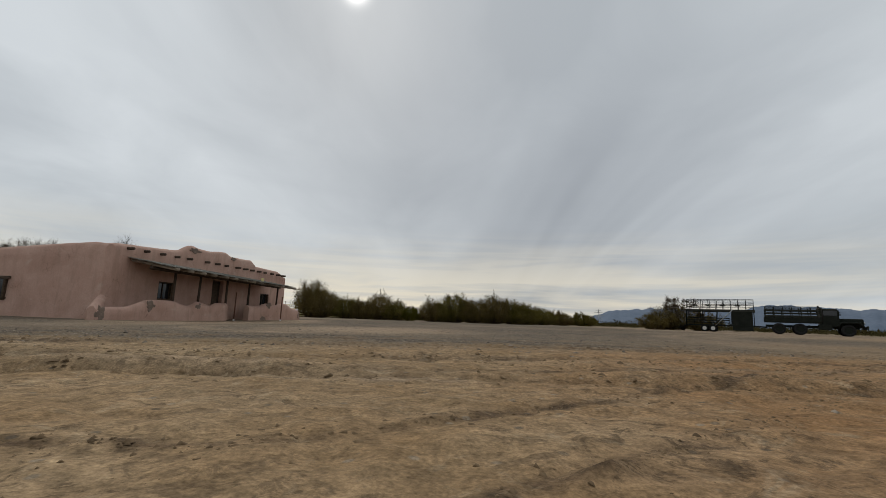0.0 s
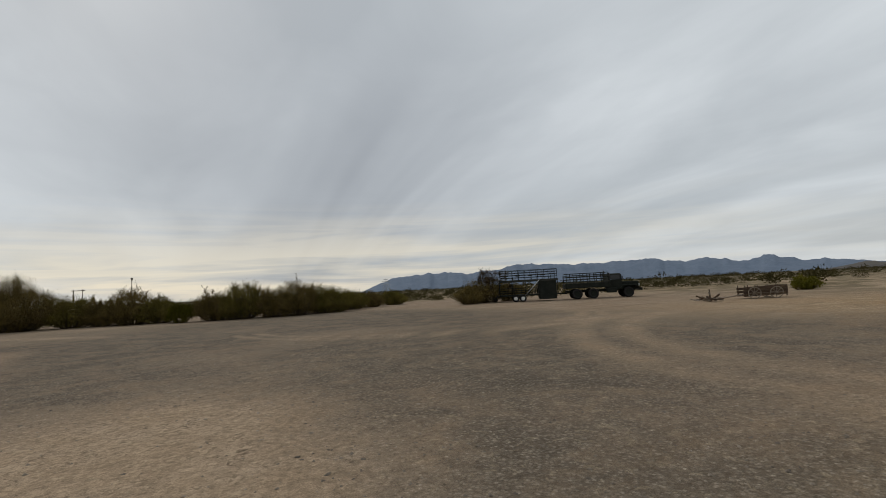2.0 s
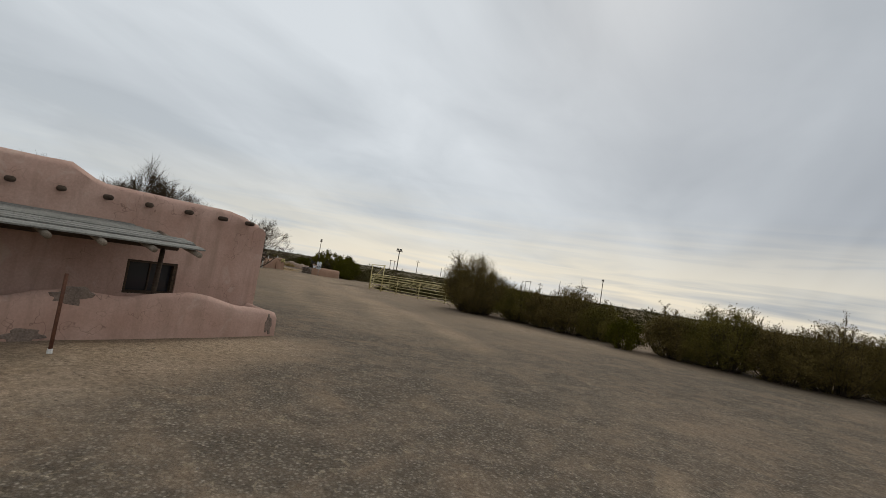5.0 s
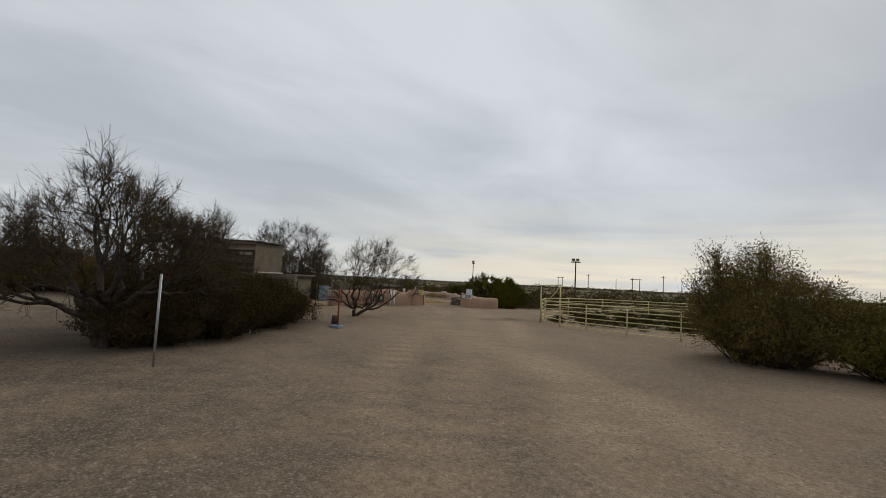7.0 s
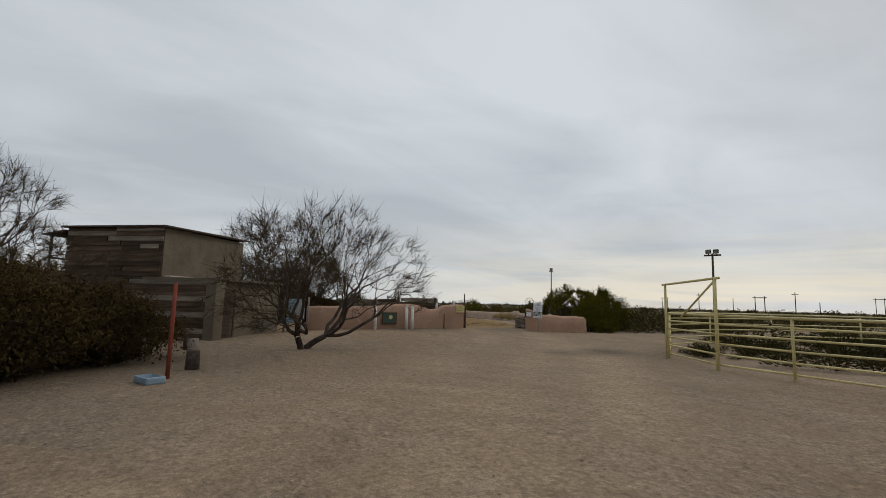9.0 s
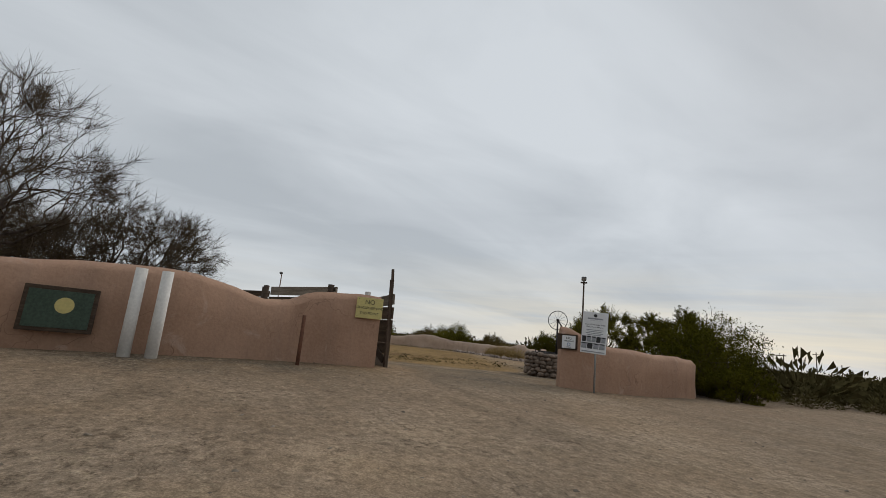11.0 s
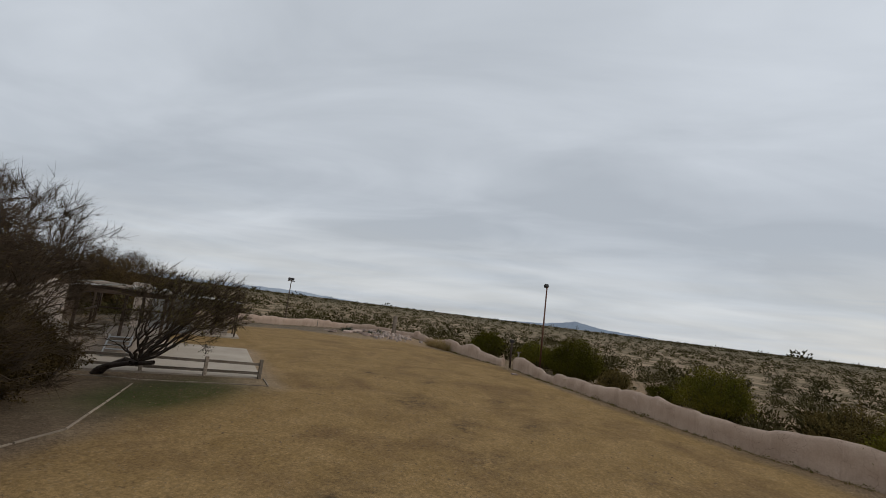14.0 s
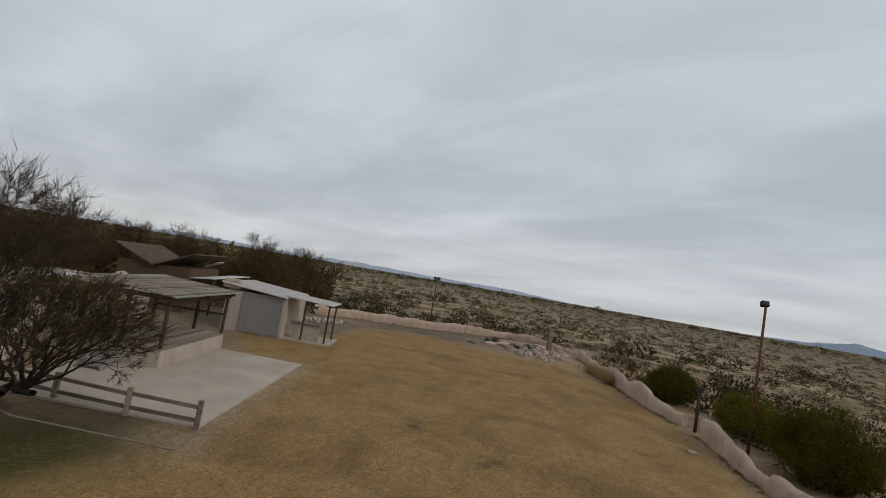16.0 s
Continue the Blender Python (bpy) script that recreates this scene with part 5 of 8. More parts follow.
def place_bushes():
    dull = "dull olive-brown desert bush at the edge of the lot"
    # (x, y, half-widths, height, seed, leaf)
    rows = [
        (-11.5, 57.5, 2.7, 2.4, 3.8, 1, LEAF_DULL), (-7.9, 57.3, 1.7, 1.6, 2.4, 2, LEAF_OLIVE), (-6.0, 56.6, 1.5, 1.5, 1.9, 3, LEAF_DULL),
        (-3.9, 55.8, 1.8, 1.7, 2.7, 4, LEAF_DULL), (-2.0, 55.0, 1.5, 1.4, 2.1, 5, LEAF_OLIVE), (-0.3, 52.4, 1.0, 0.9, 1.5, 6, LEAF_GREEN),
        (2.2, 52.8, 1.6, 1.6, 2.1, 14, LEAF_DULL), (4.3, 52.2, 1.9, 1.8, 2.7, 7, LEAF_OLIVE), (6.6, 51.2, 1.7, 1.6, 2.3, 8, LEAF_DULL), (8.6, 51.4, 1.9, 1.8, 2.8, 9, LEAF_DULL), (10.8, 51.8, 1.7, 1.6, 2.4, 15, LEAF_OLIVE), (12.4, 52.6, 1.5, 1.4, 2.2, 10, LEAF_OLIVE),
        (14.8, 55.6, 1.7, 1.5, 1.9, 11, LEAF_OLIVE), (18.0, 58.6, 1.5, 1.3, 1.4, 12, LEAF_DULL), (22.0, 62.0, 1.7, 1.5, 1.5, 13, LEAF_OLIVE),
    ]
    for x, y, rx, ry, h, s, leaf in rows:
        tall = h > 4
        bush("desert_bush", "tall rounded olive-brown desert bush" if tall else dull, (x, y, ground_z(x, y)), rx, ry, h, s, stems=int(34 * rx * ry), leafy=24 if tall else 17, leaf=leaf, size=0.07, low=0.5, ragged=0.45, shell=0.6, whips=5)
    # thicket before the plank building
    for x, y, rx, ry, h, s in ((-24.9, 42.5, 2.4, 2.2, 2.4, 21), (-27.5, 45.0, 2.3, 2.0, 2.0, 22), (-29.4, 46.8, 1.9, 1.5, 1.6, 23), (-27.9, 41.7, 2.5, 2.3, 2.7, 24), (-23.4, 40.2, 1.6, 1.5, 2.1, 25)):
        bush("thicket_bush", "dense dark thicket bush before the plank building", (x, y, 0), rx, ry, h, s, stems=int(34 * rx * ry), leafy=14, leaf=LEAF_BROWN, twig=BARK, size=0.08, low=0.9, group="thicket by the plank building")
    # scrub near the parked truck
    for x, y, rx, ry, h, s in ((26.6, 48.8, 2.2, 2.0, 2.5, 31), (30.5, 50.0, 1.8, 1.6, 2.0, 32), (24.2, 48.0, 1.6, 1.4, 1.5, 33)):
        bush("desert_bush", "grey-brown desert bush behind the parked trailer", (x, y, 0), rx, ry, h, s, stems=int(22 * rx * ry), leafy=6, leaf=LEAF_DULL, size=0.11, low=0.3)
    bush("dry_cholla", "pale yellowish dry cholla clump on the sand", (47.0, 29.6, 0), 1.3, 1.0, 1.2, 35, stems=60, leafy=8, leaf=LEAF_YELLOW, size=0.09, low=0.2)
    # green shrubs outside the field wall
    for x, y, rx, ry, h, s, leaf in ((-83.5, 63.6, 1.5, 1.4, 2.0, 41, LEAF_GREEN), (-79.8, 67.6, 1.6, 1.4, 1.7, 42, LEAF_YELLOW), (-77.6, 69.4, 1.2, 1.1, 1.7, 43, LEAF_GREEN), (-75.0, 70.1, 1.7, 1.5, 2.4, 44, LEAF_GREEN), (-72.2, 72.1, 0.9, 0.8, 1.2, 45, LEAF_DULL), (-70.6, 74.1, 0.7, 0.7, 0.9, 51, LEAF_GREEN), (-68.2, 75.7, 1.6, 1.5, 2.1, 46, LEAF_YELLOW), (-60.4, 78.9, 1.7, 1.5, 1.9, 47, LEAF_YELLOW), (-57.5, 80.7, 1.3, 1.1, 1.3, 48, LEAF_DULL), (-52.5, 82.0, 1.4, 1.3, 2.0, 49, LEAF_GREEN), (-63.8, 78.5, 1.5, 1.3, 1.6, 50, LEAF_DULL)):
        bush("green_shrub", "leafy yellow-green shrub outside the field wall", (x, y, 0), rx, ry, h, s, stems=int(34 * rx * ry), leafy=20, shell=0.9, leaf=leaf, size=0.062, low=0.6, whips=2, group="shrubs outside the field wall")
    # dark shrubs by the gate
    for x, y, rx, ry, h, s in ((-36.7, 72.6, 1.3, 1.2, 1.9, 61), (-37.6, 74.8, 1.7, 1.6, 2.4, 62), (-35.3, 71.8, 0.9, 0.8, 0.8, 63)):
        bush("gate_shrub", "dark green shrub behind the gate wall", (x, y, 0), rx, ry, h, s, stems=int(36 * rx * ry), leafy=9, shell=1.4, leaf=LEAF_GREEN, size=0.07, low=0.6, group="shrubs behind the gate wall")


place_bushes()


def place_trees():
    tree("mesquite_tree", "small bare mesquite tree with two dark trunks by the gate road", (-30.62, 52.05, 0), 5.2, 4.3, 101, trunks=2, limbs=11, crook=0.46, kids=(3, 2, 2, 2, 3), fine=5, low=-0.05, trunk_r=0.11, bole=0.09, skew=(0.6, 0.95))
    tree("mesquite_tree", "tall bare mesquite tree over the thicket", (-23.2, 39.3, 0), 5.7, 3.4, 102, trunks=3, crook=0.44, limbs=13, trunk_r=0.17, leafy=0.3, leaf=LEAF_DULL)
    tree("mesquite_tree", "spreading bare mesquite tree with curved dark trunks", (-26.3, 35.4, 0), 5.2, 3.5, 103, trunks=4, crook=0.44, limbs=12, trunk_r=0.12, leafy=0.3, leaf=LEAF_DULL, bole=0.2)
    tree("mesquite_tree", "bare mesquite tree behind the plank building", (-43.4, 53.4, 0), 7.2, 4.6, 104, trunks=4, crook=0.44, limbs=13, trunk_r=0.15)
    tree("mesquite_tree", "bare mesquite tree over the thicket by the road", (-31.0, 43.2, 0), 6.0, 3.8, 108, trunks=3, limbs=12, trunk_r=0.15)
    tree("mesquite_tree", "large bare mesquite tree leaning over the plank fence", (-48.9, 56.6, 0), 5.3, 4.0, 105, trunks=6, limbs=20, crook=0.5, trunk_r=0.12, leafy=0.5, leaf_size=0.03, leaf=LEAF_DULL, skew=(-0.6, 0.9))
    tree("mesquite_tree", "low leaning mesquite tree beside the concrete slab", (-56.9, 54.9, 0), 3.9, 2.4, 106, trunks=4, limbs=11, fine=5, trunk_r=0.085, lean=(-0.2, 2.0), leafy=0.7, leaf=LEAF_OLIVE, skew=(-0.3, 2.4), leaf_size=0.045)
    tree("mesquite_tree", "bare mesquite tree behind the stage", (-52.4, 51.8, 0), 5.6, 4.0, 107, trunks=4, crook=0.44, limbs=11, leafy=0.7, leaf=LEAF_BROWN)
    tree("mesquite_tree", "tall bare mesquite tree beside the low stage wall", (-56.6, 50.6, 0), 6.6, 2.9, 109, trunks=4, crook=0.44, limbs=18, trunk_r=0.12)
    # leafy trees near the lamp pole behind the well
    for x, y, h, s in ((-47.0, 80.4, 3.9, 111), (-45.0, 82.0, 3.4, 112), (-49.2, 81.6, 3.1, 115)):
        tree("leafy_tree", "small green tree with airy leaf clumps behind the field wall", (x, y, 0), h, 1.7, s, trunks=5, limbs=9, kids=(3, 2, 3, 2), trunk_r=0.06, leafy=16.0, leaf=LEAF_YELLOW, group="leafy trees behind the field wall", leaf_size=0.065)
    tree("leafy_tree", "small dark green tree behind the gate wall", (-40.0, 77.6, 0), 3.6, 1.7, 113, trunks=5, limbs=9, kids=(3, 2, 3, 2), trunk_r=0.06, leafy=16.0, leaf=LEAF_GREEN, group="leafy trees behind the field wall", leaf_size=0.065)
    tree("mesquite_tree", "bare bush-like tree behind the parked trailer", (27.0, 47.6, 0), 3.9, 2.0, 114, trunks=4, limbs=8, trunk_r=0.06)
    # trees beyond the buildings of the field
    for k in range(20):
        x, y = -55 - 1.75 * k + (k % 3) * 1.1, 40.5 - 0.75 * k + (k % 2) * 2.6 - (7.5 if 2 < k < 12 else 3.0 if k > 12 else 0)
        tree("mesquite_tree", "brown bare desert tree behind the white-roofed buildings", (x, y, 0), 4.8 + 0.6 * (k * 7 % 4), 2.9, 120 + k, trunks=4, limbs=9, kids=(3, 2, 3, 2), trunk_r=0.09, leafy=3.5, leaf=LEAF_BRUSH, leaf_size=0.075, group="trees behind the field buildings")
    for k in range(14):
        x, y = -50 - 2.7 * k, 41.5 - 1.0 * k - (k % 2) * 3.5 - (6.5 if 3 < k < 9 else 0)
        bush("brown_thicket", "dense brown brush behind the field buildings", (x, y, 0), 2.8, 2.4, 3.0 + 0.4 * (k % 3), 160 + k, stems=90, leafy=14, leaf=LEAF_BRUSH, twig=TWIG, size=0.10, low=0.7, group="brush behind the field buildings")
    # dark brush under the large trees by the plank fence
    for x, y, rx, ry, h, s in ((-48.8, 57.8, 1.5, 1.2, 1.7, 181), (-50.6, 57.4, 1.6, 1.3, 2.0, 182), (-52.4, 56.4, 1.6, 1.3, 1.9, 183), (-54.2, 55.2, 1.4, 1.2, 1.7, 184), (-47.4, 58.1, 1.0, 0.8, 1.5, 185), (-54.8, 52.2, 1.8, 1.5, 2.2, 186), (-50.2, 56.2, 2.2, 1.6, 2.5, 187), (-53.0, 54.4, 2.0, 1.5, 2.4, 188)):
        bush("shade_bush", "dense dark brush under the large mesquite tree", (x, y, 0), rx, ry, h, s, stems=int(75 * rx * ry), leafy=14, leaf=LEAF_BROWN, twig=BARK, size=0.075, low=0.9, group="brush under the mesquite tree")


place_trees()


def scatter(name, label, material, count, seed, where, size, category="scrub", most=170, least=9, near=24.0):
    """Low scrub over the plain: every clump is a tuft of blades with an uneven outline, finer where the camera's way is near."""
    rng = np.random.default_rng(seed)
    spots = where(rng, count)
    s = size * np.exp(rng.normal(size=len(spots)) * 0.4)
    away = np.minimum(np.hypot(spots[:, 0] + 20, spots[:, 1] - 50), np.hypot(spots[:, 0] + 58, spots[:, 1] - 68))
    blades = np.clip(most * near / np.maximum(away, 1.0), least, most).astype(int)
    own = np.repeat(np.arange(len(spots)), blades)
    n = len(own)
    at, sc = spots[own], s[own][:, None]
    width = (0.85 / np.sqrt(blades[own]))[:, None]
    d = rng.normal(size=(n, 3)) * np.array([1.0, 1.0, 0.7])
    d[:, 2] = np.abs(d[:, 2]) + 0.2
    d /= np.linalg.norm(d, axis=1, keepdims=True)
    far = np.sqrt(rng.random((n, 1)))
    base = at + d * sc * far * np.array([0.8, 0.8, 0.75])
    e = np.cross(d, rng.normal(size=(n, 3)))
    e /= np.linalg.norm(e, axis=1, keepdims=True) + 1e-9
    w = sc * width * rng.uniform(0.5, 1.1, (n, 1))
    ln = sc * (0.15 + width * 0.9)
    v = np.stack([base - e * w * 0.5, base + d * ln * 0.6 + e * w, base + d * ln - e * w * 0.5], 1)
    v[:, :, 2] = np.maximum(v[:, :, 2], at[:, None, 2] - 0.02)
    return tagged(raw_mesh(name, v.reshape(-1, 3), np.arange(n * 3).reshape(-1, 3), material), label, category, kind="stuff")


def plain(rng, n):
    """Spots out on the desert, thinning with distance, none on the lot, the road or the field."""
    r = 25 + 620 * rng.random(n * 3) ** 1.7
    a = rng.uniform(0, 2 * np.pi, n * 3)
    x, y = -40 + np.cos(a) * r * 1.15, 48 + np.sin(a) * r
    out = []
    for px, py in zip(x, y):
        west = inside(px, py, [(-200, -60), (-79, -60), (-79, 36.8), (-96.8, 45.5), (-97, 50), (-84, 62.4), (-70, 73.6), (-54, 80.6), (-43, 77.2), (-34, 73.2), (-30, 90), (-30, 200), (-200, 200)])
        far = abs(px + 30) > 170 or abs(py - 40) > 130
        north = py > 66 + 0.22 * max(0, -px - 8) and px > -28 and not (-27 < px < -5 and py < 84)
        east = px > 33 and (py > 52 or py < 18)
        rest = px < -50 and py < 38
        if west or far or north or east or rest:
            out.append((px, py, 0.0))
        if len(out) >= n:
            break
    return np.array(out)


def corral_floor(rng, n):
    x = rng.uniform(-26, -5, n)
    y = rng.uniform(63.6, 84, n)
    return np.stack([x, y, np.zeros(n)], -1)


scatter("desert_scrub", "low sage-coloured scrub over the desert plain", SAGE, 14500, 201, plain, 0.62)
scatter("dark_scrub", "darker bushes scattered over the desert plain", SAGE_DARK, 9000, 202, plain, 0.72)
scatter("corral_scrub", "dark low scrub inside the corral", SAGE_DARK, 420, 203, corral_floor, 0.42, most=420, near=90.0)


def belt(rng, n):
    """A distant line of trees and scrub along the horizon."""
    a = rng.uniform(0, 2 * np.pi, n)
    r = rng.uniform(380, 1500, n)
    return np.stack([-40 + np.cos(a) * r, 48 + np.sin(a) * r, np.zeros(n)], -1)


scatter("far_trees", "dark line of distant desert trees", SAGE_DARK, 6500, 204, belt, 2.5, least=44)


def brush_line(rng, n):
    """Taller brush at middle distance behind the lot, the truck and the corral."""
    a = rng.uniform(-1.25, 1.45, n * 2)
    r = rng.uniform(75, 330, n * 2)
    x, y = -5 + np.sin(a) * r, 30 + np.cos(a) * r
    keep = (y > 92) | (x > 62)
    return np.stack([x, y, np.zeros(n * 2)], -1)[keep][:n]


scatter("brush_line", "taller dark brush at middle distance across the plain", SAGE_DARK, 1300, 206, brush_line, 0.95, least=80)


def bosque(rng, n):
    """Dense brown mesquite brush that covers the low ground behind the buildings."""
    a = radians(146) + radians(48) * rng.random(n)
    r = 36 + 260 * rng.random(n) ** 1.5
    x, y = -56 - np.sin(a) * r, 70 + np.cos(a) * r
    keep = (y < 33) & ~((x < -64) & (y > 31))
    return np.stack([x, y, np.zeros(n)], -1)[keep]


scatter("brown_bosque", "dense brown mesquite brush behind the field buildings", LEAF_BRUSH, 1500, 207, bosque, 1.7, "brush", 90, 40, 60.0)


def wall_foot(rng, n):
    """Tufts of old grass along the inner foot of the field wall."""
    out = []
    for pts in (FIELD_WALL_NEAR, FIELD_WALL_FAR):
        total, run = lay_out(pts)[0], 0.0
        for (ax, ay), (bx, by) in zip(pts, pts[1:]):
            ln = math.hypot(bx - ax, by - ay)
            for k in range(int(n * ln / total / 2)):
                f, off = rng.random(), 0.2 + abs(rng.normal()) * 0.12
                x, y = ax + (bx - ax) * f, ay + (by - ay) * f
                nx, ny = -(by - ay) / ln, (bx - ax) / ln
                side = 1 if inside(x + nx, y + ny, FIELD) else -1
                out.append((x + nx * off * side, y + ny * off * side, ground_z(x, y)))
    return np.array(out)


scatter("wall_foot_grass", "old olive grass tufts along the foot of the field wall", LEAF_OLIVE, 900, 208, wall_foot, 0.085, "grass", 20, 8, 30.0)


def weeds(rng, n):
    out = []
    while len(out) < n:
        x, y = rng.normal(-45.6, 2.2), rng.normal(68.0, 2.8)
        if inside(x, y, FIELD) and wobble(x, y, 3, 0.5) > -0.05:
            out.append((x, y, ground_z(x, y)))
    return np.array(out)


scatter("weed_tufts", "small dark weeds sprouting in the dry field", SAGE_DARK, 520, 205, weeds, 0.05, "weeds", 16)


CLOD = surface("dirt_clod", (0.23, 0.155, 0.085), (0.12, 0.08, 0.046), 1.3, 5.0, 0.95, 0.0)


def pebbles(name, label, seed, count, where, lo, hi, material=None):
    rng = np.random.default_rng(seed)
    at = where(rng, count)
    s = lo * (hi / lo) ** (rng.random(len(at)) ** 2.6)
    base = np.array([[1, 0, 0], [-0.5, 0.87, 0], [-0.5, -0.87, 0], [0, 0, 0.8], [0.5, 0.5, 0.45], [-0.6, 0.0, 0.5]])
    tri = np.array([[0, 4, 3], [0, 1, 4], [1, 3, 4], [1, 5, 3], [1, 2, 5], [2, 3, 5], [2, 0, 3]])
    v = base[None] * (1 + 0.35 * rng.normal(size=(len(at), 6, 1))) * s[:, None, None]
    t = rng.uniform(0, 2 * np.pi, len(at))
    c, sn = np.cos(t), np.sin(t)
    v = np.stack([v[..., 0] * c[:, None] - v[..., 1] * sn[:, None], v[..., 0] * sn[:, None] + v[..., 1] * c[:, None], v[..., 2] * 0.7], -1) + at[:, None]
    f = (np.arange(len(at)) * 6)[:, None, None] + tri[None]
    return tagged(raw_mesh(name, v.reshape(-1, 3), f.reshape(-1, 3), material or PEBBLE), label, "gravel", kind="stuff")


def along_lot(rng, n):
    x, y = rng.uniform(-16, 18, n * 4), rng.uniform(4, 46, n * 4)
    keep = [(a, b, ground_z(a, b) - 0.004) for a, b in zip(x, y) if rng.random() < 0.10 + gravel_share(a, b)]
    return np.array(keep[:n])


def along_road(rng, n):
    k = rng.random(n)
    x, y = -4 - 34 * k + rng.normal(size=n) * 3.5, 38 + 28 * k + rng.normal(size=n) * 3.5
    return np.array([(a, b, ground_z(a, b) - 0.004) for a, b in zip(x, y)])


def in_gate(rng, n):
    x, y = rng.uniform(-46, -34, n), rng.uniform(60, 70, n)
    return np.array([(a, b, ground_z(a, b) - 0.004) for a, b in zip(x, y) if not inside(a, b, FIELD)])


pebbles("lot_gravel", "loose grey gravel strewn over the lot", 301, 17000, along_lot, 0.007, 0.03)


def by_the_way(rng, n):
    """The strip of the lot that the flight passes lowest."""
    x, y = rng.uniform(-5, 7, n * 3), rng.uniform(6.5, 24, n * 3)
    keep = [(a, b, ground_z(a, b) - 0.004) for a, b in zip(x, y) if rng.random() < 0.2 + gravel_share(a, b)]
    return np.array(keep[:n])


pebbles("coarse_gravel", "coarser grey and brown stones on the lot", 305, 9000, by_the_way, 0.010, 0.034)
pebbles("road_gravel", "loose pebbles on the sandy road", 302, 5000, along_road, 0.007, 0.028)
pebbles("gate_gravel", "fine loose gravel inside the gate", 303, 7000, in_gate, 0.006, 0.02)


def clods_at(rng, n):
    x = rng.uniform(-9, 9, n)
    k = rng.integers(0, 4, n)
    stray = np.where(rng.random(n) < 0.25, 5.0, 1.0)
    y = np.choose(k, [6.25, 7.75, 5.05, 5.6]) + np.choose(k, [0.10, 0.12, -0.02, 0.14]) * x + rng.normal(size=n) * 0.16 * stray
    return np.array([(a, b, ground_z(a, b) - 0.006) for a, b in zip(x, y)])


def clods_in_tracks(rng, n):
    x = rng.uniform(-1.5, 3.6, n)
    first = rng.random(n) < 0.6
    y = np.where(first, 3.58 + 0.62 * np.maximum(0.0, x - 0.25), 2.62 + 0.70 * x) + rng.normal(size=n) * np.where(rng.random(n) < 0.3, 0.16, 0.045)
    return np.array([(a, b, ground_z(a, b) - 0.002) for a, b in zip(x, y) if b > 2.9])


pebbles("track_clods", "fine broken clods along the fresh wheel tracks", 307, 3500, clods_in_tracks, 0.003, 0.014, CLOD)
pebbles("dirt_clods", "broken dirt clods along the wheel ruts", 304, 12000, clods_at, 0.006, 0.03, CLOD)


def over_field(rng, n):
    x, y = rng.uniform(-70, -42, n * 2), rng.uniform(56, 77, n * 2)
    keep = [(a, b, ground_z(a, b) - 0.004) for a, b in zip(x, y) if wobble(a, b, 6.5, 0.4) > -0.12 and inside(a, b, FIELD)]
    return np.array(keep[:n])


pebbles("field_clods", "small dark clods scattered over the dry field", 306, 9000, over_field, 0.010, 0.045, CLOD)

# ---- small helpers for wooden work ----


def board(parent, name, a, b, width, thick, material, roll=0.0, label=""):
    """A board from a to b, its width upright."""
    a, b = Vector(a), Vector(b)
    d = b - a
    bm = B()
    box(bm, (d.length, thick, width), bevel=0.006)
    ob = part(name, bm, material, parent, label)
    ob.matrix_local = Matrix.Translation((a + b) / 2) @ d.to_track_quat("X", "Z").to_matrix().to_4x4() @ pose(0, 0, 0, roll)
    return ob


def pole(parent, name, a, b, r1, r2, material, label="", seg=8):
    bm = B()
    rod(bm, a, b, r1, r2, seg)
    return part(name, bm, material, parent, label, True)


def block(parent, name, size, at, material, rot=(0, 0, 0), bevel=0.01, label=""):
    bm = B()
    box(bm, size, bevel=bevel)
    ob = part(name, bm, material, parent, label)
    ob.matrix_local = pose(*at, *rot)
    return ob


def text_on(parent, words, size, at, rot, material, name="lettering"):
    cu = bpy.data.curves.new(name, "FONT")
    cu.body, cu.size, cu.align_x, cu.align_y, cu.extrude = words, size, "CENTER", "CENTER", 0.0015
    tmp = new("tmp", cu)
    me = bpy.data.meshes.new_from_object(tmp)
    bpy.data.objects.remove(tmp)
    me.materials.clear()
    me.materials.append(material)
    ob = new(name, me)
    ob.parent = parent
    ob.matrix_local = pose(*at, *rot)
    ob["label"] = "painted words"
    return ob


# ---- plank building by the road ----


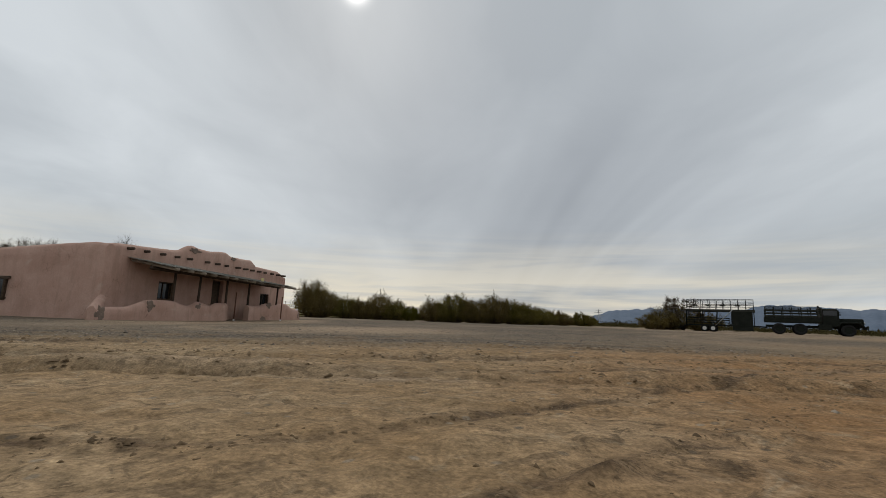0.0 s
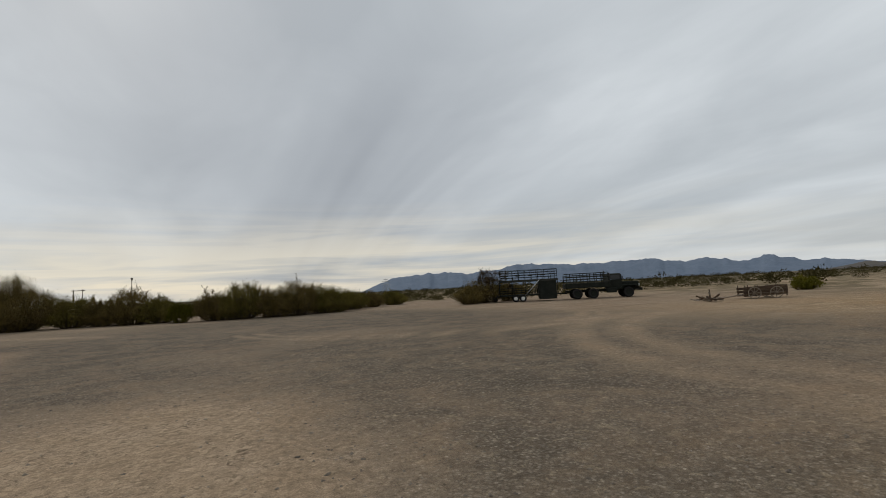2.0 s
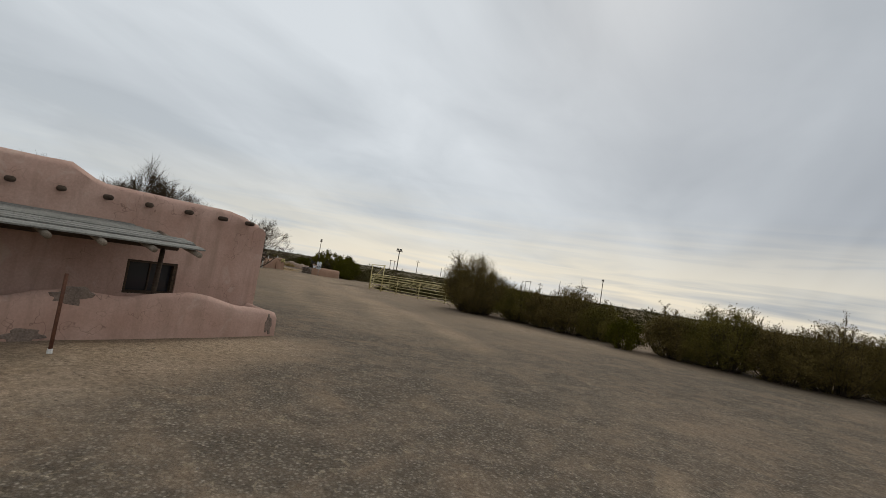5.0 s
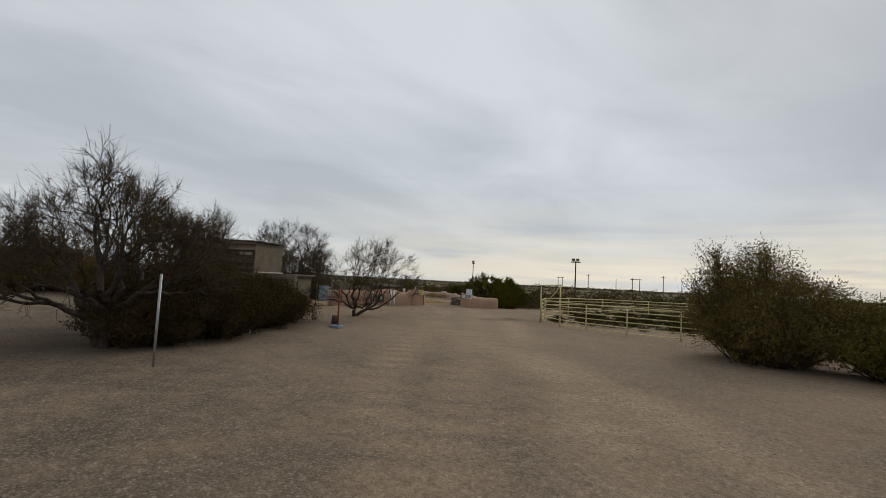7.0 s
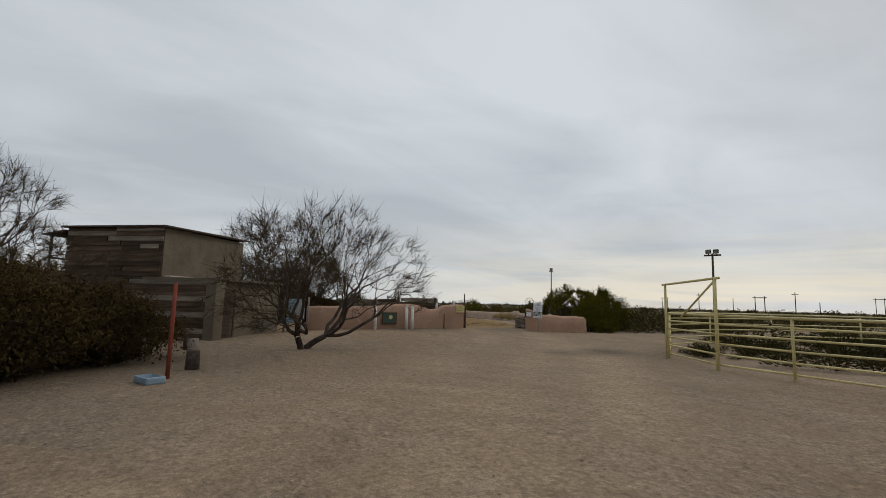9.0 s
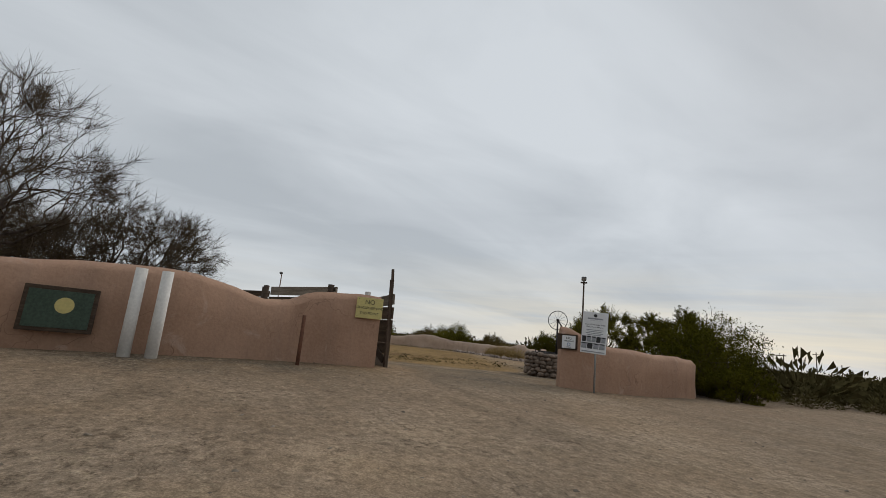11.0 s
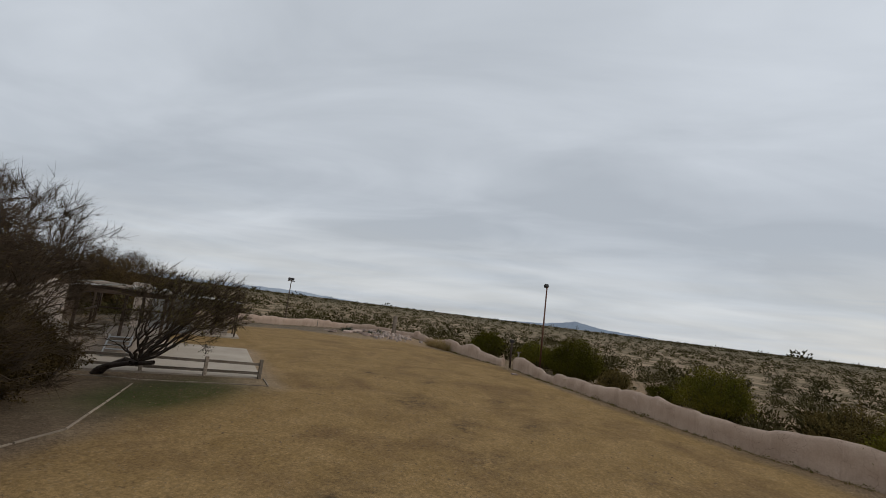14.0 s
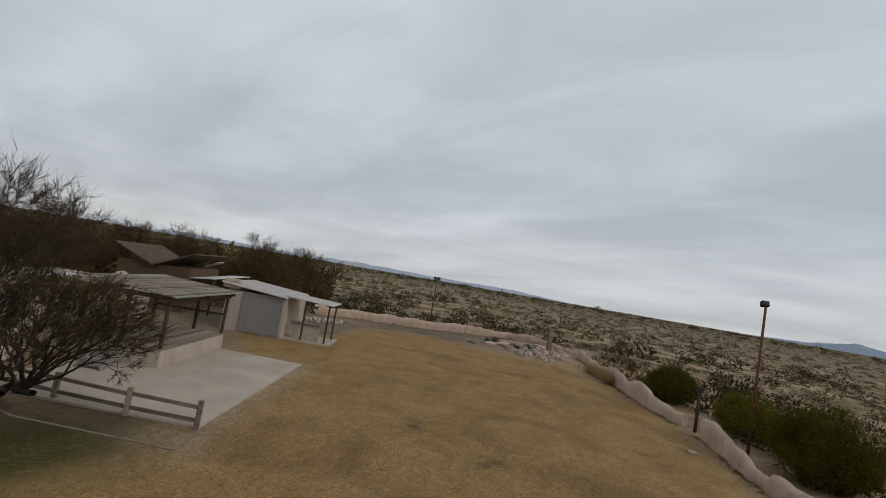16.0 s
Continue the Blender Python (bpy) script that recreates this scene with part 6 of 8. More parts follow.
def plank_building():
    t = thing("plank_building", "two-storey frontier building of dark planks and plaster", "building", at=(-33.95, 49.75, 0), turn=-132.0)
    rng = random.Random(5)
    # plain plaster bodies behind the planks
    bm = B()
    box(bm, (7.7, 4.6, 2.2), (4.15, -2.45, 1.1), bevel=0.03)
    part("lower_storey", bm, GREY_PLASTER, t, "grey-brown plastered lower storey")
    bm = B()
    box(bm, (4.4, 4.9, 2.0), (4.85, -2.75, 3.22), bevel=0.03)
    part("upper_storey", bm, GREY_PLASTER, t, "grey-brown plastered upper storey")
    # plank fronts
    for z0, rows, xa, xb, y in ((0.05, 11, 0.45, 7.95, -0.1), (2.3, 10, 2.62, 7.1, -0.24)):
        for r in range(rows):
            cut = [xa, xa + (xb - xa) * rng.uniform(0.3, 0.62), xb]
            for a, b in zip(cut, cut[1:]):
                z = z0 + 0.1 + r * 0.195
                board(t, "plank", (a + rng.uniform(0, 0.06), y + rng.uniform(-0.02, 0.03), z), (b - rng.uniform(0, 0.03), y + rng.uniform(-0.02, 0.03), z + rng.uniform(-0.015, 0.015)), 0.185, 0.04, BROWN_WOOD if rng.random() < 0.85 else GREY_WOOD)
    board(t, "plank", (2.8, -0.2, 3.45), (3.6, -0.2, 3.45), 0.16, 0.03, GREY_WOOD, label="pale replaced plank")
    block(t, "pier", (0.42, 0.5, 2.2), (0.2, -0.2, 1.1), GREY_PLASTER, bevel=0.03, label="plastered corner pier")
    block(t, "ledge", (0.3, 4.4, 0.12), (2.5, -2.6, 2.3), CREAM, bevel=0.02, label="pale plastered ledge")
    block(t, "ledge", (3.3, 4.6, 0.1), (1.7, -2.45, 2.24), GREY_PLASTER, bevel=0.02)
    block(t, "roof", (4.8, 5.3, 0.07), (4.85, -2.7, 4.28), DARK_WOOD, (-1.2, 0, 0), label="flat dark board roof with thin eaves")
    d = new("door")
    d.parent = t
    d["label"] = "dark plank door in the side wall"
    d.matrix_local = pose(0.27, -0.98, 0)
    for k in range(4):
        block(d, "plank", (0.05, 0.19, 1.74), (0, -0.3 + 0.2 * k, 0.9), DARK_WOOD, bevel=0.005)
    for y in (-0.44, 0.44):
        block(d, "door_frame", (0.1, 0.08, 1.85), (0.0, y, 0.93), BROWN_WOOD)
    block(d, "door_frame", (0.1, 0.98, 0.1), (0, 0, 1.85), BROWN_WOOD)
    # covered balcony at the far end
    block(t, "balcony_roof", (1.1, 3.0, 0.06), (7.65, -1.6, 4.0), DARK_WOOD, (0, 8, 0), label="lean-to roof over the balcony")
    for y in (-0.35, -2.9):
        pole(t, "balcony_post", (8.0, y, 0), (8.0, y, 3.95), 0.05, 0.05, DARK_WOOD)
    board(t, "balcony_rail", (8.0, -0.35, 3.0), (8.0, -2.9, 3.0), 0.08, 0.05, DARK_WOOD)
    block(t, "balcony_floor", (1.0, 2.8, 0.08), (7.65, -1.6, 2.25), DARK_WOOD)
    return t


GREY_PLASTER = surface("grey_brown_plaster", (0.175, 0.145, 0.102), (0.125, 0.102, 0.072), 1.3, 24, 0.95, 0.4, grain=0.25)
plank_building()

# ---- gate, plank fence, signs ----


def gate():
    t = thing("plank_gate", "tall weathered plank gate leaf standing open", "gate", at=(-36.52, 62.34, 0.2), turn=183.5)
    rng = random.Random(8)
    z = 0.05
    rows = [0.24, 0.22, 0.24, 0.22, 0.24]
    for k, h in enumerate(rows):
        zz = z + h / 2
        board(t, "plank", (0.04, rng.uniform(-0.01, 0.01), zz + rng.uniform(-0.01, 0.02)), (2.2 + rng.uniform(-0.06, 0.04), rng.uniform(-0.01, 0.01), zz - rng.uniform(0, 0.03)), h - 0.018, 0.045, GREY_WOOD if k == 0 else BROWN_WOOD)
        z += h
    board(t, "plank", (0.05, 0, z + 0.14), (2.2, 0.01, z - 0.04), 0.2, 0.045, GREY_WOOD, label="slanting top plank")
    board(t, "stile", (0.0, 0.035, -0.1), (0.12, 0.05, 1.72), 0.07, 0.045, DARK_WOOD, roll=90, label="tall dark edge post with a broken top")
    board(t, "stile", (0.1, 0.05, 1.70), (0.135, 0.052, 1.93), 0.045, 0.04, DARK_WOOD, roll=90)
    board(t, "stile", (2.18, 0.05, -0.1), (2.18, 0.05, 1.5), 0.08, 0.05, DARK_WOOD, roll=90)
    board(t, "brace", (0.1, 0.055, 0.2), (2.1, 0.055, 1.2), 0.13, 0.03, DARK_WOOD)
    for zz in (0.4, 1.2):
        block(t, "hinge", (0.35, 0.012, 0.05), (1.98, 0.035, zz), BLACK_IRON)
    # white posts that hold the gate behind the wall
    for x, y, h in ((-37.95, 61.3, 1.3), (-37.5, 62.16, 1.42), (-37.75, 62.13, 1.25)):
        p = thing("white_post", "white-painted square post behind the gate wall", "post", "white posts behind the wall", (x, y, ground_z(x, y)), 20)
        block(p, "shaft", (0.09, 0.09, h), (0, 0, h / 2), WHITE)
    f = thing("board_barrier", "dark plank barrier between white posts behind the wall", "barrier", at=(-37.95, 61.3, 0.1), turn=50)
    for k in range(3):
        board(f, "plank", (0.05, 0.0, 0.86 + 0.17 * k), (0.85, 0.0, 0.86 + 0.17 * k), 0.15, 0.035, BROWN_WOOD)


gate()


def plank_fence():
    t = thing("plank_fence", "high fence of rough weathered horizontal planks", "fence")
    rng = random.Random(12)
    for (ax, ay), (bx, by), hs in (((-39.1, 62.0), (-42.2, 61.1), 1.84), ((-42.3, 61.08), (-44.3, 60.4), 1.8)):
        z, k = 0.08, 0
        while z < hs - 0.1:
            h = rng.choice((0.2, 0.24, 0.28, 0.3))
            a0, b0 = rng.uniform(-0.05, 0.03), rng.uniform(-0.04, 0.06)
            pale = rng.random() < 0.45
            board(t, "plank", (ax + a0, ay, z + h / 2 + rng.uniform(-0.02, 0.02)), (bx + b0, by + rng.uniform(-0.02, 0.02), z + h / 2 + rng.uniform(-0.03, 0.03)), h - rng.uniform(0.01, 0.045), 0.04, GREY_WOOD if pale else BROWN_WOOD)
            z += h
            k += 1
        for x, y in ((ax, ay), (bx, by)):
            pole(t, "post", (x - 0.06, y - 0.12, -0.2), (x - 0.06, y - 0.12, hs + 0.05), 0.08, 0.075, DARK_WOOD)
    (ax, ay), (bx, by) = (-44.35, 60.4), (-46.75, 59.3)
    n = 17
    for k in range(n):
        f = (k + 0.5) / n
        x, y = ax + (bx - ax) * f, ay + (by - ay) * f
        h = 1.72 + 0.12 * f + rng.uniform(-0.05, 0.05)
        board(t, "upright_plank", (x, y, 0.06 + rng.uniform(0, 0.06)), (x + rng.uniform(-0.02, 0.02), y, h), 0.155, 0.03, GREY_WOOD, roll=0).rotation_euler = (0, 0, 0)
        ob = t.children[-1]
        ob.matrix_local = pose(x, y, h / 2 + 0.03, 0, rng.uniform(-1.5, 1.5), 27.8) @ pose(0, 0, 0, 0, -90, 0)
    for x, y in ((bx, by), (bx + 0.1, by + 0.15)):
        pole(t, "post", (x, y, -0.2), (x, y, 1.9), 0.07, 0.065, GREY_WOOD)
    board(t, "fallen_plank", (-47.0, 59.45, 0.03), (-47.9, 58.8, 0.12), 0.2, 0.03, GREY_WOOD, roll=80)


plank_fence()


def signs():
    # yellow notice on the gate wall
    s = thing("notice_sign", "yellow metal notice about vehicles on the gate wall", "sign", at=(-36.17, 61.7, 1.30), turn=72)
    block(s, "plate", (0.46, 0.012, 0.36), (0, -0.05, 0), SIGN_YELLOW, bevel=0.003)
    for z, size, words in ((0.10, 0.11, "NO"), (0.0, 0.058, "VEHICLES BEYOND"), (-0.095, 0.062, "THIS POINT")):
        text_on(s, words, size, (0, -0.059, z), (90, 0, 0), SIGN_BLACK)
    for x in (-0.2, 0.2):
        for z in (-0.15, 0.15):
            pole(s, "screw", (x, -0.05, z), (x, -0.062, z), 0.007, 0.007, BLACK_IRON)
    # no smoking sign on its dark board
    s = thing("no_smoking_sign", "white no smoking sign on a dark board on the wall", "sign", at=(-35.585, 65.98, 1.09), turn=57.9)
    block(s, "backing_board", (0.42, 0.03, 0.32), (0, -0.02, 0), DARK_WOOD, bevel=0.004)
    block(s, "plate", (0.28, 0.008, 0.26), (0.02, -0.045, 0.0), SIGN_WHITE, bevel=0.002)
    text_on(s, "NO", 0.075, (0.02, -0.0505, 0.075), (90, 0, 0), SIGN_BLACK)
    text_on(s, "SMOKING", 0.047, (0.02, -0.0505, 0.018), (90, 0, 0), SIGN_BLACK)
    bm = B()
    ring(bm, (0.02, -0.05, -0.05), (0, 1, 0), 0.03, 0.005, 20, 4)
    part("symbol_ring", bm, SIGN_BLUE, s)
    block(s, "bar", (0.09, 0.003, 0.012), (0.02, -0.05, -0.105), SIGN_BLACK, bevel=0)
    # tall welcome board on a steel post
    s = thing("welcome_sign", "tall white welcome board with photo rows on a thin post", "sign", at=(-35.10, 66.24, 0.1), turn=36)
    pole(s, "post", (0.03, 0.02, -0.1), (0.03, 0.02, 1.5), 0.02, 0.02, GALV)
    board_ob = block(s, "board", (0.5, 0.014, 0.84), (0, -0.012, 1.22), SIGN_WHITE, (0, 2.5, 0), 0.004)
    for k in range(10):
        row, colm = divmod(k, 5)
        if row and colm > 3:
            continue
        w = 0.084 if row == 0 else 0.105
        x = -0.19 + colm * (0.094 if row == 0 else 0.118) + (0 if row == 0 else 0.005)
        block(board_ob, "photo", (w, 0.003, 0.105), (x, -0.009, -0.14 - row * 0.135), SIGN_GREY if k % 3 else SIGN_BLACK, bevel=0)
        block(board_ob, "caption_bar", (w, 0.004, 0.022), (x, -0.0095, -0.088 - row * 0.135), SIGN_BLACK, bevel=0)
    for z, size, words in ((0.165, 0.046, "Guest of Maricopa Wells"), (0.115, 0.046, "Welcome to Arizona")):
        ob = text_on(board_ob, words, size * 0.86, (0, -0.0085, z), (90, 0, 0), SIGN_BLACK)
    block(board_ob, "title_bar", (0.30, 0.003, 0.028), (0, -0.009, 0.285), SIGN_GREY, bevel=0)
    block(board_ob, "rule", (0.22, 0.003, 0.005), (0, -0.009, 0.25), SIGN_GREY, bevel=0)
    bm = B()
    rod(bm, (0, -0.006, 0.35), (0, -0.011, 0.35), 0.034, 0.034, 16)
    part("emblem", bm, SIGN_BLACK, board_ob)
    for k in range(4):
        block(board_ob, "text_bar", (0.34 - 0.06 * (k % 2), 0.003, 0.014), (0, -0.009, 0.055 - 0.034 * k), SIGN_GREY, bevel=0)
    block(board_ob, "footer_bar", (0.45, 0.003, 0.022), (0, -0.009, -0.385), SIGN_GREY, bevel=0)


signs()


# ---- stone well with iron wheels ----


def well():
    cx, cy, r = -39.45, 69.25, 0.72
    t = thing("stone_well", "round cobblestone well with iron wheels on top", "well", at=(cx, cy, 0.08))
    bm = B()
    rod(bm, (0, 0, -0.1), (0, 0, 0.62), r - 0.06, r - 0.07, 28)
    part("core", bm, MORTAR, t, "mortar between the cobbles")
    shapes = []
    rng = random.Random(3)
    for k in range(6):
        bm = B()
        bmesh.ops.create_icosphere(bm, subdivisions=2, radius=1.0)
        for v in bm.verts:
            v.co *= 1 + 0.16 * wobble(v.co.x + k * 5, v.co.y, v.co.z, 1.3)
        me = bpy.data.meshes.new("cobble")
        bm.to_mesh(me)
        bm.free()
        me.materials.append(STONE)
        me.shade_smooth()
        shapes.append(me)
    z, row = 0.06, 0
    while z < 0.63:
        n = 22 + (row % 3)
        for k in range(n):
            a = 2 * math.pi * (k + 0.5 * (row % 2) + rng.uniform(-0.15, 0.15)) / n
            ob = new("stone", rng.choice(shapes))
            ob.parent = t
            w = 2 * math.pi * r / n * 0.56
            ob.matrix_local = pose(math.cos(a) * (r - 0.03), math.sin(a) * (r - 0.03), z + rng.uniform(-0.02, 0.02), 0, 0, math.degrees(a)) @ pose(0, 0, 0, rng.uniform(-25, 25)) @ Matrix.Diagonal((0.095, w * rng.uniform(0.85, 1.15), 0.068 * rng.uniform(0.85, 1.2), 1))
        z += 0.112
        row += 1
    bm = B()
    rod(bm, (0, 0, 0.62), (0, 0, 0.67), r - 0.02, r - 0.06, 28)
    part("coping", bm, MORTAR, t, "flat mortar rim")
    bm = B()
    rod(bm, (0, 0, 0.672), (0, 0, 0.70), r - 0.16, r - 0.16, 24)
    part("lid", bm, BLACK_IRON, t, "dark iron lid")
    for x, y in ((-0.38, -0.25), (0.35, 0.35), (0.1, -0.5)):
        bm = B()
        ring(bm, (x, y, 0.74), (0.7, 0.7, 0), 0.055, 0.012, 14, 5)
        part("ring_handle", bm, BLACK_IRON, t)
    facing = Vector((0.62, -0.78, 0))
    side = Vector((0.78, 0.62, 0))
    hubs = ((Vector((0.38, -0.10, 1.72)), 0.29), (Vector((0.40, 0.28, 1.34)), 0.18))
    for h, rad in hubs:
        wheel = new("wheel")
        wheel.parent = t
        wheel["label"] = "spoked iron wheel"
        bm = B()
        ring(bm, h, facing, rad, 0.011, 32, 6)
        part("rim", bm, BLACK_IRON, wheel)
        bm = B()
        rod(bm, h - facing * 0.05, h + facing * 0.05, rad * 0.15, rad * 0.15, 12)
        part("hub", bm, BLACK_IRON, wheel)
        up = Vector((0, 0, 1))
        for k in range(12):
            a = 2 * math.pi * k / 12
            e = side * math.cos(a) + up * math.sin(a)
            bm = B()
            rod(bm, h + e * rad * 0.1, h + e * rad, 0.005, 0.005, 5)
            part("spoke", bm, BLACK_IRON, wheel)
    (h1, _), (h2, _) = hubs
    pole(t, "upright", (h1.x, h1.y, 0.69), h1, 0.03, 0.026, BLACK_IRON)
    pole(t, "upright", (h2.x - 0.02, h2.y - 0.14, 0.69), (h2.x - 0.02, h2.y - 0.14, 1.50), 0.03, 0.026, BLACK_IRON)
    pole(t, "upright", (h2.x, h2.y, 0.69), h2, 0.02, 0.018, BLACK_IRON)
    pole(t, "shaft", h1, h2, 0.022, 0.018, BLACK_IRON, "sloping iron shaft between the wheels")
    block(t, "base_bar", (0.9, 0.06, 0.04), (0.1, 0.0, 0.72), BLACK_IRON, (0, 0, 40))


well()

# ---- yellow pipe corral ----


def corral():
    t = thing("corral_fence", "faded yellow steel pipe corral fence with many rails", "fence")
    front = [(-24.8, 62.5), (-22.48, 61.1), (-20.6, 60.8), (-18.2, 60.7), (-15.7, 61.1), (-12.8, 61.5), (-9.8, 62.0), (-6.6, 62.4)]
    side = [(-24.8, 62.5), (-27.2, 66.3), (-27.7, 70.2), (-26.8, 74.0), (-24.4, 77.4), (-21.0, 79.6), (-17.0, 80.4), (-13.0, 79.9), (-9.0, 78.4)]
    for pts in (front, side):
        for x, y in pts[(0 if pts is front else 1):]:
            pole(t, "post", (x, y, -0.2), (x, y, 1.45), 0.036, 0.036, YELLOW)
        for (ax, ay), (bx, by) in zip(pts, pts[1:]):
            for z in (0.15, 0.42, 0.69, 0.96, 1.22):
                sag = 0.02 * wobble(ax, ay, z, 3)
                pole(t, "rail", (ax, ay, z + sag), (bx, by, z - sag), 0.026, 0.026, YELLOW, seg=6)
            pole(t, "rail", (ax, ay, 1.45), (bx, by, 1.45), 0.036, 0.036, YELLOW, seg=6)
    # high frame over the gate panel
    g = thing("corral_gate", "tall yellow pipe gate frame with a diagonal brace", "gate")
    pole(g, "frame_post", (-24.85, 62.45, -0.2), (-24.85, 62.45, 2.42), 0.04, 0.04, YELLOW)
    pole(g, "frame_post", (-22.46, 61.03, -0.2), (-22.46, 61.03, 2.46), 0.045, 0.045, YELLOW)
    pole(g, "header", (-25.0, 62.53, 2.40), (-22.3, 60.95, 2.47), 0.035, 0.035, YELLOW)
    pole(g, "brace", (-22.5, 61.05, 2.38), (-24.1, 62.0, 1.3), 0.028, 0.028, YELLOW)
    # squeeze chute inside
    c = thing("cattle_chute", "rusty orange cattle chute frame inside the corral", "chute", at=(-11.5, 72.0, 0), turn=20)
    for x in (-0.5, 0.5):
        for y in (-0.9, 0.9):
            pole(c, "post", (x, y, -0.1), (x, y, 1.9), 0.04, 0.04, YELLOW)
    for z in (0.5, 0.9, 1.3, 1.7):
        for x in (-0.5, 0.5):
            pole(c, "rail", (x, -0.9, z), (x, 0.9, z), 0.03, 0.03, RUST, seg=6)
    for y in (-0.9, 0.9):
        pole(c, "rail", (-0.5, y, 1.88), (0.5, y, 1.88), 0.03, 0.03, YELLOW, seg=6)


corral()

# ---- lamp poles and far masts ----


def lamp_pole(label, x, y, h, heads=1, arm=0.0, r=0.07, material=DARK_WOOD, turn=0.0):
    t = thing("lamp_pole", label, "lamp pole", "flood-lamp poles", (x, y, 0), turn)
    pole(t, "shaft", (0, 0, -0.2), (0, 0, h), r, r * 0.75, material)
    if arm:
        block(t, "crossarm", (arm * 2, 0.08, 0.09), (0, 0, h - 0.1), material)
    for k in range(heads):
        x0 = (k - (heads - 1) / 2) * arm * 0.9
        lamp = new("lamp_head")
        lamp.parent = t
        lamp["label"] = "small dark flood lamp"
        block(lamp, "housing", (0.26, 0.2, 0.2), (x0, -0.1, h + 0.1), BLACK_IRON, (25, 0, 0), 0.02)
        block(lamp, "lens", (0.2, 0.01, 0.15), (x0, -0.19, h + 0.06), GALV, (25, 0, 0), 0.002)
        pole(lamp, "bracket", (x0, 0, h - 0.08), (x0, -0.05, h + 0.1), 0.02, 0.02, BLACK_IRON)
    return t


lamp_pole("dark wooden pole with a crossarm and two flood lamps", -29.65, 74.25, 4.75, 2, 0.42, turn=20)
lamp_pole("slim dark pole with a single flood lamp behind the well", -46.4, 78.3, 4.8, 1, 0.18, 0.055, turn=40)
lamp_pole("slim rust-brown pole with one flood lamp outside the field wall", -76.1, 68.0, 5.6, 1, 0.0, 0.06, RUST, turn=-60)
lamp_pole("dark pole with a crossarm and flood lamps beyond the field", -86.9, 42.6, 4.5, 2, 0.35, 0.06, turn=-40)
lamp_pole("dark wooden pole behind the desert bushes", -6.85, 88.7, 5.2, 1, 0.1, 0.06)
lamp_pole("dark wooden pole behind the tall bush", -13.6, 60.0, 3.5, 0, 0.0, 0.045)


def masts():
    rng = random.Random(21)
    for k in range(12):
        a = radians(-34 + 30 * k / 11 + rng.uniform(-1, 1)) if k < 10 else radians(12 + 9 * (k - 10))
        d = rng.uniform(380, 620)
        t = thing("power_pole", "distant bare utility pole on the horizon", "utility pole", "distant utility poles", (-10 + math.sin(a) * d, 60 + math.cos(a) * d, 0))
        h = rng.uniform(9, 17) if k < 10 else 7
        pole(t, "shaft", (0, 0, -0.5), (0, 0, h), 0.32, 0.25, DARK_WOOD, seg=6)
        if k % 3 == 0:
            pole(t, "shaft", (6, 0, -0.5), (6, 0, h), 0.32, 0.25, DARK_WOOD, seg=6)
            block(t, "crossarm", (9, 0.5, 0.5), (3, 0, h - 1), DARK_WOOD)
        elif k % 3 == 1:
            block(t, "crossarm", (4, 0.4, 0.4), (0, 0, h - 1.5), DARK_WOOD)
    t = thing("pylon", "distant lattice power pylon before the mountains", "pylon", at=(163, 417, 0), turn=25)
    for sx in (-1, 1):
        for sy in (-1, 1):
            pole(t, "leg", (sx * 3, sy * 3, 0), (sx * 0.7, sy * 0.7, 11), 0.16, 0.12, GALV, seg=4)
    for z, w in ((8.5, 6.5), (11, 5), (13, 3)):
        block(t, "crossarm", (w * 2, 0.4, 0.35), (0, 0, z), GALV)
    pole(t, "mast", (0, 0, 10.5), (0, 0, 14), 0.5, 0.2, GALV, seg=4)
    for z in (3, 6):
        f = 1 - z / 14
        for sy in (-1, 1):
            pole(t, "strut", (-3 * f, 3 * f * sy, z), (2.2 * f, 2.2 * f * sy, z + 3), 0.1, 0.1, GALV, seg=4)
            pole(t, "strut", (3 * f, 3 * f * sy, z), (-2.2 * f, 2.2 * f * sy, z + 3), 0.1, 0.1, GALV, seg=4)


masts()

# ---- army truck and seating trailer ----
TRUCK_DIR = Vector((0.804, -0.595))


def wheel(parent, x, y, r, w, hub_mat, z=None):
    wh = new("wheel")
    wh.parent = parent
    wh.matrix_local = pose(x, y, r if z is None else z)
    bm = B()
    ring(bm, (0, 0, 0), (0, 1, 0), r - w * 0.45, w * 0.45, 24, 8)
    for v in bm.verts:
        v.co.y *= 1.15
    part("tyre", bm, TYRE, wh, "black ribbed tyre", True)
    bm = B()
    rod(bm, (0, -w * 0.35, 0), (0, w * 0.35, 0), r * 0.56, r * 0.56, 18)
    rod(bm, (0, -w * 0.45, 0), (0, w * 0.45, 0), r * 0.2, r * 0.2, 12)
    part("rim", bm, hub_mat, wh)
    return wh


def rail_cage(parent, x0, x1, y0, y1, z0, z1, bars, posts, mat, r=0.022):
    """Rails round a deck on upright posts."""
    for y in (y0, y1):
        for k in range(posts + 1):
            x = x0 + (x1 - x0) * k / posts
            pole(parent, "stanchion", (x, y, z0), (x, y, z1), r * 1.2, r * 1.2, mat, seg=6)
        for k in range(bars):
            z = z0 + (z1 - z0) * (k + 1) / bars
            pole(parent, "rail", (x0, y, z), (x1, y, z), r, r, mat, seg=6)
    for x in (x0, x1):
        for k in range(bars):
            z = z0 + (z1 - z0) * (k + 1) / bars
            pole(parent, "rail", (x, y0, z), (x, y1, z), r, r, mat, seg=6)


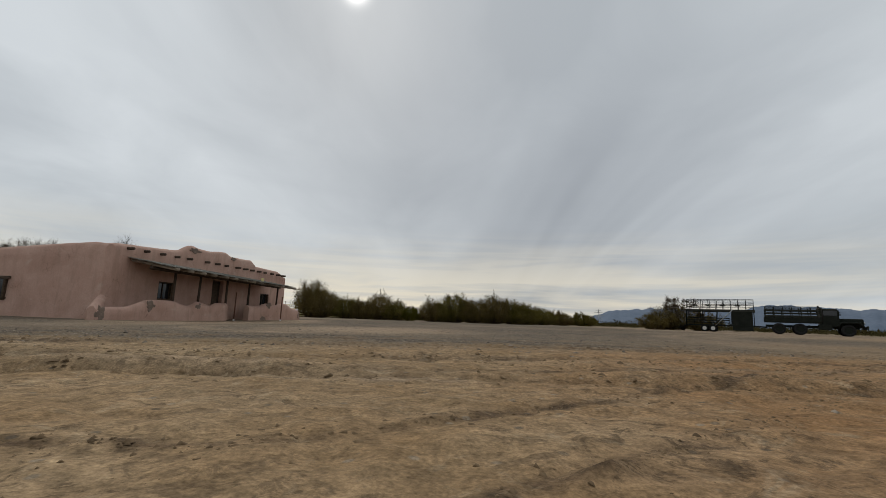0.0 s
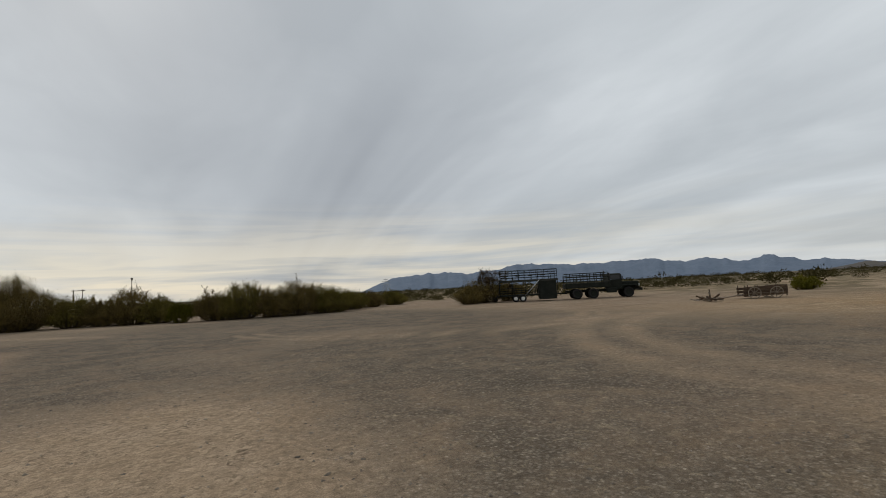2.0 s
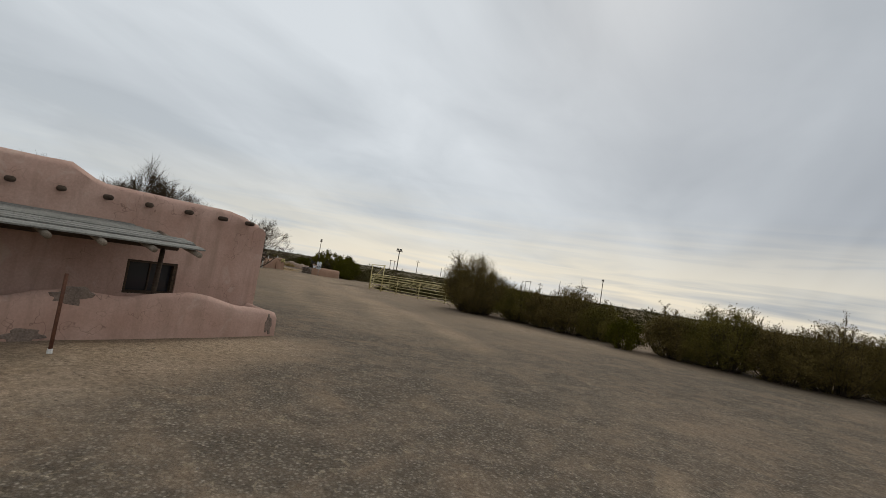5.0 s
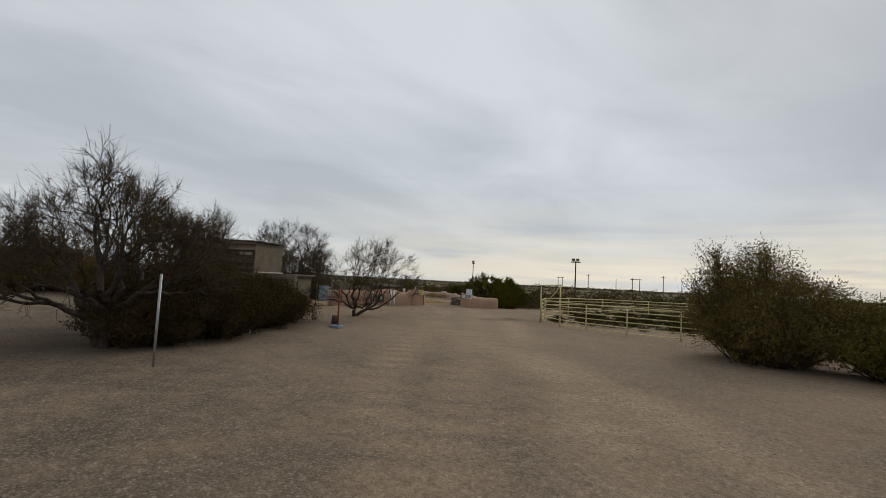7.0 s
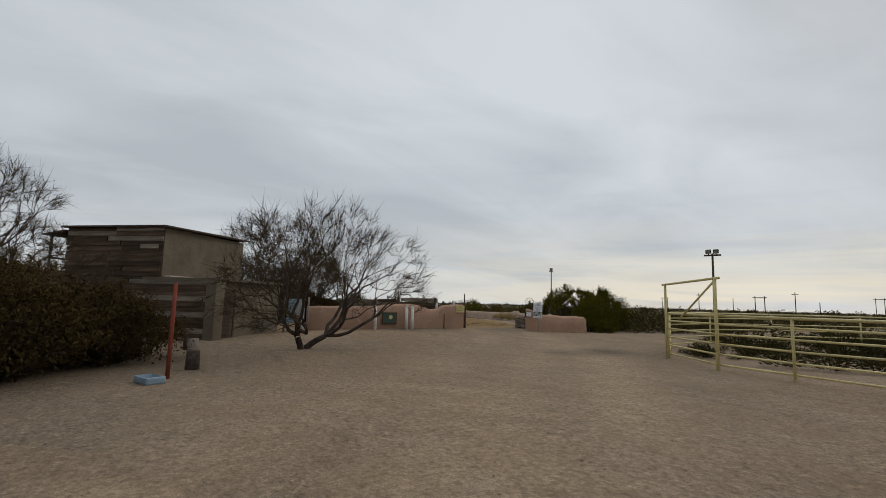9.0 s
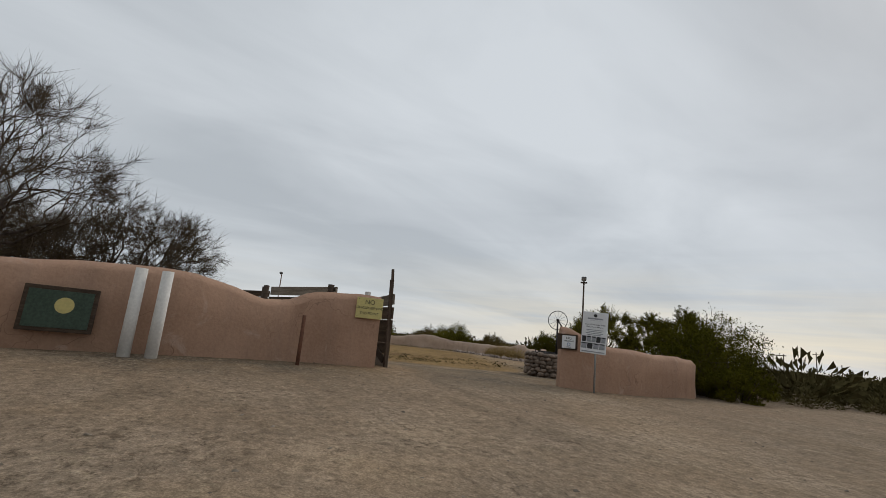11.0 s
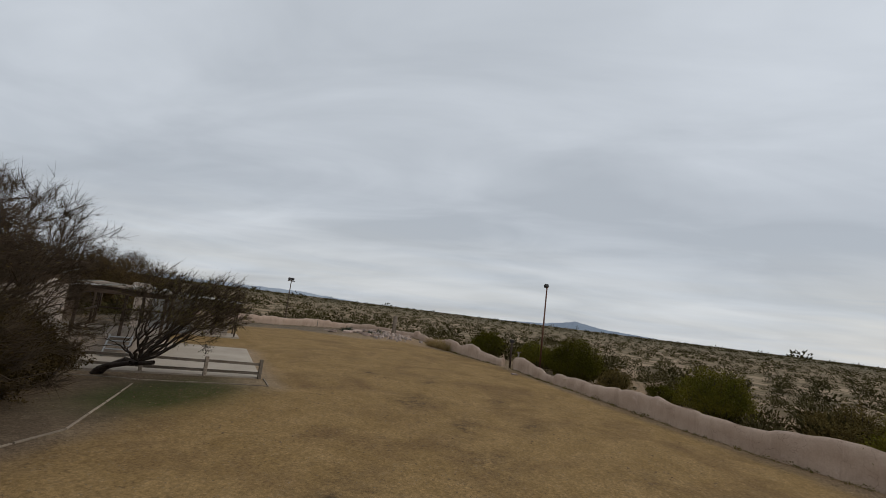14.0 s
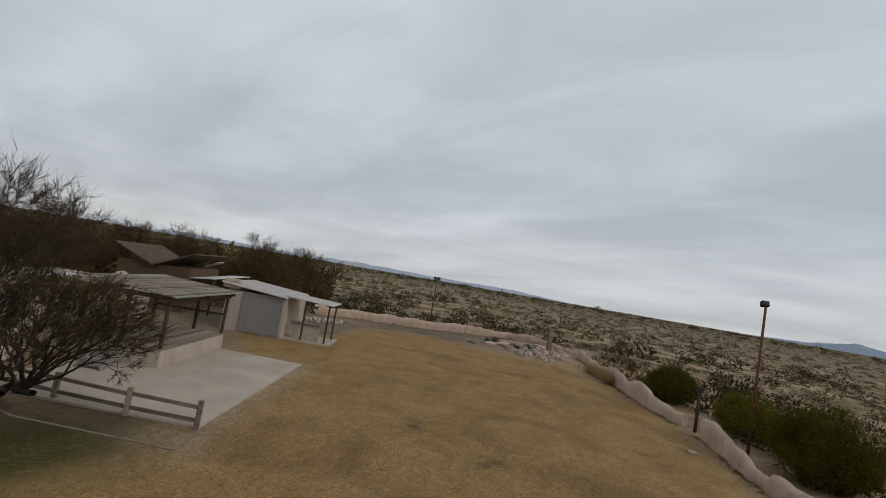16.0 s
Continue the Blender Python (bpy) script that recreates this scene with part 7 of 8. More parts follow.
def truck():
    ang = math.degrees(math.atan2(TRUCK_DIR.y, TRUCK_DIR.x))
    base = Vector((28.09, 45.2))
    # the near side of truck and trailer lies on the line through their wheels
    off = Vector((-TRUCK_DIR.y, TRUCK_DIR.x)) * 1.05
    o = base + off
    t = thing("army_truck", "old olive-green six-wheeled army truck parked on sand", "truck", at=(o.x, o.y, 0), turn=ang)
    for x in (5.45, 6.93, 10.11):
        for y in (-1.0, 1.0):
            wheel(t, x, y, 0.49, 0.26, OLIVE)
    for y in (-0.42, 0.42):
        block(t, "frame_rail", (6.4, 0.1, 0.2), (7.7, y, 0.72), OLIVE)
    for x in (5.45, 6.93, 10.11):
        pole(t, "axle", (x, -0.95, 0.49), (x, 0.95, 0.49), 0.07, 0.07, OLIVE)
    bed = new("cargo_bed")
    bed.parent = t
    bed["label"] = "open cargo bed with stake rails"
    block(bed, "floor", (4.0, 2.3, 0.1), (6.42, 0, 1.08), OLIVE)
    for y in (-1.15, 1.15):
        block(bed, "side_board", (4.0, 0.05, 0.36), (6.42, y, 1.28), OLIVE)
        for k in range(3):
            block(bed, "slat", (4.0, 0.03, 0.09), (6.42, y * 1.01, 1.62 + 0.24 * k), OLIVE_LIGHT, (0, 0, 0), 0.004)
        for k in range(7):
            block(bed, "stake", (0.07, 0.05, 0.95), (4.5 + 0.64 * k, y, 1.85), OLIVE)
        block(bed, "bench", (3.8, 0.4, 0.05), (6.42, y * 0.78, 1.5), OLIVE_LIGHT)
    rail_cage(bed, 4.5, 8.3, -1.12, 1.12, 1.9, 2.42, 3, 6, OLIVE)
    block(bed, "headboard", (0.06, 2.3, 1.0), (8.4, 0, 1.6), OLIVE)
    block(bed, "tailgate", (0.06, 2.3, 0.45), (4.42, 0, 1.25), OLIVE)
    cab = new("cab")
    cab.parent = t
    cab["label"] = "soft-topped steel cab"
    block(cab, "body", (1.15, 2.1, 0.95), (9.0, 0, 1.22), OLIVE, bevel=0.05)
    block(cab, "canvas_top", (1.05, 1.95, 0.14), (8.95, 0, 2.2), OLIVE_LIGHT, bevel=0.05)
    for y in (-0.96, 0.96):
        for x in (8.5, 9.5):
            block(cab, "pillar", (0.07, 0.06, 0.52), (x, y, 1.92), OLIVE)
        block(cab, "side_window", (0.9, 0.012, 0.42), (9.0, y, 1.92), GLASS, bevel=0.002)
        block(cab, "mirror", (0.04, 0.14, 0.3), (9.62, y * 1.22, 1.85), BLACK_IRON)
    block(cab, "windscreen_frame", (0.06, 1.95, 0.5), (9.56, 0, 1.93), OLIVE, (0, -6, 0))
    block(cab, "windscreen", (0.02, 1.7, 0.36), (9.6, 0, 1.94), GLASS, (0, -6, 0), 0.002)
    bm = B()
    box(bm, (1.55, 1.25, 0.72), (10.38, 0, 1.12), bevel=0.12)
    part("hood", bm, OLIVE, t, "long rounded engine hood")
    for y in (-0.92, 0.92):
        bm = B()
        box(bm, (1.35, 0.55, 0.1), (10.2, y, 1.12), bevel=0.04)
        box(bm, (0.35, 0.55, 0.1), (10.95, y, 0.98), (0, 38, 0), bevel=0.03)
        box(bm, (0.4, 0.55, 0.1), (9.5, y, 0.95), (0, -40, 0), bevel=0.03)
        part("fender", bm, OLIVE, t, "flat angular fender")
        bm = B()
        rod(bm, (11.12, y * 0.72, 1.12), (11.2, y * 0.72, 1.12), 0.11, 0.1, 14)
        part("headlight", bm, GALV, t, "round headlight")
    bm = B()
    for k in range(9):
        box(bm, (0.03, 0.05, 0.55), (11.16, -0.44 + 0.11 * k, 1.1))
    part("grille", bm, BLACK_IRON, t)
    block(t, "bumper", (0.14, 2.2, 0.24), (11.27, 0, 0.72), OLIVE, bevel=0.02)
    pole(t, "exhaust_stack", (8.42, 1.12, 1.0), (8.42, 1.12, 2.6), 0.07, 0.07, BLACK_IRON)
    pole(t, "exhaust_stack", (8.42, -1.02, 1.2), (8.42, -1.02, 2.35), 0.09, 0.09, BLACK_IRON)
    block(t, "fuel_tank", (0.9, 0.45, 0.45), (8.6, -0.95, 0.72), OLIVE, bevel=0.06)

    s = thing("seating_trailer", "dark two-deck passenger trailer with railings behind the truck", "trailer", at=(o.x, o.y, 0), turn=ang)
    for x in (-0.33, 0.37):
        for y in (-1.0, 1.0):
            wheel(s, x, y, 0.33, 0.2, WHITE)
    block(s, "lower_deck", (5.6, 2.2, 0.12), (0.9, 0, 0.62), OLIVE)
    block(s, "upper_deck", (5.5, 2.2, 0.1), (0.95, 0, 2.05), OLIVE)
    for y in (-1.08, 1.08):
        for x in (-1.8, -0.6, 0.7, 1.9, 3.65):
            pole(s, "column", (x, y, 0.6), (x, y, 2.05), 0.035, 0.035, OLIVE, seg=6)
        block(s, "deck_edge", (5.6, 0.05, 0.2), (0.95, y * 1.02, 2.0), OLIVE_LIGHT)
    rail_cage(s, -1.75, 3.65, -1.05, 1.05, 2.1, 3.02, 4, 9, OLIVE)
    rail_cage(s, -1.85, 1.7, -1.08, 1.08, 0.65, 1.3, 3, 5, OLIVE)
    block(s, "cabin", (1.6, 2.15, 1.85), (2.75, 0, 1.1), OLIVE, bevel=0.03, label="closed dark box under the upper deck")
    pole(s, "stair_stringer", (0.6, -1.12, 0.6), (2.0, -1.12, 2.05), 0.04, 0.04, GALV)
    for k in range(6):
        block(s, "stair_tread", (0.22, 0.5, 0.03), (0.75 + 0.23 * k, -0.85, 0.75 + 0.235 * k), OLIVE_LIGHT)
    for k in range(4):
        block(s, "bench", (0.4, 1.9, 0.06), (-1.4 + 0.8 * k, 0, 1.05), OLIVE_LIGHT)
        block(s, "bench", (0.4, 1.9, 0.06), (-1.2 + 1.2 * k, 0, 2.5), OLIVE_LIGHT)
    block(s, "drawbar", (1.0, 0.12, 0.12), (4.1, 0, 0.6), OLIVE, (0, 3, 0))
    block(s, "ramp", (0.9, 1.6, 0.05), (-2.25, 0, 0.42), OLIVE, (0, -20, 0))


truck()


def junk():
    rng = random.Random(31)
    x, y = 28.9, 27.2
    t = thing("scrap_pile", "low heap of broken grey timbers and stones", "scrap pile", at=(x, y, ground_z(x, y)))
    for k in range(22):
        a, ln = rng.uniform(0, 2 * math.pi), rng.uniform(0.3, 0.8)
        e = Vector((math.cos(a), math.sin(a), rng.uniform(-0.1, 0.5))).normalized() * ln / 2
        c = Vector((rng.gauss(0, 0.6), rng.gauss(0, 0.35), 0.06 + rng.uniform(0, 0.1) + abs(e.z)))
        board(t, "timber", c - e, c + e, rng.uniform(0.06, 0.12), rng.uniform(0.04, 0.08), GREY_WOOD if rng.random() < 0.4 else BROWN_WOOD, rng.uniform(0, 90))
    pole(t, "stake", (0.05, 0, 0), (0.15, 0.05, 0.75), 0.06, 0.04, BROWN_WOOD)
    pole(t, "stake", (0.3, 0.1, 0), (-0.02, 0.0, 0.6), 0.05, 0.04, GREY_WOOD)
    x, y = 32.9, 26.1
    w = thing("wagon_wreck", "collapsed old wooden wagon with spoked wheels", "wagon", at=(x, y, ground_z(x, y)), turn=-42)
    for side in (-0.55, 0.55):
        for z in (0.32, 0.52, 0.72):
            board(w, "side_plank", (-1.3, side, z - 0.12), (1.2, side * 1.05, z), 0.16, 0.035, BROWN_WOOD)
        for k in range(5):
            board(w, "stave", (-1.2 + 0.58 * k, side * 1.06, 0.12), (-1.2 + 0.58 * k, side * 1.06, 0.85), 0.05, 0.05, DARK_WOOD)
    for k in range(7):
        board(w, "floor_plank", (-1.25 + 0.36 * k, -0.55, 0.2 + 0.03 * k), (-1.25 + 0.36 * k, 0.55, 0.2 + 0.03 * k), 0.035, 0.3, BROWN_WOOD)
    board(w, "tail_board", (1.22, -0.5, 0.55), (1.22, 0.5, 0.55), 0.5, 0.035, BROWN_WOOD)
    pole(w, "drawbar", (-1.2, 0.0, 0.25), (-2.3, 0.25, 0.08), 0.05, 0.04, GREY_WOOD)
    for px, py, tilt in ((0.5, -0.75, 0.25), (-0.75, -0.78, 0.12), (0.55, 0.75, -0.2)):
        bm = B()
        c, ax = Vector((px, py, 0.36)), Vector((0, 1, tilt)).normalized()
        ring(bm, c, ax, 0.36, 0.03, 24, 6)
        u = ax.cross(Vector((1, 0, 0))).normalized()
        v = ax.cross(u)
        for k in range(8):
            a = math.pi * k / 4
            rod(bm, c, c + (u * math.cos(a) + v * math.sin(a)) * 0.35, 0.022, 0.018, 6)
        rod(bm, c - ax * 0.08, c + ax * 0.08, 0.07, 0.07, 10)
        part("wheel", bm, GREY_WOOD, w, "grey spoked wooden wheel")


junk()

# ---- small things along the road ----


def roadside():
    t = thing("red_post", "rusty red steel post on the roadside", "post", at=(-25.95, 48.33, 0))
    pole(t, "pipe", (0, 0, -0.1), (0.02, 0, 1.85), 0.04, 0.035, RED_RUST)
    t = thing("blue_tub", "shallow grey-blue tub on the sand", "tub", at=(-25.6, 48.05, 0), turn=25)
    bm = B()
    box(bm, (0.52, 0.34, 0.13), (0, 0, 0.075), bevel=0.03)
    top = [f for f in bm.faces if f.normal.z > 0.9 and f.calc_area() > 0.05]
    r = bmesh.ops.inset_region(bm, faces=top, thickness=0.025)
    bmesh.ops.translate(bm, verts=list({v for f in top for v in f.verts}), vec=(0, 0, -0.08))
    part("basin", bm, BOX_BLUE, t)
    t = thing("tree_stump", "short cut grey stump by the road", "stump", at=(-27.1, 48.8, 0))
    bm = B()
    rod(bm, (0, 0, -0.1), (0.02, 0, 0.42), 0.15, 0.13, 12)
    part("stump", bm, BARK, t, "", True)
    t = thing("stump_post", "low round wooden post by the thicket", "stump", at=(-29.4, 48.9, 0))
    pole(t, "stump", (0, 0, -0.1), (0, 0, 0.5), 0.14, 0.13, GREY_WOOD, seg=12)
    t = thing("rail_barrier", "leaning wooden rail on a short post", "rail", at=(-31.3, 48.8, 0))
    pole(t, "post", (0, 0, -0.1), (0, 0, 0.62), 0.06, 0.055, DARK_WOOD)
    pole(t, "rail", (0.0, 0.0, 0.3), (0.9, -1.6, 0.75), 0.04, 0.035, DARK_WOOD)
    t = thing("white_stake", "small white-tipped stake at the thicket edge", "stake", at=(-24.9, 44.0, 0))
    pole(t, "stake", (0, 0, -0.05), (0.05, 0, 0.28), 0.03, 0.025, WHITE)
    t = thing("thin_post", "thin grey post under the trees", "post", at=(-19.6, 39.9, 0))
    pole(t, "pipe", (0, 0, -0.1), (0, 0, 2.2), 0.03, 0.03, GALV)
    t = thing("barrel", "blue plastic barrel under the trees", "barrel", at=(-26.8, 34.6, 0))
    bm = B()
    rod(bm, (0, 0, 0), (0, 0, 0.9), 0.29, 0.29, 24)
    for z in (0.05, 0.3, 0.6, 0.86):
        ring(bm, (0, 0, z), (0, 0, 1), 0.285, 0.018, 24, 5)
    part("drum", bm, BARREL_BLUE, t, "", True)
    block(t, "sticker", (0.16, 0.01, 0.2), (0.26, -0.13, 0.55), SIGN_WHITE, (0, 0, 63), 0.002)
    # electric cabinet and framed map by the gate wall
    t = thing("electric_cabinet", "grey-blue steel electric cabinet on legs", "cabinet", at=(-36.75, 53.25, 0.1), turn=62)
    block(t, "body", (0.72, 0.35, 1.05), (0, 0, 0.98), BOX_BLUE, bevel=0.015)
    block(t, "door", (0.34, 0.02, 0.95), (-0.17, -0.18, 0.98), BOX_BLUE, bevel=0.006)
    block(t, "door", (0.34, 0.02, 0.95), (0.18, -0.18, 0.98), GALV, bevel=0.006)
    for x in (-0.3, 0.3):
        for y in (-0.12, 0.12):
            pole(t, "leg", (x, y, 0), (x, y, 0.48), 0.025, 0.025, GALV)
    for dx, name in ((0.55, "post"), (-0.5, "post")):
        pole(t, name, (dx, 0.05, 0), (dx, 0.05, 1.6), 0.04, 0.04, GREY_WOOD)
    for x, y in ((-35.72, 56.68), (-35.66, 58.28), (-35.64, 58.58)):
        p = thing("white_post", "short white-painted post before the adobe wall", "post", "white posts before the wall", (x, y, ground_z(x, y)))
        pole(p, "shaft", (0, 0, -0.1), (0, 0, 1.13), 0.075, 0.07, WHITE, seg=10)
    t = thing("map_board", "dark green framed picture board on the adobe wall", "sign", at=(-35.93, 57.5, 0.8), turn=89)
    block(t, "frame", (0.76, 0.04, 0.56), (0, 0, 0), DARK_WOOD)
    block(t, "panel", (0.66, 0.012, 0.46), (0, -0.024, 0), SIGN_GREEN, bevel=0.002)
    bm = B()
    rod(bm, (0.05, -0.028, 0.05), (0.05, -0.034, 0.05), 0.1, 0.1, 16)
    part("emblem", bm, SIGN_YELLOW, t)
    t = thing("iron_stake", "thin dark iron stake before the adobe wall", "stake", at=(-35.8, 60.5, 0.2))
    pole(t, "stake", (0, 0, -0.1), (0, 0, 0.85), 0.03, 0.03, RUST)


RED_RUST = surface("red_rust_paint", (0.26, 0.06, 0.035), (0.17, 0.05, 0.035), 4.0, 40, 0.8, 0.3)
roadside()

# ---- field: kerb boards, rocks, grasses, gap post ----


PALE_WOOD = surface("bleached_timber", (0.36, 0.29, 0.215), (0.21, 0.165, 0.12), 1.6, 26, 0.9, 0.4, stretch=(1, 7, 9), grain=0.35, vary=0.25)


def kerb(name, label, pts, w=0.045, h=0.06):
    t = thing(name, label, "border", kind="structure")
    rng = random.Random(4)
    for (ax, ay), (bx, by) in zip(pts, pts[1:]):
        ln = math.hypot(bx - ax, by - ay)
        n = max(1, round(ln / 1.1))
        for k in range(n):
            a, b = k / n + 0.004, (k + 1) / n - 0.004
            board(t, "border_board", (ax + (bx - ax) * a, ay + (by - ay) * a, ground_z(ax + (bx - ax) * a, ay + (by - ay) * a) + h / 2 - 0.03), (ax + (bx - ax) * b, ay + (by - ay) * b, ground_z(ax + (bx - ax) * b, ay + (by - ay) * b) + h / 2 - 0.03 + rng.uniform(-0.01, 0.01)), h, w, PALE_WOOD)


kerb("trim_path", "weathered timber border of the dry field", CURB)
kerb("trim_bed", "weathered timber border under the large tree", [(-47.2, 59.5), (-48.8, 59.3), (-52.3, 58.1)])
kerb("trim_slab", "pale timber border round the slab bed", [(-55.9, 54.3), (-56.8, 55.7), (-57.1, 56.5), (-59.25, 59.55), (-60.2, 58.7)])
kerb("trim_well", "pale timber border beside the well", [(-40.35, 68.85), (-41.4, 70.9)])


def rocks():
    shapes = []
    for k in range(6):
        bm = B()
        bmesh.ops.create_icosphere(bm, subdivisions=2, radius=1.0)
        for v in bm.verts:
            v.co *= 1 + 0.3 * wobble(v.co.x + k * 5, v.co.y, v.co.z, 1.1)
        me = bpy.data.meshes.new("rock")
        bm.to_mesh(me)
        bm.free()
        me.materials.append(ROCK_PALE)
        shapes.append(me)
    slabs = []
    for k in range(5):
        bm = B()
        n = 7
        lo = [bm.verts.new((math.cos(6.28 * i / n) * (1 + 0.3 * wobble(i, k, 0, 2)), math.sin(6.28 * i / n) * (1 + 0.3 * wobble(i, k, 4, 2)), 0)) for i in range(n)]
        hi = [bm.verts.new((v.co.x * 0.94, v.co.y * 0.94, 1)) for v in lo]
        bm.faces.new(hi), bm.faces.new(lo[::-1])
        for i in range(n):
            bm.faces.new((lo[i], lo[(i + 1) % n], hi[(i + 1) % n], hi[i]))
        me = bpy.data.meshes.new("flagstone")
        bm.to_mesh(me)
        bm.free()
        me.materials.append(FLAGSTONE)
        slabs.append(me)
    rng = random.Random(77)
    beds = ((-86.6, 53.9, 2.2, 2.6, 90, "bed of grey stones in the desert garden"), (-75.3, 41.2, 3.2, 1.2, 80, "strip of grey stones along the far path"))
    for cx, cy, rx, ry, n, label in beds:
        t = thing("rock_bed", label, "rock bed", at=(cx, cy, 0), turn=-25)
        for k in range(n):
            x, y = rng.gauss(0, rx * 0.45), rng.gauss(0, ry * 0.45)
            p = t.matrix_world @ Vector((x, y, 0))
            s = rng.uniform(0.07, 0.2)
            ob = new("stone", rng.choice(shapes))
            ob.parent = t
            ob.matrix_local = pose(x, y, ground_z(p.x, p.y) + s * 0.3, rng.uniform(0, 360), rng.uniform(0, 360), rng.uniform(0, 360)) @ Matrix.Diagonal((s * 1.2, s, s * 0.75, 1))
    t = thing("stone_border", "border of small pinkish-white river stones in the field", "stone border")
    line = [Vector(p) for p in ((-58.6, 77.9), (-55.6, 77.9), (-53.0, 77.5), (-51.4, 77.3), (-50.2, 77.4), (-49.4, 77.6))]
    for k in range(190):
        i = rng.randrange(len(line) - 1)
        p = line[i].lerp(line[i + 1], rng.random()) + Vector((rng.gauss(0, 0.16), rng.gauss(0, 0.16)))
        s = rng.uniform(0.05, 0.125)
        ob = new("stone", rng.choice(shapes))
        ob.parent = t
        ob.matrix_local = pose(p.x, p.y, ground_z(p.x, p.y) + s * 0.3, rng.uniform(0, 360), rng.uniform(0, 360), rng.uniform(0, 360)) @ Matrix.Diagonal((s * 1.3, s, s * 0.75, 1))
    t = thing("flagstone_garden", "loose pinkish flagstones round a cactus stump", "garden", at=(-88.5, 51.6, 0))
    for k in range(46):
        x, y = rng.uniform(-3.6, 3.4), rng.uniform(-4.2, 3.4)
        s = rng.uniform(0.25, 0.55)
        ob = new("flagstone", rng.choice(slabs))
        ob.parent = t
        ob.matrix_local = pose(x, y, ground_z(x - 88.5, y + 51.6) - 0.02, rng.uniform(-9, 9), rng.uniform(-9, 9), rng.uniform(0, 360)) @ Matrix.Diagonal((s, s * 0.8, rng.uniform(0.08, 0.2), 1))
    c = thing("cactus_stump", "tall dry grey cactus trunk in the garden", "cactus", at=(-88.6, 53.6, 0.38))
    bm = B()
    rod(bm, (0, 0, -0.2), (0.06, 0, 1.85), 0.2, 0.15, 12)
    for v in bm.verts:
        v.co.x += 0.03 * wobble(v.co.x, v.co.y, v.co.z, 3)
    part("trunk", bm, GREY_WOOD, c)
    for k in range(10):
        a = 2 * math.pi * k / 10
        pole(c, "rib", (math.cos(a) * 0.2, math.sin(a) * 0.2, -0.1), (0.06 + math.cos(a) * 0.155, math.sin(a) * 0.155, 1.84), 0.028, 0.02, GREY_WOOD, seg=5)
    for x, y, s in ((-87.5, 49.3, 0.42), (-86.9, 49.0, 0.36), (-86.4, 52.0, 0.34), (-87.3, 52.6, 0.36)):
        a = thing("agave", "dark spiky agave rosette on sand", "agave", "agaves in the garden", (x, y, ground_z(x, y)))
        prng = np.random.default_rng(int(-x * 10))
        n = 26
        th = prng.uniform(0, 2 * np.pi, n)
        el = prng.uniform(0.25, 1.3, n)
        tip = np.stack([np.cos(th) * np.cos(el), np.sin(th) * np.cos(el), np.sin(el)], -1) * s * prng.uniform(0.9, 1.3, (n, 1))
        raw_mesh("leaf_rosette", *cones(np.zeros((n, 3)), tip, np.full(n, s * 0.13), np.full(n, 0.004), 4), AGAVE, a)
    for x, y, s in ((-85.9, 58.2, 0.8), (-84.9, 59.2, 0.9), (-83.8, 60.1, 0.85), (-53.6, 78.2, 0.8), (-52.3, 77.9, 0.95), (-51.0, 77.7, 0.75), (-54.9, 78.7, 0.6)):
        a = thing("bunch_grass", "dry golden bunch grass clump by the wall", "grass clump", "bunch grass by the field wall", (x, y, ground_z(x, y)))
        prng = np.random.default_rng(int(-x * 10))
        n = 420
        th = prng.uniform(0, 2 * np.pi, n)
        el = prng.uniform(0.35, 1.5, n)
        foot = np.stack([np.cos(th), np.sin(th), np.zeros(n)], -1) * prng.uniform(0, s * 0.35, (n, 1))
        tip = foot + np.stack([np.cos(th) * np.cos(el), np.sin(th) * np.cos(el), np.sin(el)], -1) * s * prng.uniform(0.6, 1.1, (n, 1))
        raw_mesh("blades", *cones(foot, tip, np.full(n, 0.008), np.full(n, 0.002), 3), STRAW, a)
    s = thing("loose_stone", "flat pale stone lying in the dry field", "stone", at=(-73.7, 66.6, 0.03))
    block(s, "stone", (0.42, 0.3, 0.1), (0, 0, 0), FLAGSTONE, (0, 0, 30), 0.03)


ROCK_PALE = surface("pale_river_stone", (0.44, 0.355, 0.30), (0.22, 0.175, 0.15), 1.4, 12, 0.9, 0.3, vary=0.4)
rocks()


def gap_posts():
    t = thing("gate_post", "dark post with a box at the gap in the field wall", "post", at=(-77.4, 66.0, 0), turn=40)
    pole(t, "shaft", (0, 0, -0.1), (0, 0, 1.75), 0.07, 0.065, DARK_WOOD)
    block(t, "box", (0.3, 0.16, 0.22), (0, 0, 1.8), BLACK_IRON, bevel=0.02)
    t = thing("gate_post", "weathered timber post with a short crosspiece at the wall gap", "post", at=(-76.85, 66.55, 0), turn=40)
    pole(t, "shaft", (0, 0, -0.1), (0, 0, 1.15), 0.05, 0.05, GREY_WOOD)
    board(t, "crosspiece", (-0.2, 0, 1.12), (0.25, 0, 1.18), 0.08, 0.05, GREY_WOOD)
    t = thing("wooden_stake", "short wooden stake beside the far path", "stake", at=(-89.4, 44.9, 0))
    pole(t, "shaft", (0, 0, -0.1), (0, 0, 0.9), 0.05, 0.05, GREY_WOOD)


gap_posts()

# ---- slab, stage, pergola and buildings at the field's edge ----
AV, BV = Vector((-0.755, -0.655)).normalized(), Vector((0.655, -0.755)).normalized()
S0 = Vector((-61.0, 53.3))
STAGE_TURN = math.degrees(math.atan2(AV.y, AV.x))


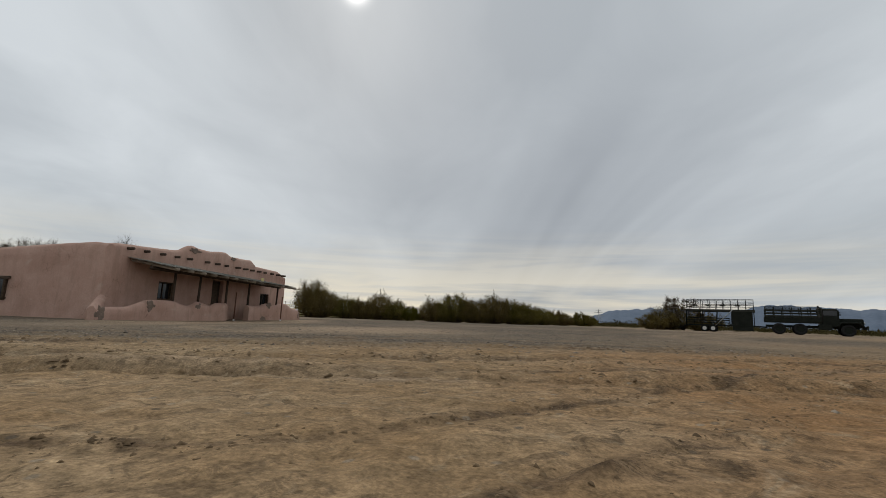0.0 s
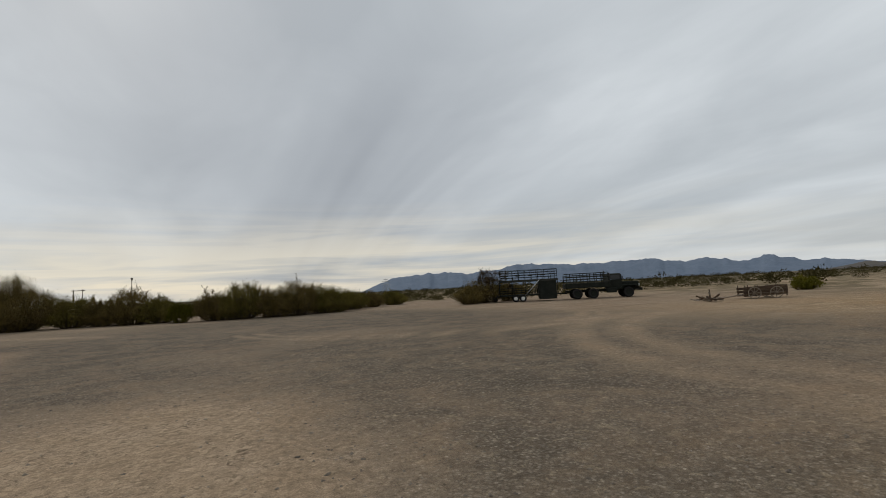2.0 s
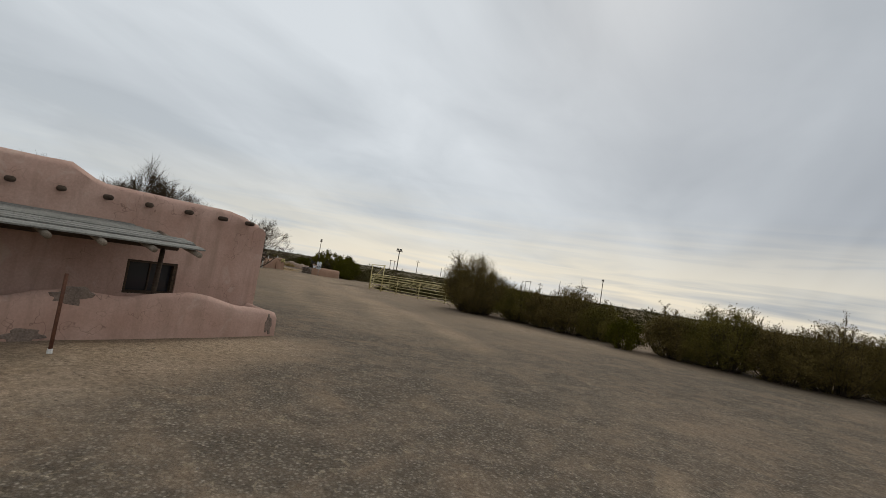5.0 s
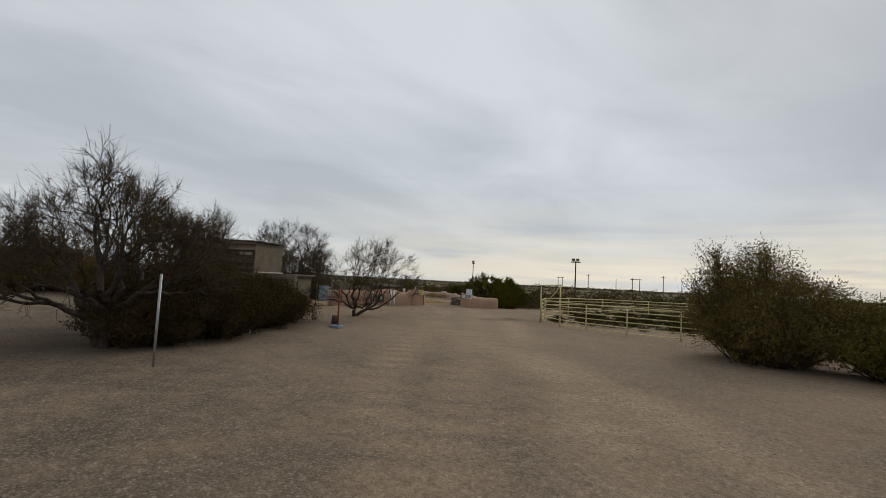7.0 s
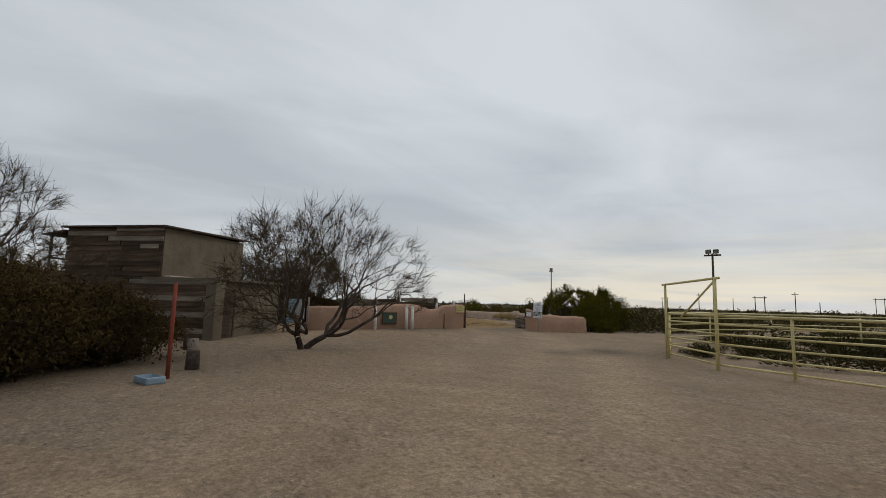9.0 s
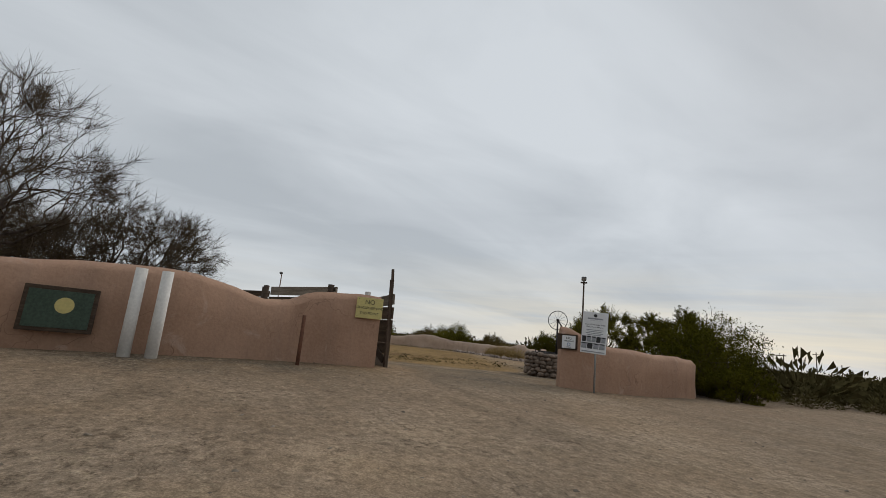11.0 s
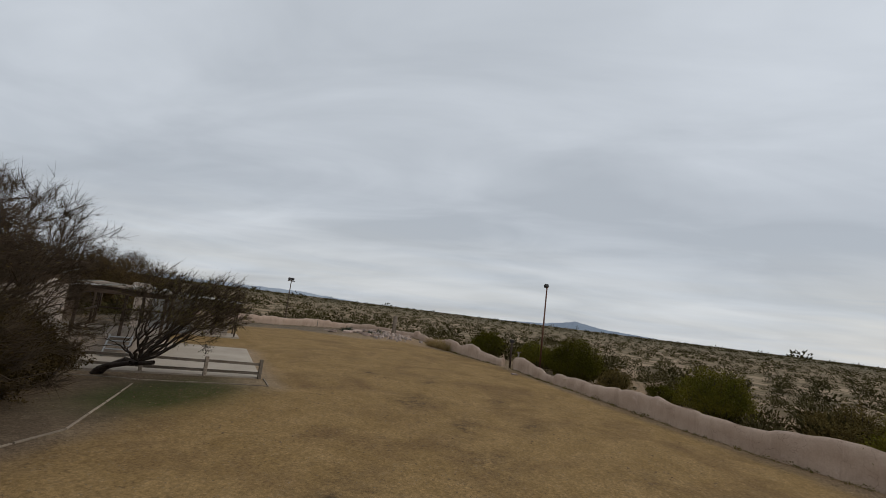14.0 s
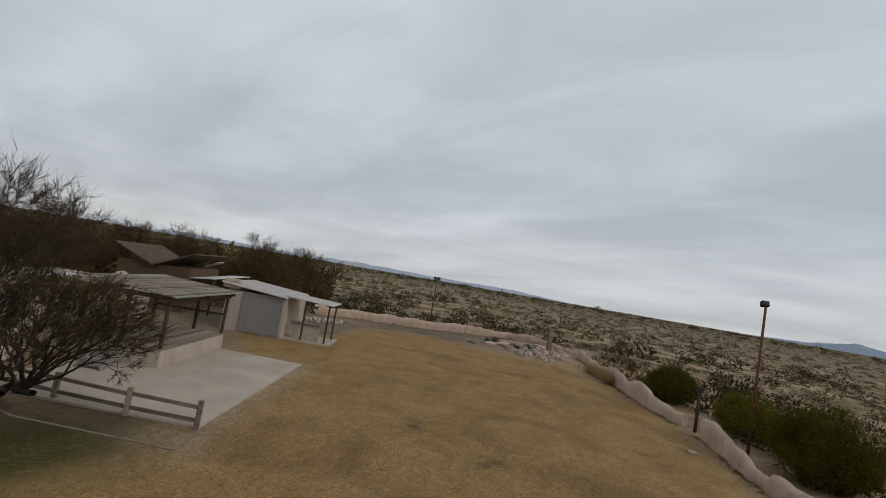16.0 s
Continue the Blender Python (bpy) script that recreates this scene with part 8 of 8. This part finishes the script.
def stage():
    # local frame: x along the stage front edge away from the field, y towards the field
    slab = sheet("slab", [(-60.15, 58.62), (-66.4, 53.4), (-63.1, 48.6), (-56.5, 53.9)], 0.06, CONCRETE, 0.2)
    tagged(slab, "pale concrete slab before the stage", "slab", kind="structure")
    t = thing("stage", "raised cream block stage with a worn timber deck", "stage", at=(S0.x, S0.y, 0), turn=STAGE_TURN)
    # BV in this frame points along +y
    block(t, "base", (4.6, 4.4, 0.68), (2.28, 2.2, 0.28), CREAM, bevel=0.03, label="cream block base")
    for k in range(17):
        board(t, "deck_board", (-0.03, 0.13 + 0.26 * k, 0.635), (4.6, 0.13 + 0.26 * k, 0.635), 0.05, 0.245, GREY_WOOD)
    p = thing("pergola", "dark timber pergola with grey slats over the stage", "pergola", at=(S0.x, S0.y, 0), turn=STAGE_TURN)
    for x, y in ((0.12, 0.12), (4.55, 0.12), (4.55, 1.3), (4.55, 3.1), (0.45, 3.1), (0.2, 1.5)):
        block(p, "post", (0.11, 0.11, 1.66), (x, y, 1.48), DARK_WOOD)
    for y in (0.12, 3.1):
        block(p, "beam", (4.9, 0.09, 0.17), (2.35, y, 2.24), DARK_WOOD)
    for x in (0.12, 2.35, 4.55):
        block(p, "joist", (0.08, 3.5, 0.15), (x, 1.6, 2.34), DARK_WOOD)
    for k in range(17):
        board(p, "slat", (-0.25 + 0.03 * k, -0.2 + 0.21 * k, 2.44 + 0.012 * k), (5.0, -0.2 + 0.21 * k + random.uniform(-0.03, 0.03), 2.44 + 0.012 * k), 0.05, 0.13, GREY_WOOD if k % 4 else LATH)
    board(p, "rail", (4.55, 0.15, 1.45), (4.55, 3.1, 1.45), 0.08, 0.05, DARK_WOOD)
    board(p, "rail", (2.4, 3.1, 1.45), (4.55, 3.1, 1.45), 0.08, 0.05, DARK_WOOD)
    st = thing("stage_steps", "open steel steps leaning on the stage", "steps", at=(S0.x, S0.y, 0), turn=STAGE_TURN)
    for y in (1.0, 1.75):
        board(st, "stringer", (-1.25, y, 0.08), (-0.05, y, 0.69), 0.14, 0.04, GALV)
    for k in range(5):
        block(st, "tread", (0.2, 0.75, 0.03), (-1.1 + 0.24 * k, 1.375, 0.17 + 0.122 * k), GALV, bevel=0.004)
    # low cream wall at the slab's far corner
    w = adobe_wall("wall_stage", [(-57.1, 53.4), (-57.4, 51.5), (-58.1, 50.2)], [(0, 0.55), (0.8, 0.8), (2.0, 0.95), (3.5, 1.0)], 0.3, CREAM, (), -0.2, 0.2, seed=51)
    tagged(w, "low curved cream wall beside the stage", "wall", kind="structure")
    # split-rail fence before the slab
    f = thing("rail_fence", "low split-rail fence of grey timber before the slab", "fence")
    posts = [(-60.1, 58.58), (-59.03, 57.18), (-57.95, 55.6), (-56.9, 54.05), (-55.9, 52.6)]
    for x, y in posts:
        block(f, "post", (0.11, 0.11, 0.78), (x, y, 0.29), GREY_WOOD, (0, 0, 51), 0.012)
    for (ax, ay), (bx, by) in zip(posts, posts[1:]):
        for z in (0.22, 0.52):
            board(f, "rail", (ax, ay, z + random.uniform(-0.02, 0.02)), (bx, by, z + random.uniform(-0.02, 0.02)), 0.09, 0.05, GREY_WOOD)


stage()


def field_buildings():
    # long cream building behind the stage
    b = thing("cream_building", "long cream plastered building with an arched parapet", "building")
    o = S0 + BV * 4.9 - AV * 1.7

    def at(x, y):
        p = o + AV * x + BV * y
        return (p.x, p.y)

    adobe_wall("wall", [at(0, 0), at(8.6, 0)], [(0, 2.0), (5.2, 2.03), (5.6, 2.1), (5.9, 2.38), (6.2, 2.5), (6.6, 2.52), (6.9, 2.4), (7.2, 2.1), (7.5, 2.03), (8.6, 2.03)], 0.3, CREAM, [(1.2, 2.0, -0.2, 1.95), (3.2, 4.1, 0.9, 1.8), (6.25, 6.6, 2.06, 2.28)], -0.2, 0.18, parent=b, seed=61)
    adobe_wall("wall", [at(8.5, 0.1), at(8.5, 4.2)], [(0, 2.03), (4.1, 1.95)], 0.3, CREAM, (), -0.2, 0.3, parent=b, seed=62)
    adobe_wall("wall", [at(0.1, 4.2), at(0.1, 0.1)], [(0, 1.95), (4.1, 2.0)], 0.3, CREAM, (), -0.2, 0.3, parent=b, seed=63)
    adobe_wall("wall", [at(8.5, 4.2), at(0.1, 4.2)], [(0, 1.95), (8.4, 1.95)], 0.3, CREAM, (), -0.2, 0.4, parent=b, seed=64)
    sheet("roof", [at(0.15, 0.15), at(8.45, 0.15), at(8.45, 4.1), at(0.15, 4.1)], 1.86, TIN, 0.12, b, "pale flat roof")
    # white-roofed hut with a porch
    h = thing("white_hut", "grey-sided hut with a pale metal roof and small porch", "hut", at=(-67.5, 46.9, 0), turn=STAGE_TURN)
    block(h, "body", (3.8, 3.2, 2.15), (1.9, 0.0, 1.05), CREAM, bevel=0.02, label="cream plastered body")
    for k in range(12):
        board(h, "siding_board", (-0.03, -1.45, 0.16 + 0.165 * k), (-0.03, 0.7, 0.16 + 0.165 * k), 0.155, 0.03, GREY_SIDING)
    block(h, "roof", (4.3, 3.5, 0.07), (1.9, 0.1, 2.32), TIN, (5, 0, 0), label="pale corrugated metal roof")
    for k in range(15):
        block(h, "roof_rib", (0.03, 3.5, 0.03), (-0.2 + 0.3 * k, 0.1, 2.37), TIN, (5, 0, 0), 0.005)
    bm = B()
    box(bm, (0.3, 0.9, 0.5), (0.0, 1.35, 2.45), bevel=0.1)
    part("parapet", bm, CREAM, h, "small rounded parapet")
    block(h, "porch_roof", (2.2, 2.6, 0.05), (1.1, -2.75, 2.2), TIN, (3, 0, 0), label="metal porch roof")
    for k in range(8):
        block(h, "porch_roof_rib", (0.03, 2.6, 0.03), (0.05 + 0.3 * k, -2.75, 2.235), TIN, (3, 0, 0), 0.005)
    for x, y in ((0.15, -3.85), (2.0, -3.85), (0.15, -2.6)):
        block(h, "porch_post", (0.09, 0.09, 2.1), (x, y, 1.1), DARK_WOOD)
    block(h, "porch_floor", (2.3, 2.6, 0.1), (1.1, -2.85, 0.05), CONCRETE, bevel=0.01, label="concrete porch floor")
    block(h, "counter", (0.1, 1.5, 0.9), (0.5, -2.7, 0.5), CREAM, label="pale counter front")
    board(h, "counter_top", (0.45, -3.5, 0.98), (0.45, -1.9, 0.98), 0.05, 0.3, GREY_WOOD, roll=0)
    # far barns among the trees
    r = thing("far_barn", "grey-roofed barn among trees behind the field", "barn", at=(-66.5, 38.0, 0), turn=STAGE_TURN + 6)
    block(r, "body", (5.0, 3.9, 2.6), (0, 0, 1.3), BROWN_WOOD, label="brown board walls")
    block(r, "roof", (5.6, 2.5, 0.08), (0, -1.05, 3.0), BROWN_WOOD, (-24, 0, 0), label="dark brown roof slope")
    block(r, "roof", (5.6, 2.5, 0.08), (0, 1.05, 3.0), BROWN_WOOD, (24, 0, 0))
    block(r, "roof_panel", (1.3, 1.6, 0.05), (3.2, -1.0, 2.7), TIN, (-24, 0, 0), label="bright metal panel")
    block(r, "porch_roof", (7.4, 1.4, 0.06), (1.6, -2.6, 2.15), TIN, (-6, 0, 0), label="low white porch roof")
    for x in (-1.8, 1.6, 5.0):
        pole(r, "porch_post", (x, -3.2, 0), (x, -3.2, 2.1), 0.06, 0.06, DARK_WOOD)
    # pipe rail beyond the hut
    f = thing("pipe_rail", "dark pipe railing on the stone wall beyond the hut", "railing")
    pts = [(-74.5, 38.2), (-76.8, 37.8), (-79.2, 37.6)]
    for x, y in pts:
        pole(f, "post", (x, y, 0), (x, y, 1.2), 0.04, 0.04, BLACK_IRON)
    for (ax, ay), (bx, by) in zip(pts, pts[1:]):
        for z in (0.75, 1.15):
            pole(f, "rail", (ax, ay, z), (bx, by, z), 0.03, 0.03, BLACK_IRON)


field_buildings()
